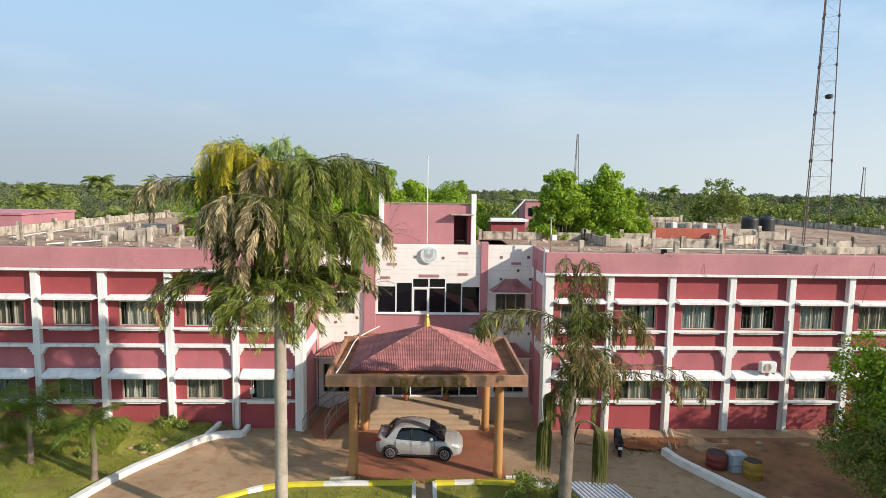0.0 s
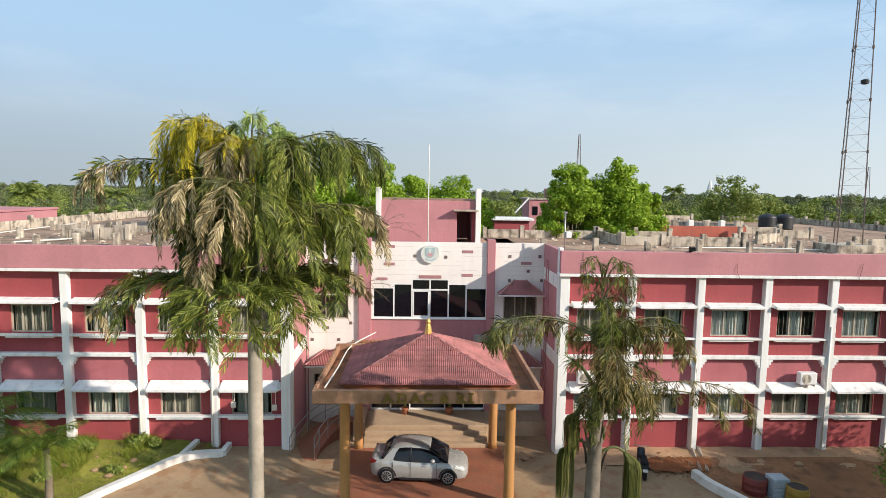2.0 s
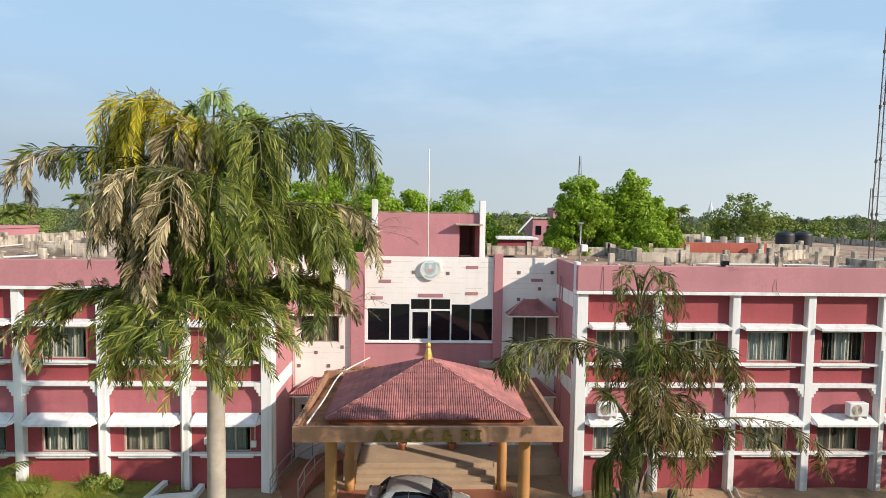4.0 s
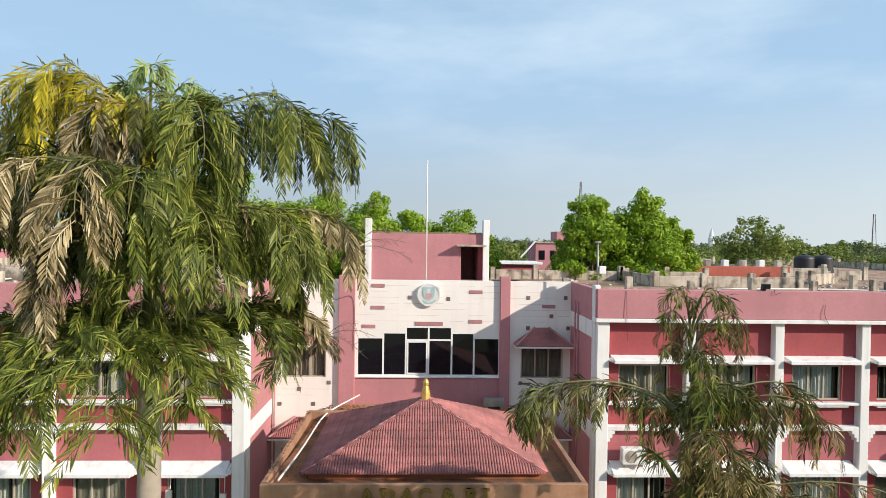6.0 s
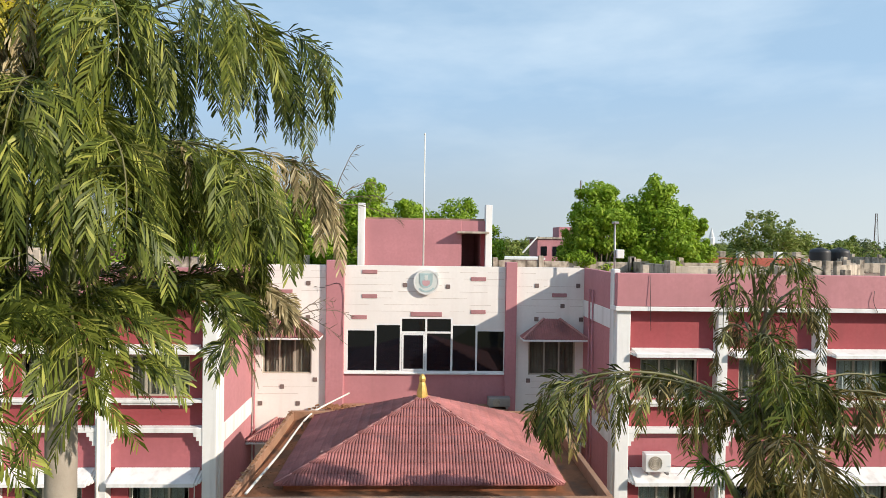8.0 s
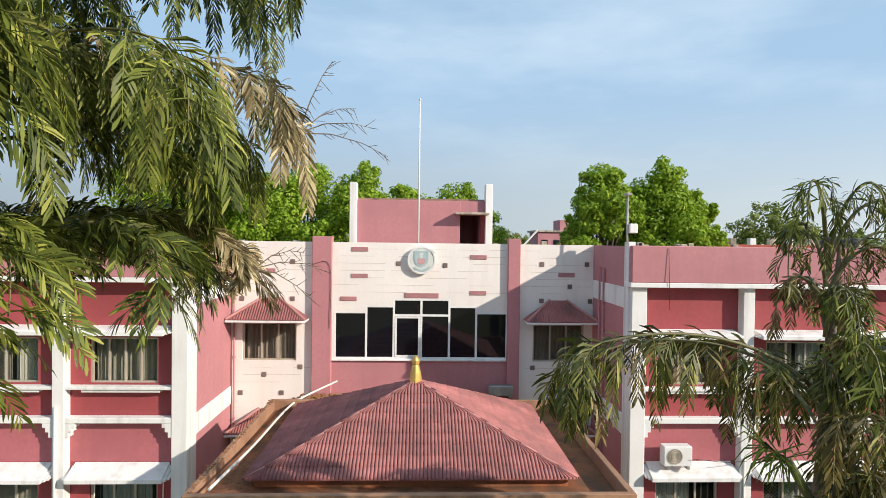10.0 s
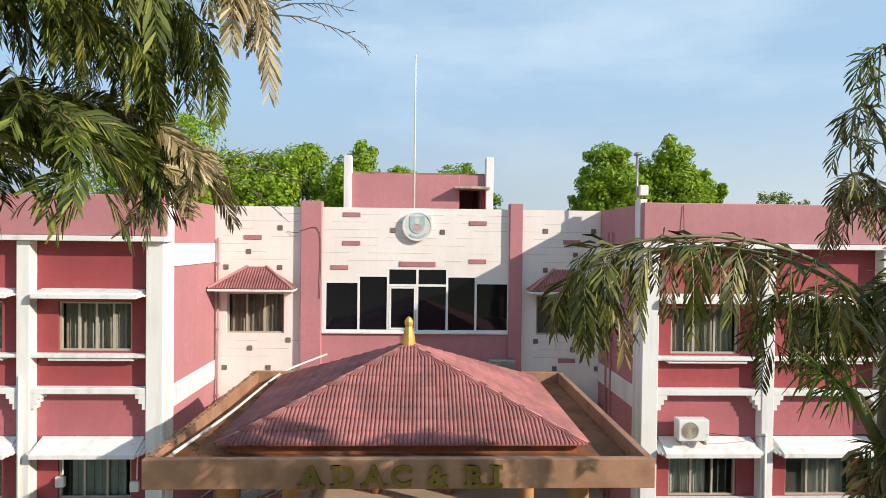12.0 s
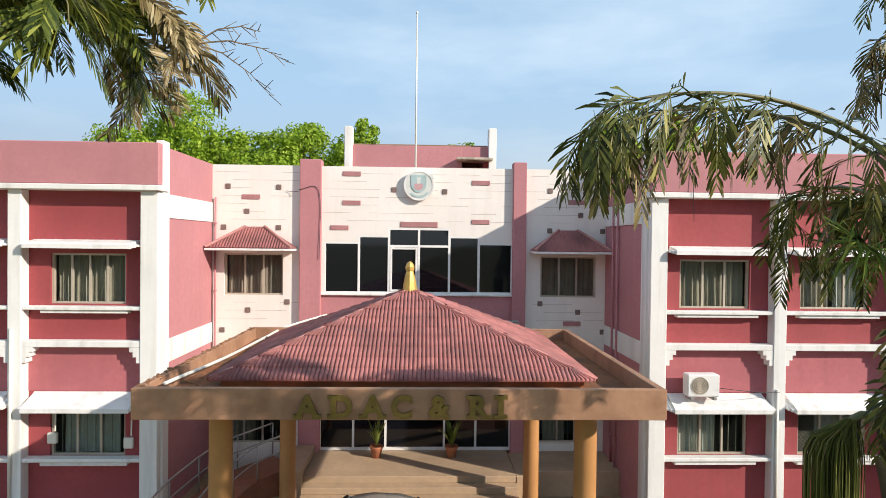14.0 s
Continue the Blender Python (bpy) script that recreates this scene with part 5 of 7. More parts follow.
def broad_tree(name, x, y, z, height, spread, clumps, per, size, rng, leaf, label, group="", trunk=0.3, low=0.35):
    """A tree: tapered trunk, limbs out to clumps, and a crown of many small leaves with gaps."""
    tr = thing(name, x, y, z, label, "tree", group)
    bm = bmesh.new()
    top = z + height * 0.55
    tube(bm, [(x, y, z - 0.1), (x + 0.1, y, z + height * 0.2), (x, y + 0.1, z + height * 0.4), (x + 0.05, y, top)], trunk, 10, trunk * 0.4)
    part("trunk", bm, M_BARKB, tr, smooth=True)
    V, F = [], []
    LV, LF = [], []
    for k in range(clumps):
        a = k * 2.4 + rng.uniform(-0.4, 0.4)
        f = (k + 0.5) / clumps
        h = low + (0.93 - low) * f
        rr = spread * math.sqrt(max(0.05, 1 - ((h - 0.55) / 0.5) ** 2)) * rng.uniform(0.35, 0.95)
        if f > 0.9:
            rr *= 0.3
        c = Vector((x + rr * math.cos(a), y + rr * math.sin(a), z + height * h + rng.uniform(-0.04, 0.04) * height))
        s = spread * rng.uniform(0.3, 0.46)
        b = Vector((x, y, z + height * rng.uniform(0.25, 0.5)))
        rod(LV, LF, [b, b.lerp(c, 0.5) + Vector((0, 0, 0.08 * height)), c], trunk * 0.3, 0.03, 5)
        leaf_cloud(V, F, c, (s, s, s * rng.uniform(0.7, 0.95)), per, size, rng, 0.35, 0.75)
        for _ in range(3):
            d = Vector((rng.uniform(-1, 1), rng.uniform(-1, 1), rng.uniform(-0.5, 1))).normalized() * s * 0.95
            leaf_cloud(V, F, c + d, (s * 0.4, s * 0.4, s * 0.35), per // 5, size, rng, 0.2, 0.75)
    rawpart("branching", LV, LF, M_BARKB, tr, smooth=True)
    rawpart("crown", V, F, leaf, tr)
    return tr


rt = random.Random(41)
# young palms and shrubs on the lawn
feather_palm("young_palm", -16.85, 23.8, 0.02, 2.2, 17, 2.9, rt, "young feather palm with a stout stem on the lawn", L_YOUNG, 0.14, 32, 0.6, "young palms")
feather_palm("young_palm", -13.3, 22.3, 0.02, 2.3, 13, 2.2, rt, "small young palm with a bulging grey stem on the lawn", L_YOUNG, 0.15, 28, 0.5, "young palms")
feather_palm("young_palm", -19.8, 25.2, 0.2, 1.6, 13, 2.3, rt, "young feather palm with a stout stem on the lawn", L_YOUNG, 0.15, 30, 0.6, "young palms")
for sx, sy, sr, sh in ((-15.8, 26.2, 0.55, 0.4), (-14.0, 26.2, 0.5, 0.4), (-12.0, 26.4, 0.4, 0.7), (-17.8, 26.0, 0.6, 0.45), (-12.3, 24.9, 0.4, 0.3), (-11.3, 26.4, 0.35, 0.45), (-14.9, 24.4, 0.4, 0.35)):
    sb = gz(sx, sy)
    sh_ = thing("shrub", sx, sy, sb, "low leafy green shrub by the wall", "shrub", "shrubs by the wall")
    V, F = [], []
    for _ in range(6):
        leaf_cloud(V, F, (sx + rt.uniform(-0.6, 0.6) * sr, sy + rt.uniform(-0.4, 0.4) * sr, sb + sh * rt.uniform(0.3, 0.75)), (sr * 0.45, sr * 0.45, sh * 0.4), 170, 0.07, rt, 0.2)
    tagged(rawpart("foliage", V, F, L_TREE_D, sh_), kind="stuff")
    V, F = [], []
    for k in range(5):
        rod(V, F, [Vector((sx, sy, sb)), Vector((sx + rt.uniform(-0.4, 0.4) * sr, sy + rt.uniform(-0.3, 0.3) * sr, sb + sh * 0.7))], 0.02, 0.008, 4)
    rawpart("stem", V, F, M_BARKB, sh_)
for sx, sy, sr, sh in ((4.6, 20.6, 0.9, 1.1), (5.6, 20.2, 0.8, 1.0), (3.9, 20.0, 0.7, 0.8)):
    sh_ = thing("shrub", sx, sy, 0.05, "pale green feathery shrub in the flower bed", "shrub", "flower bed shrubs")
    V, F = [], []
    for _ in range(9):
        leaf_cloud(V, F, (sx + rt.uniform(-0.6, 0.6) * sr, sy + rt.uniform(-0.5, 0.5) * sr, 0.05 + sh * rt.uniform(0.25, 0.85)), (sr * 0.4, sr * 0.4, sh * 0.3), 200, 0.05, rt, 0.1)
    tagged(rawpart("foliage", V, F, L_TREE_D, sh_), kind="stuff")
    V, F = [], []
    for k in range(5):
        rod(V, F, [Vector((sx, sy, 0.0)), Vector((sx + rt.uniform(-0.4, 0.4) * sr, sy + rt.uniform(-0.3, 0.3) * sr, sh * 0.7))], 0.02, 0.008, 4)
    rawpart("stem", V, F, M_BARKB, sh_)

# trees
broad_tree("garden_tree", 18.1, 18.4, 0.03, 7.5, 2.3, 34, 420, 0.07, rt, L_TREE, "leafy green garden tree with a high crown", "garden trees", trunk=0.16, low=0.38)
# second tree in duller leaves, added for the first tree's shaded lower crown
broad_tree("garden_tree", 18.0, 17.8, 0.03, 6.0, 2.4, 40, 800, 0.06, rt, L_TREE_D, "duller added foliage for the shaded lower crown beside it", "garden trees", trunk=0.14, low=0.3)
# trees out of view on the right, added for the shade they cast
for x, y, h, s in ((18.8, 11.6, 7.6, 3.4), (23.4, 15.2, 8.4, 3.8), (27.2, 18.6, 7.0, 4.2), (27.0, 10.0, 8.2, 4.0)):
    broad_tree("garden_tree", x, y, 0.03, h, s, 40, 480, 0.10, rt, L_TREE, "leafy green garden tree out of view that shades the yard", "garden trees", trunk=0.16, low=0.3)
BIG = [(11.6, 45.6, 14.3, 2.7, 28), (15.5, 46.0, 14.5, 2.8, 34), (10.2, 45.4, 11.8, 1.6, 12), (17.7, 46.2, 13.0, 2.0, 14), (13.5, 45.6, 10.6, 2.2, 16),
       (-14.6, 48.5, 15.4, 4.6, 30), (-10.6, 47.5, 14.0, 4.0, 26), (-6.4, 48.0, 14.8, 3.3, 26), (-3.2, 47.0, 14.2, 3.0, 22), (2.8, 48.5, 13.2, 3.0, 20), (-0.2, 50.5, 13.6, 2.8, 16), (-8.5, 46.0, 11.8, 3.0, 18), (-12.6, 46, 11.8, 3.2, 18), (-4.4, 45.8, 11.4, 2.6, 14), (5.4, 50, 10.6, 2.2, 12)]
for x, y, h, s, n in BIG:
    broad_tree("neem_tree", x, y, 0, h * 0.97, s, n, 780, 0.115, rt, L_TREE, "bright green leafy tree behind the roof terrace", "trees behind the building", low=0.42)
for x, y, h, s, n in ((40.7, 76, 13.0, 5.0, 20), (47.5, 80, 11.2, 4.5, 16), (33, 78, 10.5, 4.0, 14), (7.5, 82, 11.3, 3.6, 14), (11.0, 84, 10.8, 3.2, 12), (56, 84, 10.8, 4.5, 14), (49, 68, 9.2, 3.6, 14), (60, 76, 9.6, 4.2, 14), (69, 82, 9.8, 4.5, 14), (36, 92, 10.2, 4.0, 12), (-44, 72, 8.6, 3.4, 14), (-53, 80, 9.0, 4.0, 14), (-36, 86, 8.8, 3.6, 12), (-63, 86, 9.4, 4.2, 14)):
    broad_tree("acacia_tree", x, y, 0, h, s, n, 330, 0.19, rt, L_TREE_D, "dull green tree beyond the roof terraces", "trees behind the building", low=0.42)
for x, y, h in ((-39, 76, 7.6), (-58, 108, 12.3), (-33, 100, 10.0), (-68, 106, 9.8), (-50, 100, 9.9), (-46, 118, 10.8), (-76, 118, 10.4), (65, 150, 12.2), (100, 190, 9.0), (-80, 130, 9.5), (28, 170, 8.5), (-24, 125, 10.5), (120, 170, 9.5), (150, 200, 10)):
    feather_palm("coconut_palm", x, y, 0, h, 20, 3.6, rt, "coconut palm rising above the far woods", L_TREE_D, 0.16, 28, 1.2, "coconut palms", 0.035)

# far woods: many rough crowns out to the horizon, in three tints, two greyed for haze
woods = [([], []) for _ in range(3)]
rf = random.Random(77)
for k in range(2400):
    u = rf.random()
    dist = 74 * (1400 / 74) ** (u ** 0.8)
    a = rf.uniform(-0.95, 0.95)
    x, y = dist * math.sin(a) + 2, dist * math.cos(a)
    if (abs(x - 18) < 34 and y < 88) or (x < 0 and x > -32 and y < 70):
        continue
    near = dist < 170
    h = rf.uniform(4.0, 8.2) * (1 + 0.0009 * min(dist, 500)) * (rf.uniform(1.15, 1.45) if rf.random() < 0.2 else 1)
    s = rf.uniform(1.8, 4.2) * (1 + 0.0014 * dist)
    n = 420 if near else 170 if dist < 400 else 60
    V, F = woods[rf.choice((0, 0, 1, 1, 2)) if dist < 400 else rf.choice((0, 0, 2))]
    for _ in range(3):
        leaf_cloud(V, F, (x + rf.uniform(-0.7, 0.7) * s, y + rf.uniform(-0.7, 0.7) * s, h * rf.uniform(0.45, 0.8)), (s * rf.uniform(0.4, 0.8), s * 0.7, h * rf.uniform(0.18, 0.3)), n, (0.13 if near else 0.24 if dist < 400 else 0.45) * (1 + 0.0018 * dist), rf, 0.6, 0.5)
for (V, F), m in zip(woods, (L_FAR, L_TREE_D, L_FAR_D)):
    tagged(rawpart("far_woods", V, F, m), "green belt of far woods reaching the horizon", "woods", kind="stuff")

# grass on the lawn and in the beds
V, F = [], []
rg = random.Random(9)


def tuft(x, y, z, h, k):
    for _ in range(k):
        a = rg.random() * math.tau
        l = h * rg.uniform(0.6, 1.3)
        d = Vector((math.cos(a) * 0.5, math.sin(a) * 0.5, 1)).normalized()
        s = Vector((-math.sin(a), math.cos(a), 0)) * 0.008
        p = Vector((x + rg.uniform(-0.06, 0.06), y + rg.uniform(-0.06, 0.06), z))
        i = len(V)
        V.extend([tuple(p - s), tuple(p + s), tuple(p + d * l + Vector((math.cos(a), math.sin(a), 0)) * l * 0.3)])
        F.append((i, i + 1, i + 2))


for _ in range(17000):
    x, y = rg.uniform(-24, -8.8), rg.uniform(14, 27)
    edge = edge_x(LEFT_EDGE, y)
    if x < edge - 0.25 and noise.noise((x * 0.35, y * 0.35, 3)) > -0.25:
        tuft(x, y, gz(x, y) + 0.03, 0.10 if noise.noise((x * 0.6, y * 0.6, 8)) < 0.2 else 0.22, 5)
for _ in range(3200):
    x, y = rg.uniform(-22, -10.2), 27 - 2.6 * rg.random() ** 1.6
    if x < edge_x(LEFT_EDGE, y) - 0.3 and noise.noise((x * 0.5, y * 0.5, 4)) > -0.1:
        tuft(x, y, gz(x, y) + 0.03, rg.uniform(0.25, 0.6), 7)
for _ in range(3500):
    x, y = rg.uniform(-8, 8), rg.uniform(17, 21.6)
    if (x < -0.15 or x > 1.05) and y < 21.55 - 0.05 * abs(x) - (max(0, abs(x) - 5) * 0.5):
        tuft(x, y, 0.07, 0.1, 5)
for _ in range(700):
    x, y = rg.uniform(-4.2, 5.2), rg.gauss(21.98, 0.06)
    if abs(x - 0.45) > 0.3 or rg.random() < 0.4:
        tuft(x, y, 0.01, rg.uniform(0.08, 0.26), 5)
tagged(rawpart("grass", V, F, L_GRASS), "patchy green grass blades", "grass", kind="stuff")

# ---- roof terraces behind, with stained dwarf walls and posts ----
terrace = thing("rear_block", 10, 45, 0, "rear blocks with flat stained roof terraces and weathered dwarf walls", "building")
for a in ((-29.6, -19.0, 34.2, 68.0), (-19.0, -5.4, 34.2, 43.0), (4.6, 13.1, 38.6, 43.8), (-5.4, 6.3, 38.52, 42.6), (6.3, 31.0, 34.2, 38.6), (13.1, 31.0, 38.6, 43.8), (18.6, 31.0, 43.8, 50.5), (26.0, 46.0, 50.5, 74.0), (31.0, 46.0, 34.2, 50.5)):
    part("block_wall", bx(a[0], a[1], a[2] + 0.003, a[3], 0, 8.5, w=0), M_ROOF, terrace, "stained grey-brown roof terrace")
rw = random.Random(31)


def dwarf_wall(x0, y0, x1, y1, h=0.66, gaps=0.0, post=3.0, z=8.5, th=0.14):
    """A weathered concrete parapet in lengths between posts, some lengths missing."""
    p, q = Vector((x0, y0, 0)), Vector((x1, y1, 0))
    L = (q - p).length
    d = (q - p) / L
    n = max(1, round(L / post))
    s = Vector((-d.y, d.x, 0)) * th / 2
    for k in range(n + 1):
        c = p + d * L * k / n
        g = 0.15
        hh = h + rw.uniform(0.1, 0.3)
        part("post", bx(c.x - g, c.x + g, c.y - g, c.y + g, z, z + hh, w=0.02), M_CONC, terrace)
        if k < n and rw.random() >= gaps:
            a, b = c + d * 0.19, p + d * L * (k + 1) / n - d * 0.19
            hh = h * rw.uniform(0.86, 1.0)
            bm = bmesh.new()
            prism(bm, [((a - s).x, (a - s).y), ((b - s).x, (b - s).y), ((b + s).x, (b + s).y), ((a + s).x, (a + s).y)], "z", z, z + hh)
            part("wall_panel", soft(bm, 0.015), M_CONC, terrace)


dwarf_wall(4.8, 43.5, 12.9, 43.6)
dwarf_wall(13.0, 43.6, 13.1, 38.9, post=4.6)
dwarf_wall(13.2, 38.7, 21.0, 38.3, post=2.6)
dwarf_wall(21.0, 39.4, 26.0, 42.5, gaps=0.5, post=3.0)
dwarf_wall(7.2, 34.6, 25.5, 34.9, h=0.5, gaps=1.0, post=3.2)
dwarf_wall(23.5, 37.6, 30.5, 38.2, gaps=0.6, post=2.6)
dwarf_wall(27.2, 35.4, 33.5, 35.8, h=0.45, post=3.1)
dwarf_wall(25.0, 46.0, 31.0, 46.5, gaps=0.4, post=2.8)
dwarf_wall(13.3, 43.6, 18.4, 43.6, post=2.6)
dwarf_wall(18.8, 50.3, 30.8, 50.3, post=3.2, gaps=0.2)
dwarf_wall(26.2, 73.6, 45.8, 73.6, post=3.6, gaps=0.1)
dwarf_wall(45.6, 40, 45.8, 73, post=3.6, gaps=0.1)
dwarf_wall(30.9, 50.8, 26.4, 60, post=3.2, gaps=0.3)
dwarf_wall(-29.4, 34.6, -29.4, 67.8, h=0.72, post=4.1)
dwarf_wall(-29, 67.7, -19.3, 67.7, post=3.3)
dwarf_wall(-27.5, 34.4, -8.0, 34.5, h=0.45, gaps=1.0, post=2.1)
dwarf_wall(-21.6, 38.2, -17.8, 38.1, h=0.75, post=1.9)
dwarf_wall(-22.6, 42.0, -19.2, 41.8, h=0.7, post=1.8)
dwarf_wall(-26.5, 45.0, -19.2, 44.5, h=0.5, gaps=0.4, post=2.4)
dwarf_wall(-17.6, 42.8, -6, 42.8, h=0.6, gaps=0.1, post=2.9)
dwarf_wall(-28.4, 38.4, -24.6, 38.6, h=0.4, gaps=0.6, post=1.9)

def low_roof(x0, x1, y0, y1, z0, z1, label, mat):
    """A mono-pitch roof of ribbed sheets or tiles, higher at the back."""
    bm = bmesh.new()
    n = int((x1 - x0) / 0.18)
    rows = []
    for k in range(n * 2 + 1):
        x = x0 + (x1 - x0) * k / (2 * n)
        up = 0.05 if k % 2 else 0.0
        rows.append((bm.verts.new((x, y0, z0 + up)), bm.verts.new((x, y1, z1 + up)), bm.verts.new((x, y1, z1 - 0.12)), bm.verts.new((x, y0, z0 - 0.12))))
    for a, b in zip(rows, rows[1:]):
        for j in range(4):
            bm.faces.new((a[j], b[j], b[(j + 1) % 4], a[(j + 1) % 4]))
    bm.faces.new(rows[0][::-1]), bm.faces.new(rows[-1])
    bmesh.ops.recalc_face_normals(bm, faces=bm.faces[:])
    part("tiled_slope", bm, mat, terrace, label)
    part("slope_wall", bx(x0 + 0.1, x1 - 0.1, y0 + 0.1, y1 - 0.1, 8.5, z0 - 0.121, w=0), M_PINK, terrace)


M_REDWALL = paint("brick_red_lime_wash", (0.42, 0.12, 0.085), 0.85, 0.2, 0.8, 9, 0.2, streak=0.3, blotch=0.3, dirt=(0.2, 0.09, 0.07))
part("red_wall", bx(18.7, 25.8, 46.6, 46.85, 8.5, 9.35, w=0.02), M_REDWALL, terrace, "brick-red low terrace wall")
low_roof(-19.5, -16.6, 46.0, 48.6, 9.0, 9.6, "faded red tiled slope on the terrace", M_TILE)
for k in range(6):
    x = 19.2 + k * 1.3
    part("vent_block", bx(x, x + 0.42, 47.95, 48.35, 8.5, 9.75, w=0.03), M_WHITE if k % 2 == 0 else M_CONC, terrace)
annexe = thing("pink_annexe", -40, 56, 0, "low rose painted annexe block beyond the terrace", "building")
part("wall", bx(-46, -35.2, 52, 60, 0, 9.4), M_PINK, annexe)
part("roof_edge", bx(-46.1, -35.1, 51.9, 60.1, 9.402, 9.6), M_PINK, annexe)

far_house = thing("far_house", 18.6, 90, 0, "faded pink house with an outside stair behind the trees", "house")
part("wall", bx(16.4, 21.6, 89, 95, 0, 10.6), M_PINK, far_house)
part("roof", bx(16.1, 21.9, 88.8, 95.2, 10.602, 10.85), M_CONC, far_house)
part("stair_head", bx(19.6, 21.6, 90, 94, 10.852, 12.3), M_PINK, far_house)
for k in range(3):
    part("window", bx(16.9 + 1.6 * k, 17.7 + 1.6 * k, 88.93, 89.05, 8.3, 9.6), M_BLACKG, far_house)
bm = bmesh.new()
tube(bm, [(14.2, 88.4, 8.6), (16.3, 88.6, 10.9)], 0.12, 6)
part("stair_rail", bm, M_WHITE, far_house)
shed = thing("white_roof_shed", 12, 76, 0, "low shed with a white sheet roof", "shed")
part("wall", bx(9.4, 13.8, 74.5, 79, 0, 8.2), M_RED, shed)
part("roof", bx(9.0, 14.3, 74.0, 79.4, 8.202, 8.45), M_WHITE, shed)


# water tanks
def tank(x, y, z, k=0.8):
    tk = thing("water_tank", x, y, z, "black ribbed plastic water tank on the terrace", "water tank", "water tanks")
    prof = [(0.95 * k, z)]
    for i in range(8):
        prof += [(1.0 * k, z + (0.1 + i * 0.19) * k), (0.96 * k, z + (0.19 + i * 0.19) * k)]
    prof += [(0.9 * k, z + 1.68 * k), (0.5 * k, z + 1.85 * k), (0.3 * k, z + 1.88 * k)]
    bm = bmesh.new()
    lathe(bm, x, y, prof, 24)
    part("body", bm, M_BLACK, tk, smooth=True)
    bm = bmesh.new()
    lathe(bm, x, y, [(0.28 * k, z + 1.878 * k), (0.28 * k, z + 1.96 * k), (0.05 * k, z + 1.99 * k)], 16)
    part("lid", bm, M_BLACK, tk, smooth=True)


for x, y in ((33.9, 57.3), (36.0, 57.9)):
    tank(x, y, 8.5)

# ---- lattice masts ----
def mast(name, x, y, z0, z1, w0, w1, step, r, label, mat):
    ms = thing(name, x, y, z0, label, "mast")
    corners = [(-0.5, -0.29), (0.5, -0.29), (0.0, 0.58)]

    def at(k, z):
        f = (z - z0) / (z1 - z0)
        w = w0 + (w1 - w0) * f
        return Vector((x + corners[k][0] * w, y + corners[k][1] * w, z))
    for k in range(3):
        bm = bmesh.new()
        tube(bm, (at(k, z0), at(k, z1)), r, 6)
        part("leg", bm, mat, ms)
    n = int((z1 - z0) / step)
    V, F = [], []
    for i in range(n):
        za, zb = z0 + i * step, z0 + (i + 1) * step
        for k in range(3):
            j = (k + 1) % 3
            rod(V, F, [at(k, zb), at(j, zb)], r * 0.22, r * 0.22, 4)
            rod(V, F, [at(k, za), at(j, zb)] if i % 2 else [at(j, za), at(k, zb)], r * 0.16, r * 0.16, 4)
    tagged(rawpart("bracing", V, F, mat, ms), kind="stuff")
    for i in range(1, int((z1 - z0) / (3 * step))):
        for k in range(3):
            c = at(k, z0 + 3 * step * i)
            bm = bmesh.new()
            lathe(bm, c.x, c.y, [(r * 1.2, c.z - 0.1), (r * 2.0, c.z - 0.08), (r * 2.0, c.z + 0.08), (r * 1.2, c.z + 0.1)], 8)
            part("flange", bm, mat, ms)
    return ms


tower = mast("lattice_mast", 25.72, 35.7, 8.5, 40, 1.6, 0.2, 1.0, 0.034, "tall slender steel lattice mast standing on the roof terrace", M_RUST)
bm = bmesh.new()
lathe(bm, 25.7, 35.1, [(0.05, 18.3), (0.2, 18.35), (0.22, 18.55), (0.05, 18.62)], 12)
part("lamp_head", bm, M_BLACK, tower)
part("mast_base", bx(24.6, 26.9, 34.6, 36.9, 8.5, 9.0), M_CONC, tower)
mast("lattice_mast", 80, 300, 0, 41, 4.0, 0.7, 3.0, 0.14, "far slender lattice mast above the woods", M_RUST)
mast("lattice_mast", 232, 300, 0, 27, 3.0, 0.8, 3.0, 0.14, "far slender lattice mast above the woods", M_RUST)
spire = thing("church_spire", 297, 600, 0, "far white church with a pointed spire", "church")
part("nave", bx(289, 301, 600, 620, 0, 9), M_WHITE, spire)
bm = bmesh.new()
lathe(bm, 297, 598, [(3.3, 0), (3.3, 16.5), (2.7, 17.2), (2.0, 20.5), (0.05, 27.5)], 8)
part("spire", bm, M_WHITE, spire)

# ---- on the building ----
pole = thing("flagpole", 0.545, 30.5, 8.56, "slim white flagpole rising behind the emblem", "flagpole")
bm = bmesh.new()
tube(bm, ((0.545, 30.6, 8.55), (0.545, 30.6, 14.0)), 0.034, 10, 0.022)
part("shaft", bm, M_PIPE, pole, smooth=True)
bm = bmesh.new()
lathe(bm, 0.545, 30.6, [(0.01, 13.98), (0.035, 14.01), (0.035, 14.05), (0.005, 14.09)], 10)
part("knob", bm, M_PIPE, pole)

emblem = thing("round_emblem", 0.66, YC - 0.1, 8.73, "round white and teal painted emblem with a plain red centre", "emblem")


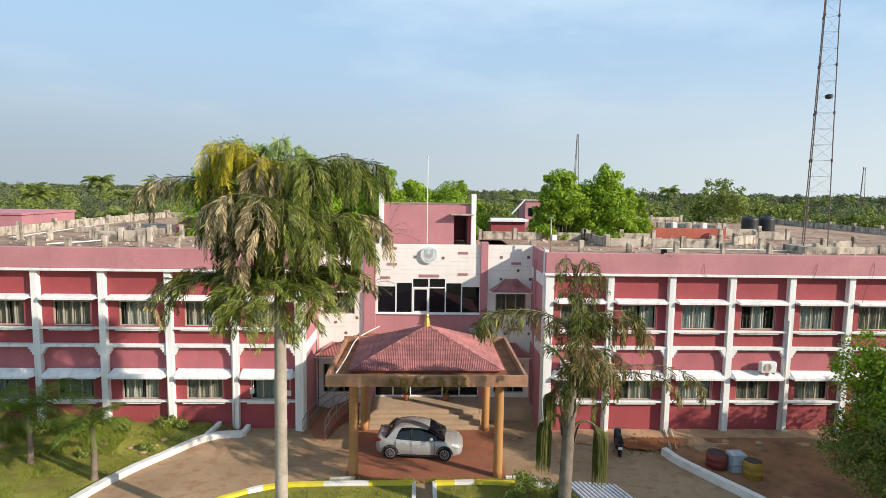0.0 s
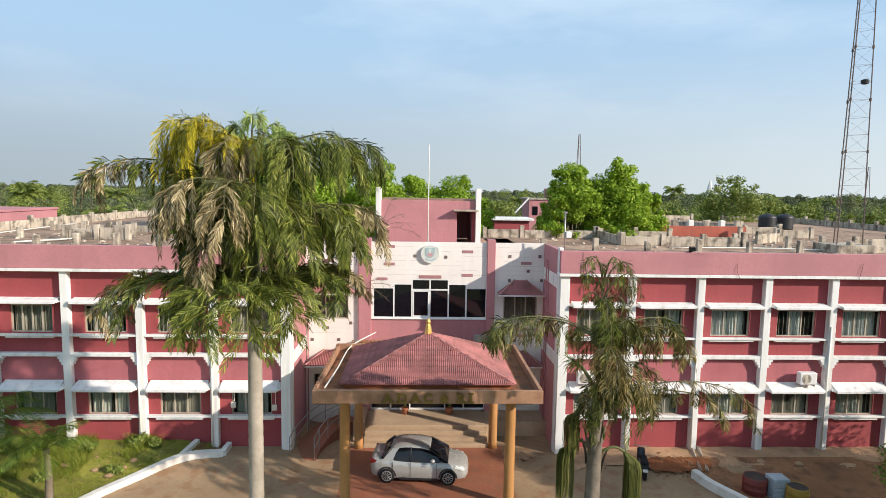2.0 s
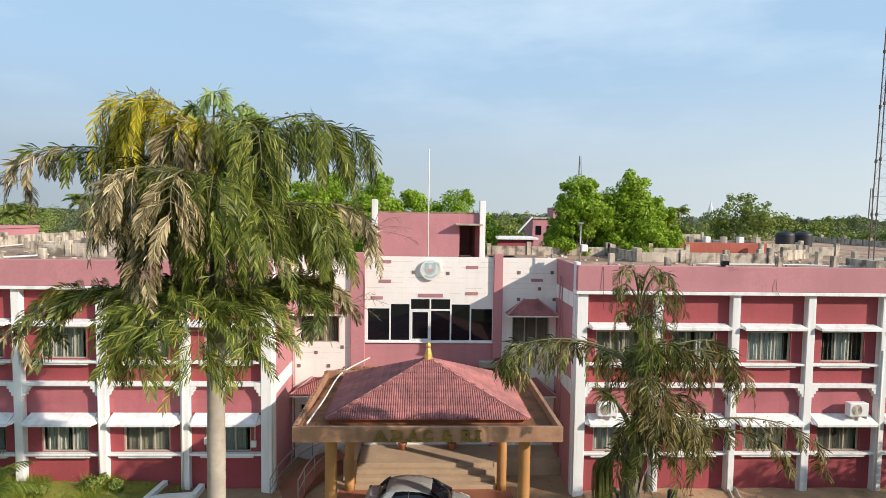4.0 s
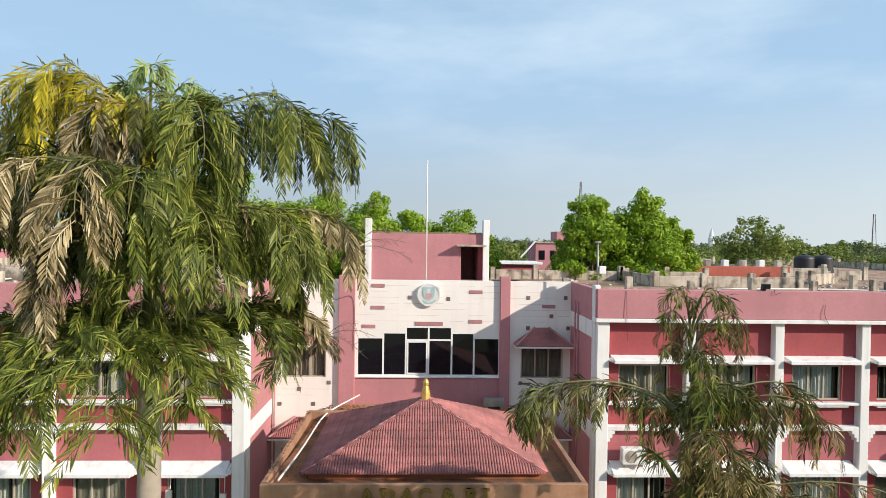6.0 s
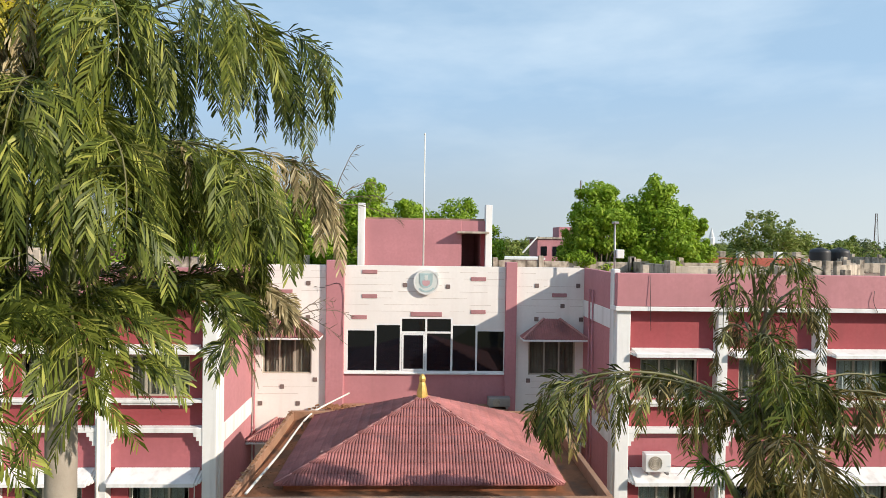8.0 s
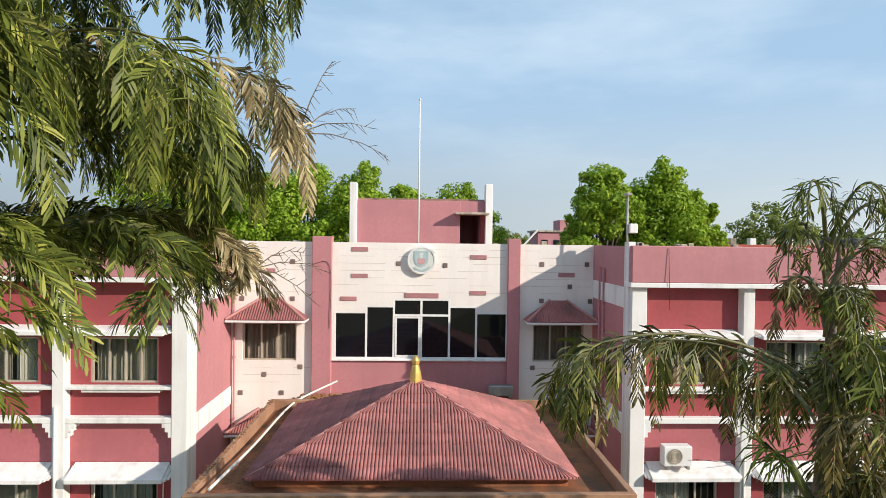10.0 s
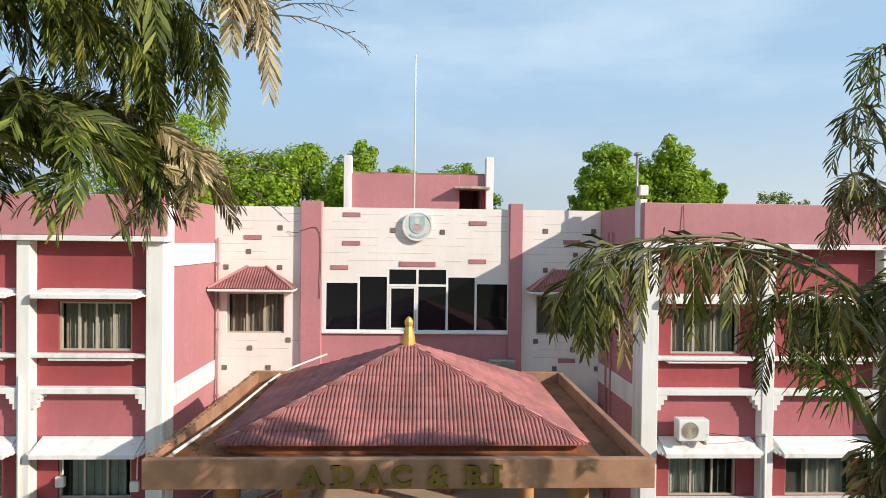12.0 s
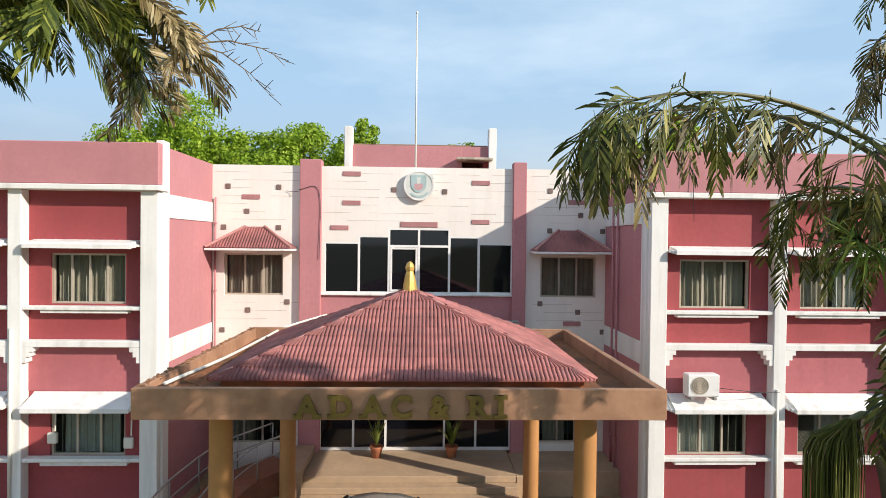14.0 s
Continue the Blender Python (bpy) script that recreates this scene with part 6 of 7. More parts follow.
def disc(name, r0, r1, y0, y1, mat, cx=0.66, cz=8.73, a0=0.0, a1=math.tau, seg=40):
    bm = bmesh.new()
    full = a1 - a0 > 6.2
    n = seg if full else seg + 1
    rings = []
    for k in range(n):
        a = a0 + (a1 - a0) * k / seg
        c, s = math.cos(a), math.sin(a)
        rings.append([bm.verts.new((cx + r * c, y, cz + r * s)) for r, y in ((r0, y1), (r1, y1), (r1, y0), (r0, y0))])
    for k in range(n if full else n - 1):
        p, q = rings[k], rings[(k + 1) % n]
        for j in range(4):
            bm.faces.new((p[j], p[(j + 1) % 4], q[(j + 1) % 4], q[j]))
    if not full:
        bm.faces.new(rings[0]), bm.faces.new(rings[-1][::-1])
    bmesh.ops.recalc_face_normals(bm, faces=bm.faces[:])
    return part(name, bm, mat, emblem)


M_TEAL = paint("teal_enamel", (0.38, 0.50, 0.50), 0.5, 0.15, 5, 20, 0.1)
M_REDE = paint("red_enamel", (0.55, 0.33, 0.34), 0.5, 0.15, 5, 20, 0.1)
M_PALE = paint("grey_white_enamel", (0.62, 0.64, 0.60), 0.5, 0.1, 5, 20, 0.1)
def shield(name, cx, top, w, h, y0, y1, mat):
    """A plate with a flat head and a rounded foot."""
    prof = [(cx - w, top), (cx + w, top)] + [(cx + w * math.cos(k * math.pi / 12), top - h * 0.5 - h * 0.5 * math.sin(k * math.pi / 12)) for k in range(13)]
    return part(name, prism(bmesh.new(), prof, "y", y0, y1), mat, emblem)


disc("rim", 0.40, 0.455, YC - 0.15, YC - 0.005, M_WHITE)
disc("field", 0.02, 0.398, YC - 0.14, YC - 0.012, M_PALE)
shield("shield", 0.65, 9.03, 0.23, 0.52, YC - 0.156, YC - 0.142, M_TEAL)
shield("crest", 0.65, 8.96, 0.06, 0.2, YC - 0.162, YC - 0.157, M_PALE)
shield("heart", 0.65, 8.78, 0.13, 0.2, YC - 0.162, YC - 0.157, M_REDE)
disc("ribbon", 0.31, 0.37, YC - 0.152, YC - 0.142, M_TEAL, a0=3.9, a1=5.6)
disc("scroll", 0.41, 0.50, YC - 0.158, YC - 0.02, M_PALE, a0=0.45, a1=0.8, seg=6)


def ac_unit(x, y, z, label, h=0.58, casing=M_FRAMEW):
    """An outdoor air-conditioner: casing, grille ring, fan and feet."""
    ac = thing("air_conditioner", x, y, z, label, "air conditioner", "air conditioners")
    part("casing", bx(x - 0.39, x + 0.39, y - 0.15, y + 0.15, z + 0.04, z + h, w=0.02), casing, ac)
    bm = bmesh.new()
    g = h / 0.58
    for r in (0.21 * g, 0.165 * g, 0.12 * g, 0.075 * g):
        pts = [Vector((x - 0.1 + r * math.cos(k * math.tau / 24), y - 0.158, z + 0.31 * g + r * math.sin(k * math.tau / 24))) for k in range(25)]
        tube(bm, pts, 0.008, 4)
    part("grille", bm, M_FRAME, ac)
    bm = bmesh.new()
    n = 28
    ctr = bm.verts.new((x - 0.1, y - 0.152, z + 0.31 * g))
    ring = [bm.verts.new((x - 0.1 + 0.2 * g * math.cos(k * math.tau / n), y - 0.152, z + 0.31 * g + 0.2 * g * math.sin(k * math.tau / n))) for k in range(n)]
    for k in range(n):
        bm.faces.new((ctr, ring[k], ring[(k + 1) % n]))
    part("fan_opening", bm, M_CONC, ac)
    for dx in (-0.28, 0.28):
        part("foot", bx(x + dx - 0.04, x + dx + 0.04, y - 0.16, y + 0.16, z - 0.04, z + 0.04, w=0.005), M_STEEL, ac)


ac_unit(7.62, 26.63, 3.33, "white boxy air conditioner outdoor unit on a sunshade")
ac_unit(17.76, 26.63, 3.33, "white boxy air conditioner outdoor unit on a sunshade")
ac_unit(3.25, 29.75, 4.39, "dusty air conditioner outdoor unit on the entrance ledge", 0.36, M_STEEL)

# pole with lamp and camera at the terrace corner
lamp = thing("roof_lamp_post", 7.1, 29.2, 8.55, "thin grey roof pole with a small lamp and a white box", "lamp post")
bm = bmesh.new()
tube(bm, ((7.1, 29.2, 8.54), (7.08, 29.2, 10.85)), 0.035, 8)
part("pole", bm, M_STEEL, lamp, smooth=True)
part("lamp_head", bx(6.98, 7.14, 28.95, 29.25, 10.85, 10.93), M_STEEL, lamp)
part("box", bx(7.12, 7.38, 29.06, 29.32, 9.68, 9.98, w=0.02), M_FRAMEW, lamp)

# pipes and cables on the walls
pipe = thing("roof_pipe", -2.9, 26, 4.6, "long white plastic pipe lying along the canopy gutter", "pipe")
bm = bmesh.new()
tube(bm, arc([(-3.18, 21.75, 4.81), (-3.1, 24.4, 4.70), (-3.04, 27.2, 4.66), (-2.74, 28.1, 4.78), (-1.95, 29.5, 4.92)], 6), 0.03, 8)
part("pipe_run", bm, M_PIPE, pipe, smooth=True)
bm = bmesh.new()
tube(bm, ((-3.05, 27.0, 4.5), (-3.05, 27.0, 4.67)), 0.03, 6)
part("support", bm, M_STEEL, pipe)
for x, y0, z0, z1, nm in ((SXL + 0.12, YC - 0.08, 0.1, 8.3, "drain pipe"), (SXR - 0.06, 29.4, 0.3, 8.6, "drain pipe"), (SXR - 0.06, 29.0, 0.3, 8.6, "drain pipe")):
    dp = thing("drain_pipe", x, y0, z0, "thin painted drain pipe down the side wall", "pipe", "drain pipes")
    bm = bmesh.new()
    tube(bm, ((x, y0, z0 - 0.3), (x, y0, z1)), 0.03, 8)
    part("pipe_run", bm, M_PINK, dp, smooth=True)
    for z in (1.5, 3.5, 5.5, 7.5):
        part("bracket", bx(x - 0.04, x + 0.04, y0 - 0.04, y0 + 0.04, z, z + 0.05, w=0), M_PINK, dp)
for pts in ([(-8.9, YF - 0.03, 0.3), (-8.86, YF - 0.03, 4.9)], [(9.55, YF - 0.03, 0.2), (9.55, YF - 0.03, 3.5)], [(12.6, YF - 0.03, 0.2), (12.62, YF - 0.03, 4.6)], [(18.72, YF - 0.03, 0.2), (18.75, YF - 0.03, 6.0)], [(-12.0, YF - 0.03, 0.3), (-12.03, YF - 0.03, 4.7)]):
    dp = thing("drain_pipe", *pts[0], "thin white drain pipe down a column", "pipe", "drain pipes")
    bm = bmesh.new()
    tube(bm, pts, 0.04, 8)
    part("pipe_run", bm, M_PIPE, dp, smooth=True)
CABLES = [[(7.3, YF - 0.12, 9.25), (7.32, YF - 0.2, 7.6)], [(8.0, YF - 0.28, 3.6), (8.9, YF - 0.25, 3.5), (9.6, YF - 0.05, 3.45)], [(12.4, YF - 0.13, 9.33), (12.42, YF - 0.17, 9.2), (12.6, YF - 0.18, 9.25)],
          [(14.2, YF - 0.13, 8.85), (14.16, YF - 0.17, 8.5), (14.3, YF - 0.16, 8.2)], [(19.9, YF - 0.13, 8.9), (19.8, YF - 0.17, 8.5), (19.7, YF - 0.16, 8.1)], [(22.8, YF - 0.13, 9.0), (22.7, YF - 0.2, 8.3), (22.4, YF - 0.16, 7.5), (22.3, YF - 0.05, 6.2)],
          [(-2.9, YC - 0.18, 8.55), (-2.3, YC - 0.18, 8.5), (-2.28, YC - 0.19, 6.5)], [(-3.3, YC - 0.03, 8.52), (-3.1, YC - 0.07, 8.49), (-2.9, YC - 0.18, 8.5)]]
for c in CABLES:
    cb = thing("cable", *c[0], "thin dark cable hanging on the wall", "cable", "wall cables")
    bm = bmesh.new()
    tube(bm, arc(c, 5), 0.008, 5)
    part("cable_run", bm, M_BLACK, cb, smooth=True)
for x, z in ((-8.05, 2.1), (-6.25, 1.98)):
    mb = thing("meter_box", x, YW - 0.08, z, "small white meter box fixed to the wall", "meter box", "meter boxes")
    part("case", bx(x - 0.11, x + 0.11, YW - 0.10, YW - 0.002, z, z + 0.26, w=0.015), M_PIPE, mb)
    bm = bmesh.new()
    tube(bm, ((x + 0.05, YW - 0.04, z + 0.3), (x + 0.06, YW - 0.04, z + 0.85)), 0.018, 6)
    part("conduit", bm, M_PIPE, mb)

# a small floodlight on the edge of the parapet
fl = thing("floodlight", 12.1, YF, PAR, "small black floodlight on the parapet", "floodlight")
part("bracket", bx(12.04, 12.16, YF - 0.06, YF + 0.1, PAR - 0.004, PAR + 0.1, w=0.01), M_BLACK, fl)
part("lamp_head", bx(11.98, 12.24, YF - 0.2, YF - 0.02, PAR + 0.06, PAR + 0.24, w=0.02), M_BLACK, fl)
part("lens", bx(12.0, 12.22, YF - 0.208, YF - 0.202, PAR + 0.08, PAR + 0.22, w=0.004), M_BLACKG, fl)

# potted plants on the landing
for x in (-0.5, 1.7):
    pot = thing("potted_plant", x, 29.75, 0.72, "bushy green plant in a terracotta pot", "potted plant", "potted plants")
    bm = bmesh.new()
    lathe(bm, x, 29.75, [(0.12, 0.72), (0.17, 0.95), (0.2, 1.0), (0.2, 1.06), (0.16, 1.05), (0.14, 1.0)], 18)
    part("pot", bm, paint("terracotta", (0.36, 0.13, 0.06), 0.8, 0.2, 4, 18, 0.2) if x < 0 else bpy.data.materials["terracotta"], pot, smooth=True)
    V, F = [], []
    for k in range(46):
        a = rt.random() * math.tau
        e = rt.uniform(1.0, 1.52)
        d = Vector((math.cos(a) * math.cos(e), math.sin(a) * math.cos(e), math.sin(e)))
        p = Vector((x, 29.75, 1.03))
        l = rt.uniform(0.45, 1.0)
        s = Vector((-math.sin(a), math.cos(a), 0))
        ribbon(V, F, (p, p + d * l * 0.6, p + d * l + DOWN * 0.15), (0.008, 0.028, 0.004), s)
    tagged(rawpart("foliage", V, F, L_TREE_D, pot), kind="stuff")


# ---- the car ----
def loft(rings):
    bm = bmesh.new()
    vs = [[bm.verts.new(p) for p in r] for r in rings]
    n = len(vs[0])
    for a, b in zip(vs, vs[1:]):
        for k in range(n - 1):
            bm.faces.new((a[k], b[k], b[k + 1], a[k + 1]))
    bm.faces.new(vs[0]), bm.faces.new(vs[-1][::-1])
    bmesh.ops.recalc_face_normals(bm, faces=bm.faces[:])
    return bm


M_CAR = paint("silver_car_paint", (0.42, 0.42, 0.40), 0.25, 0.03, 0.7, 2, 0.0, metal=0.3)
M_TYRE = paint("tyre_rubber", (0.02, 0.02, 0.02), 0.85, 0.2, 5, 30, 0.2)
M_LAMPC = paint("clear_lamp_lens", (0.75, 0.75, 0.72), 0.12, 0.05, 5, 20, 0.02)
M_LAMPR = paint("red_lamp_lens", (0.13, 0.012, 0.012), 0.15, 0.05, 5, 20, 0.02)
CARX, CARY = 0.22, 24.9
car = thing("parked_car", CARX, CARY, 0, "silver compact saloon car parked under the porch", "car")
# stations along the length: x, sill height, shoulder height, half width
ST_ = [(-1.93, 0.42, 0.80, 0.60), (-1.88, 0.30, 0.95, 0.72), (-1.72, 0.24, 1.01, 0.80), (-1.35, 0.2, 1.0, 0.84), (-0.7, 0.18, 0.95, 0.855), (0.0, 0.18, 0.92, 0.86),
       (0.6, 0.18, 0.92, 0.855), (0.95, 0.18, 0.93, 0.845), (1.3, 0.19, 0.88, 0.83), (1.7, 0.22, 0.80, 0.79), (1.93, 0.26, 0.70, 0.70), (2.04, 0.36, 0.58, 0.56)]
rings = []
for x, lo, hi, w in ST_:
    prof = [(-w * 0.9, lo), (-w * 0.985, lo + 0.1), (-w, lo + (hi - lo) * 0.5), (-w * 0.985, lo + (hi - lo) * 0.72), (-w * 0.93, hi - 0.05), (-w * 0.84, hi), (-w * 0.4, hi + 0.045), (0, hi + 0.055)]
    prof += [(-y, z) for y, z in prof[-2::-1]]
    rings.append([(CARX + x, CARY + y, z) for y, z in prof])
part("body", loft(rings), M_CAR, car, "silver painted body", smooth=True)
GH = [(-1.48, 0.99, 1.03, 0.66, 0.60), (-1.24, 0.98, 1.24, 0.74, 0.58), (-0.95, 0.97, 1.42, 0.775, 0.585), (-0.5, 0.95, 1.50, 0.79, 0.60), (0.1, 0.94, 1.49, 0.79, 0.60), (0.42, 0.94, 1.42, 0.785, 0.585), (0.8, 0.94, 1.22, 0.775, 0.60), (1.24, 0.93, 0.965, 0.72, 0.60)]
rings = []
for x, lo, hi, wb, wt in GH:
    prof = [(-wb, lo - 0.05), (-wb * 0.6 - wt * 0.4, lo + (hi - lo) * 0.5), (-wt, hi - 0.03), (-wt * 0.6, hi), (0, hi + 0.012)]
    prof += [(-y, z) for y, z in prof[-2::-1]]
    rings.append([(CARX + x, CARY + y, z) for y, z in prof])
part("glasshouse", loft(rings), M_BLACKG, car, "dark tinted car windows", smooth=True)
rings = []
for x, hi, wt in ((-1.12, 1.335, 0.585), (-0.9, 1.45, 0.60), (-0.5, 1.512, 0.612), (0.1, 1.502, 0.612), (0.44, 1.425, 0.60), (0.5, 1.395, 0.595)):
    prof = [(-wt - 0.012, hi - 0.075), (-wt - 0.005, hi - 0.03), (-wt * 0.6, hi + 0.008), (0, hi + 0.022)]
    prof += [(-y, z) for y, z in prof[-2::-1]]
    rings.append([(CARX + x, CARY + y, z) for y, z in prof])
part("roof", loft(rings), M_CAR, car, smooth=True)
for sg in (-1, 1):
    for pts, r in ((((0.46, 0.585, 1.40), (0.82, 0.69, 1.18), (1.2, 0.755, 0.95)), 0.032), (((-1.08, 0.58, 1.36), (-1.28, 0.66, 1.18), (-1.46, 0.74, 0.99)), 0.06), (((-0.28, 0.61, 1.45), (-0.30, 0.80, 0.94)), 0.03)):
        bm = bmesh.new()
        tube(bm, [(CARX + x, CARY + sg * y, z) for x, y, z in pts], r, 8)
        part("pillar", bm, M_BLACK, car, smooth=True)
    bm = bmesh.new()
    lathe(bm, CARX + 0.62, CARY + sg * 0.93, [(0.02, 0.96), (0.09, 1.0), (0.1, 1.06), (0.06, 1.1), (0.01, 1.11)], 12)
    part("mirror", bm, M_CAR, car, smooth=True)
    for x in (-0.62, 0.3):
        part("door_handle", bx(CARX + x - 0.09, CARX + x + 0.09, CARY + sg * 0.855 - 0.02, CARY + sg * 0.855 + 0.02, 0.76, 0.79), M_CAR, car)
    for x in (-0.28, 0.78, -1.0):
        part("door_seam", bx(CARX + x - 0.006, CARX + x + 0.006, *sorted((CARY + sg * 0.84, CARY + sg * 0.864)), 0.3, 0.92, w=0), M_BLACK, car)
    part("sill_trim", bx(CARX - 0.75, CARX + 0.85, *sorted((CARY + sg * 0.80, CARY + sg * 0.845)), 0.17, 0.26, w=0.01), M_BLACK, car)
    bm = bmesh.new()
    prism(bm, [(CARX + 1.42, 0.72), (CARX + 1.80, 0.60), (CARX + 1.88, 0.62), (CARX + 1.86, 0.68), (CARX + 1.55, 0.80)], "y", *sorted((CARY + sg * 0.60, CARY + sg * 0.805)))
    part("headlight", soft(bm, 0.015), M_LAMPC, car)
    bm = bmesh.new()
    prism(bm, [(CARX - 1.92, 0.78), (CARX - 1.70, 0.84), (CARX - 1.66, 0.92), (CARX - 1.9, 0.95)], "y", *sorted((CARY + sg * 0.56, CARY + sg * 0.805)))
    part("tail_light", soft(bm, 0.012), M_LAMPR, car)
    for x in (-1.24, 1.24):
        y = CARY + sg * 0.78
        bm = bmesh.new()
        prof = [(0.19, -0.09), (0.28, -0.1), (0.305, -0.07), (0.31, 0.0), (0.305, 0.07), (0.28, 0.1), (0.19, 0.09)]
        lathe(bm, 0, 0, [(r, z) for r, z in prof], 28)
        bmesh.ops.transform(bm, matrix=Matrix.Translation((CARX + x, y, 0.31)) @ Matrix.Rotation(math.pi / 2, 4, "X"), verts=bm.verts[:])
        wheel = part("wheel", bm, M_TYRE, car, "black tyre", smooth=True)
        bm = bmesh.new()
        yo = y + sg * 0.085
        for k in range(10):
            a = k * math.tau / 10
            tube(bm, ((CARX + x + 0.03 * math.cos(a), yo, 0.31 + 0.03 * math.sin(a)), (CARX + x + 0.2 * math.cos(a), yo, 0.31 + 0.2 * math.sin(a))), 0.018, 5)
        ringp = [(CARX + x + 0.2 * math.cos(k * math.tau / 28), yo, 0.31 + 0.2 * math.sin(k * math.tau / 28)) for k in range(29)]
        tube(bm, ringp, 0.02, 6)
        part("rim", bm, M_STEEL, wheel, "silver spoked rim")
        bm = bmesh.new()
        pts = [(CARX + x + 0.355 * math.cos(k * math.pi / 14), CARY + sg * 0.835, 0.31 + 0.355 * math.sin(k * math.pi / 14)) for k in range(15)]
        tube(bm, pts, 0.035, 6)
        part("wheel_arch", bm, M_BLACK, car, smooth=True)
for sg in (-1, 1):
    V, F = [], []
    for off in (0.0, -0.03):
        V += [(CARX - 1.50, CARY + sg * (0.735 + off), 0.96), (CARX - 1.0, CARY + sg * (0.80 + off), 0.95), (CARX - 0.9, CARY + sg * (0.71 + off), 1.2), (CARX - 0.74, CARY + sg * (0.635 + off), 1.44), (CARX - 1.1, CARY + sg * (0.605 + off), 1.36), (CARX - 1.3, CARY + sg * (0.675 + off), 1.17)]
    F = [(0, 1, 2, 5), (5, 2, 3, 4), (11, 8, 7, 6), (10, 9, 8, 11), (0, 5, 11, 6), (5, 4, 10, 11), (4, 3, 9, 10), (3, 2, 8, 9), (2, 1, 7, 8)]
    rawpart("rear_pillar", V, F, M_CAR, car, smooth=False)
part("grille", bx(CARX + 1.92, CARX + 2.045, CARY - 0.4, CARY + 0.4, 0.38, 0.56, w=0.02), M_BLACK, car)
part("number_plate", bx(CARX + 2.04, CARX + 2.055, CARY - 0.24, CARY + 0.24, 0.42, 0.52, w=0.004), M_FRAMEW, car, "plain white plate bar")

car.rotation_euler.z = radians(-5)

# ---- scooter, drums and odd things in the yard ----
sc = thing("parked_scooter", 9.7, 24.9, 0, "black motor scooter parked on the drive", "scooter")
for x in (9.1, 10.3):
    bm = bmesh.new()
    lathe(bm, 0, 0, [(0.1, -0.05), (0.2, -0.06), (0.23, 0.0), (0.2, 0.06), (0.1, 0.05)], 20)
    bmesh.ops.transform(bm, matrix=Matrix.Translation((x, 24.9, 0.24)) @ Matrix.Rotation(math.pi / 2, 4, "X"), verts=bm.verts[:])
    part("wheel", bm, M_TYRE, sc, smooth=True)
bm = bmesh.new()
prism(bm, [(8.95, 0.5), (9.1, 0.72), (9.75, 0.7), (9.8, 0.35), (10.05, 0.3), (10.12, 0.95), (10.25, 0.95), (10.3, 0.5), (10.15, 0.22), (9.4, 0.22)], "y", 24.74, 25.06)
part("body", soft(bm, 0.04, 2), M_BLACK, sc, smooth=True)
part("seat", bx(8.95, 9.75, 24.76, 25.04, 0.72, 0.82, w=0.03), M_TYRE, sc)
bm = bmesh.new()
tube(bm, ((10.15, 24.55, 1.05), (10.2, 24.9, 1.0), (10.15, 25.25, 1.05)), 0.02, 6)
part("handlebar", bm, M_STEEL, sc, smooth=True)
part("number_plate", bx(8.93, 8.945, 24.8, 25.0, 0.42, 0.55, w=0.002), M_FRAMEW, sc, "plain white plate bar")
sc.rotation_euler.z = radians(78)


def drum(x, y, r, h, mat, label):
    d = thing("storage_drum", x, y, 0.03, label, "drum", "yard drums")
    bm = bmesh.new()
    lathe(bm, x, y, [(r * 0.95, 0.02), (r, 0.06), (r, h * 0.33), (r * 1.04, h * 0.36), (r, h * 0.4), (r, h * 0.66), (r * 1.04, h * 0.7), (r, h * 0.74), (r, h - 0.04), (r * 0.94, h), (r * 0.9, h - 0.05)], 22)
    part("shell", bm, mat, d, smooth=True)
    bm = bmesh.new()
    lathe(bm, x, y, [(r * 0.9, h - 0.06), (r * 0.9, h - 0.03)], 22)
    part("lid", bm, M_BLACK, d)


drum(13.6, 23.2, 0.45, 0.75, paint("faded_red_plastic", (0.19, 0.038, 0.028), 0.7, 0.2, 3, 12, 0.2), "faded red open drum on the earth")
drum(14.75, 22.3, 0.4, 0.8, paint("faded_yellow_plastic", (0.33, 0.2, 0.03), 0.7, 0.2, 3, 12, 0.2), "faded yellow open drum on the earth")
crate = thing("stacked_sheets", 14.3, 22.95, 0.03, "stack of pale blue-grey sheets tied with cord", "building material")
for k in range(5):
    part("sheet", bx(13.98 + 0.02 * (k % 2), 14.62 + 0.02 * (k % 3), 22.6, 23.2, 0.03 + k * 0.17, 0.19 + k * 0.17, w=0.01), paint("blue_grey_sheet", (0.36, 0.42, 0.46), 0.6, 0.15, 4, 15, 0.1) if k == 0 else bpy.data.materials["blue_grey_sheet"], crate)
dr = thing("drain_channel", 12.6, 26, 0.06, "narrow concrete drain channel from the wall", "drain")
for a, b in (((12.75, 26.9), (12.2, 24.8)), ((13.05, 26.9), (12.5, 24.8))):
    bm = bmesh.new()
    tube(bm, ((*a, gz(*a) + 0.1), (*b, gz(*b) + 0.08)), 0.07, 4)
    part("edge", bm, M_CONC, dr)
lean = thing("corrugated_shelter", 6.5, 19.0, 0, "small shelter with a blue and white striped sheet roof", "shelter")
n = 22
for k in range(n):
    x = 5.55 + 1.9 * k / n
    bm = bmesh.new()
    tube(bm, ((x, 18.95 - 0.15 * (x - 5.5), 1.62), (x + 0.35, 17.4 - 0.15 * (x - 5.5), 1.75)), 0.046, 6)
    part("roof_rib", bm, M_PIPE if k % 2 else paint("blue_grey_rib", (0.20, 0.25, 0.33), 0.6, 0.15, 4, 15, 0.1) if k == 0 else bpy.data.materials["blue_grey_rib"], lean)
for x, y in ((5.7, 18.7), (7.3, 18.45), (6.0, 17.5), (7.6, 17.25)):
    bm = bmesh.new()
    tube(bm, ((x, y, -0.02), (x, y, 1.62)), 0.035, 6)
    part("post", bm, M_STEEL, lean)
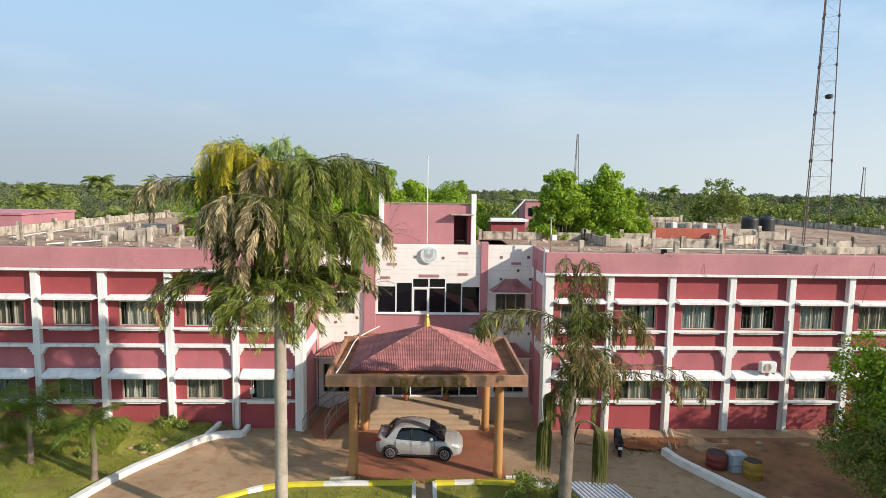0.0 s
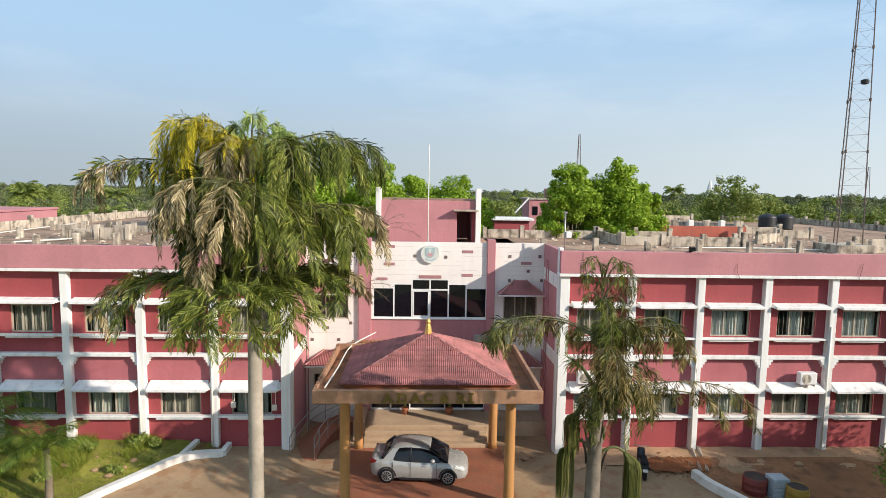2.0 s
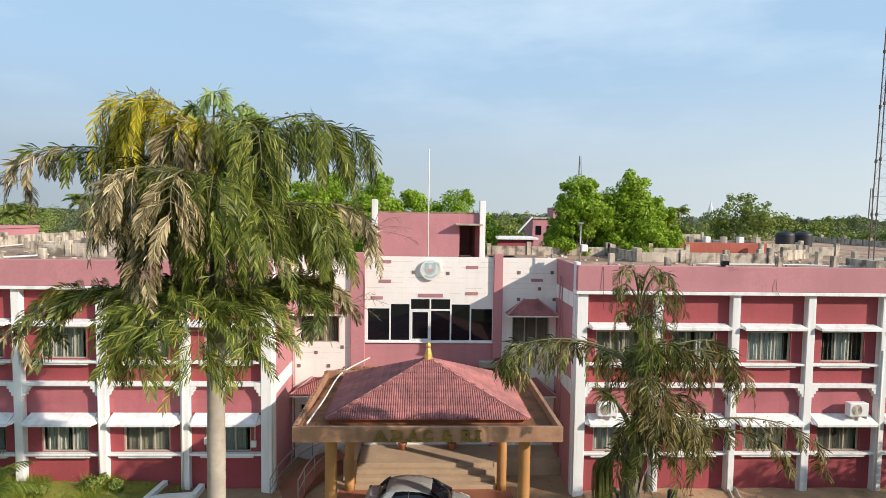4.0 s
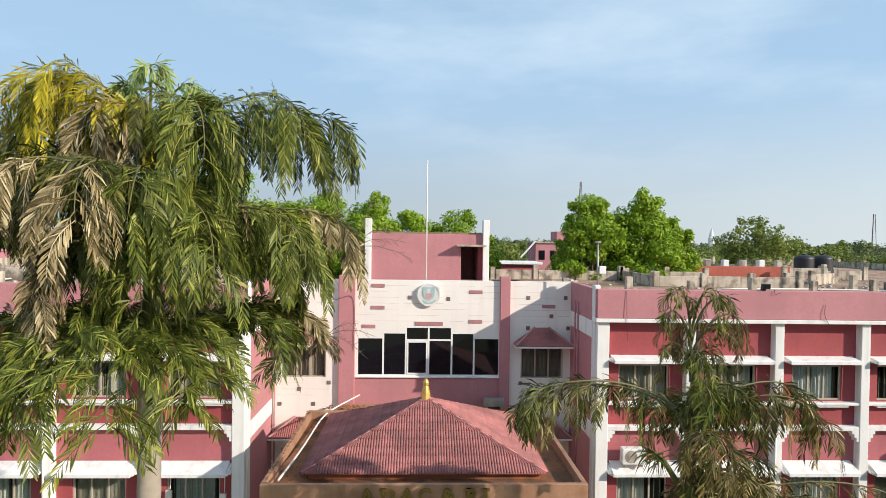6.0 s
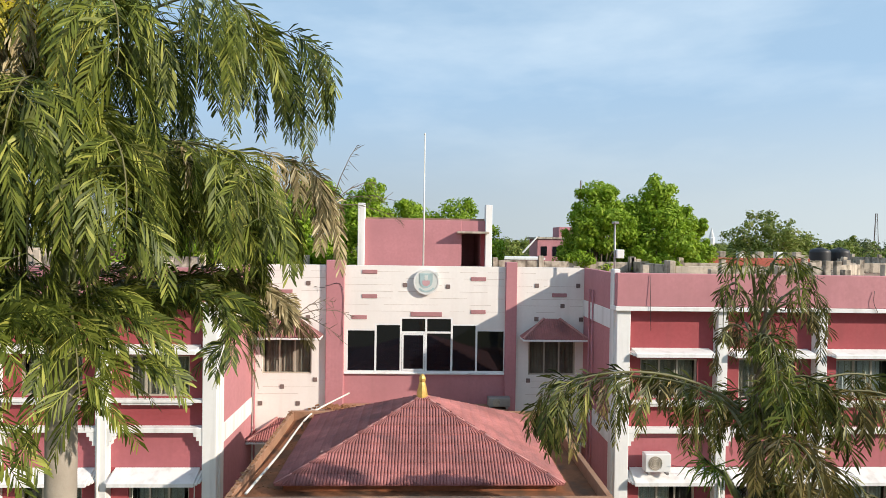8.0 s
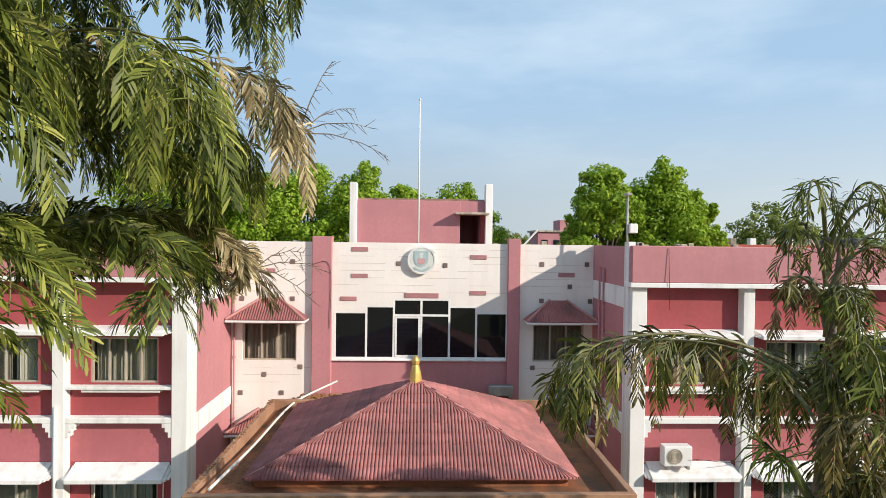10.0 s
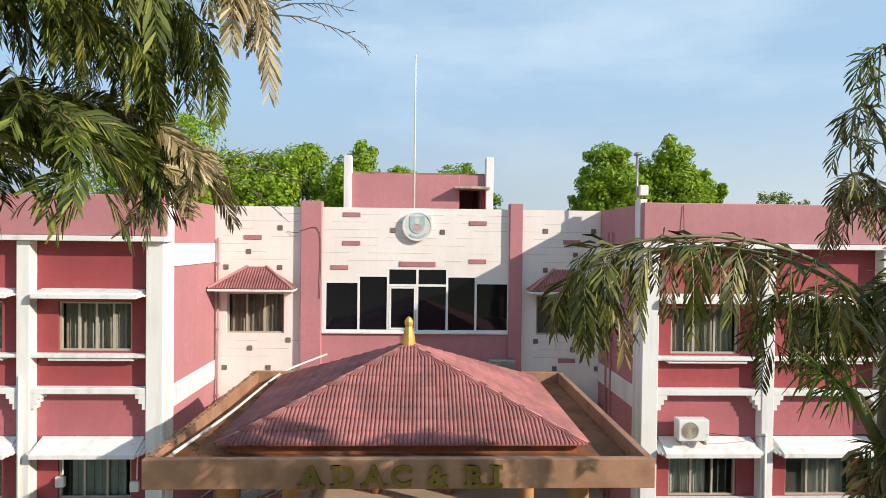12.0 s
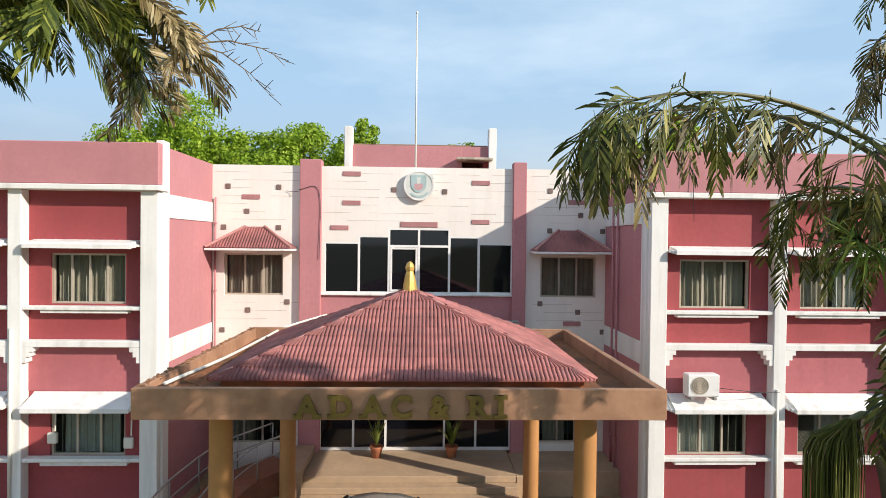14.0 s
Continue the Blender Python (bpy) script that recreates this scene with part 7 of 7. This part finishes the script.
for x, y, r in ((-12.35, 24.6, 0.13), (-13.1, 24.95, 0.12), (-11.8, 25.5, 0.14), (-12.0, 25.1, 0.1), (-18.9, 25.0, 0.28), (-14.4, 25.2, 0.16), (4.9, 26.2, 0.12), (5.3, 26.4, 0.1), (21.5, 25.9, 0.2), (16.8, 25.3, 0.15)):
    gb = gz(x, y) + 0.03
    st = thing("boulder", x, y, gb, "rough grey-brown boulder on the ground", "stone", "loose stones")
    bm = bmesh.new()
    bmesh.ops.create_icosphere(bm, subdivisions=2, radius=r)
    for v in bm.verts:
        v.co *= 1 + 0.3 * noise.noise(v.co * 4 / r * 0.3 + Vector((x, y, 0)))
        v.co = Vector((v.co.x * 1.3, v.co.y, v.co.z * 0.7)) + Vector((x, y, gb + r * 0.3))
    part("rock", bm, M_SAND, st)

# water pipes lying on the terraces
for k, line in enumerate((((-27.4, 38.9, 8.6), (-28.0, 45.0, 8.6), (-28.6, 51.5, 8.6)), ((-22.6, 35.0, 8.6), (-21.0, 37.4, 8.6), (-20.6, 41.0, 8.6)), ((15.5, 36.4, 8.6), (21.0, 36.6, 8.6), (24.4, 35.8, 8.6)))):
    wp = thing("roof_pipe", line[0][0], line[0][1], 8.55, "dull white water pipe lying on the roof terrace", "pipe", "roof pipes")
    bm = bmesh.new()
    tube(bm, arc(line, 6), 0.045, 8)
    part("tube", bm, M_PIPE, wp, smooth=True)
    for p in line:
        part("saddle", bx(p[0] - 0.08, p[0] + 0.08, p[1] - 0.08, p[1] + 0.08, 8.5, 8.6, w=0.01), M_CONC, wp)


def scatter(name, spots, material, label, category, rng):
    """Small broken stones, each a bent block, lying about."""
    V, F = [], []
    for x, y, z, r in spots:
        a, i = rng.random() * math.tau, len(V)
        ca, sa, w, d, h = math.cos(a), math.sin(a), r * rng.uniform(0.7, 1.3), r * rng.uniform(0.5, 1.1), r * rng.uniform(0.4, 0.9)
        for k, f in ((0, 1.0), (1, 0.65)):
            for u, v in ((-1, -1), (1, -1), (1, 1), (-1, 1)):
                px, py = u * w * f * rng.uniform(0.7, 1.1), v * d * f * rng.uniform(0.7, 1.1)
                V.append((x + px * ca - py * sa, y + px * sa + py * ca, z - 0.01 + k * h * rng.uniform(0.8, 1.2)))
        F += [tuple(i + j for j in f) for f in ((3, 2, 1, 0), (4, 5, 6, 7), (0, 1, 5, 4), (1, 2, 6, 5), (2, 3, 7, 6), (3, 0, 4, 7))]
    return tagged(rawpart(name, V, F, material), label, category, kind="stuff")


rs = random.Random(57)
spots, clods = [], []
for _ in range(900):
    x, y = rs.uniform(7, 24), 27.2 - 2.2 * rs.random() ** 1.4
    spots.append((x, y, gz(x, y) + 0.02, rs.uniform(0.02, 0.055)))
for _ in range(90):
    x, y = rs.uniform(-14.5, -9.9), rs.uniform(24.4, 26.8)
    if x < edge_x(LEFT_EDGE, y) - 0.4:
        spots.append((x, y, gz(x, y) + 0.04, rs.uniform(0.02, 0.055)))
scatter("gravel", spots, M_SAND, "loose pale gravel and broken stones by the wall", "gravel", rs)
spots = []
for _ in range(420):
    x, y = rs.choice(((rs.uniform(-28, -7), rs.uniform(34.4, 42.5)), (rs.uniform(8, 30), rs.uniform(34.4, 43)), (rs.uniform(19, 30), rs.uniform(44, 50))))
    spots.append((x, y, 8.5, rs.uniform(0.04, 0.16)))
for _ in range(330):
    x, y = rs.gauss(11.3, 0.75), rs.gauss(25.2, 0.35)
    clods.append((x, y, gz(x, y) + 0.05, rs.uniform(0.02, 0.08)))
for _ in range(260):
    clods.append((rs.gauss(SX0 + 0.06, 0.03), rs.uniform(SY0 + 0.05, SY1 - 0.05), ST, rs.uniform(0.012, 0.04)))
for _ in range(120):
    clods.append((rs.gauss(-2.5, 0.3), rs.gauss(29.75, 0.14), 4.35, rs.uniform(0.02, 0.08)))
for _ in range(200):
    clods.append((rs.uniform(SX0 + 0.2, EX0 + 0.1), rs.uniform(SY0 + 0.2, SY1 - 0.2), SB + 0.2, rs.uniform(0.012, 0.04)))
scatter("soil_clods", clods, M_EARTH, "crumbled dark soil and dirt heaped in small bits", "soil", rs)
scatter("rubble", spots, M_CONC, "broken concrete rubble lying on the roof terraces", "rubble", rs)
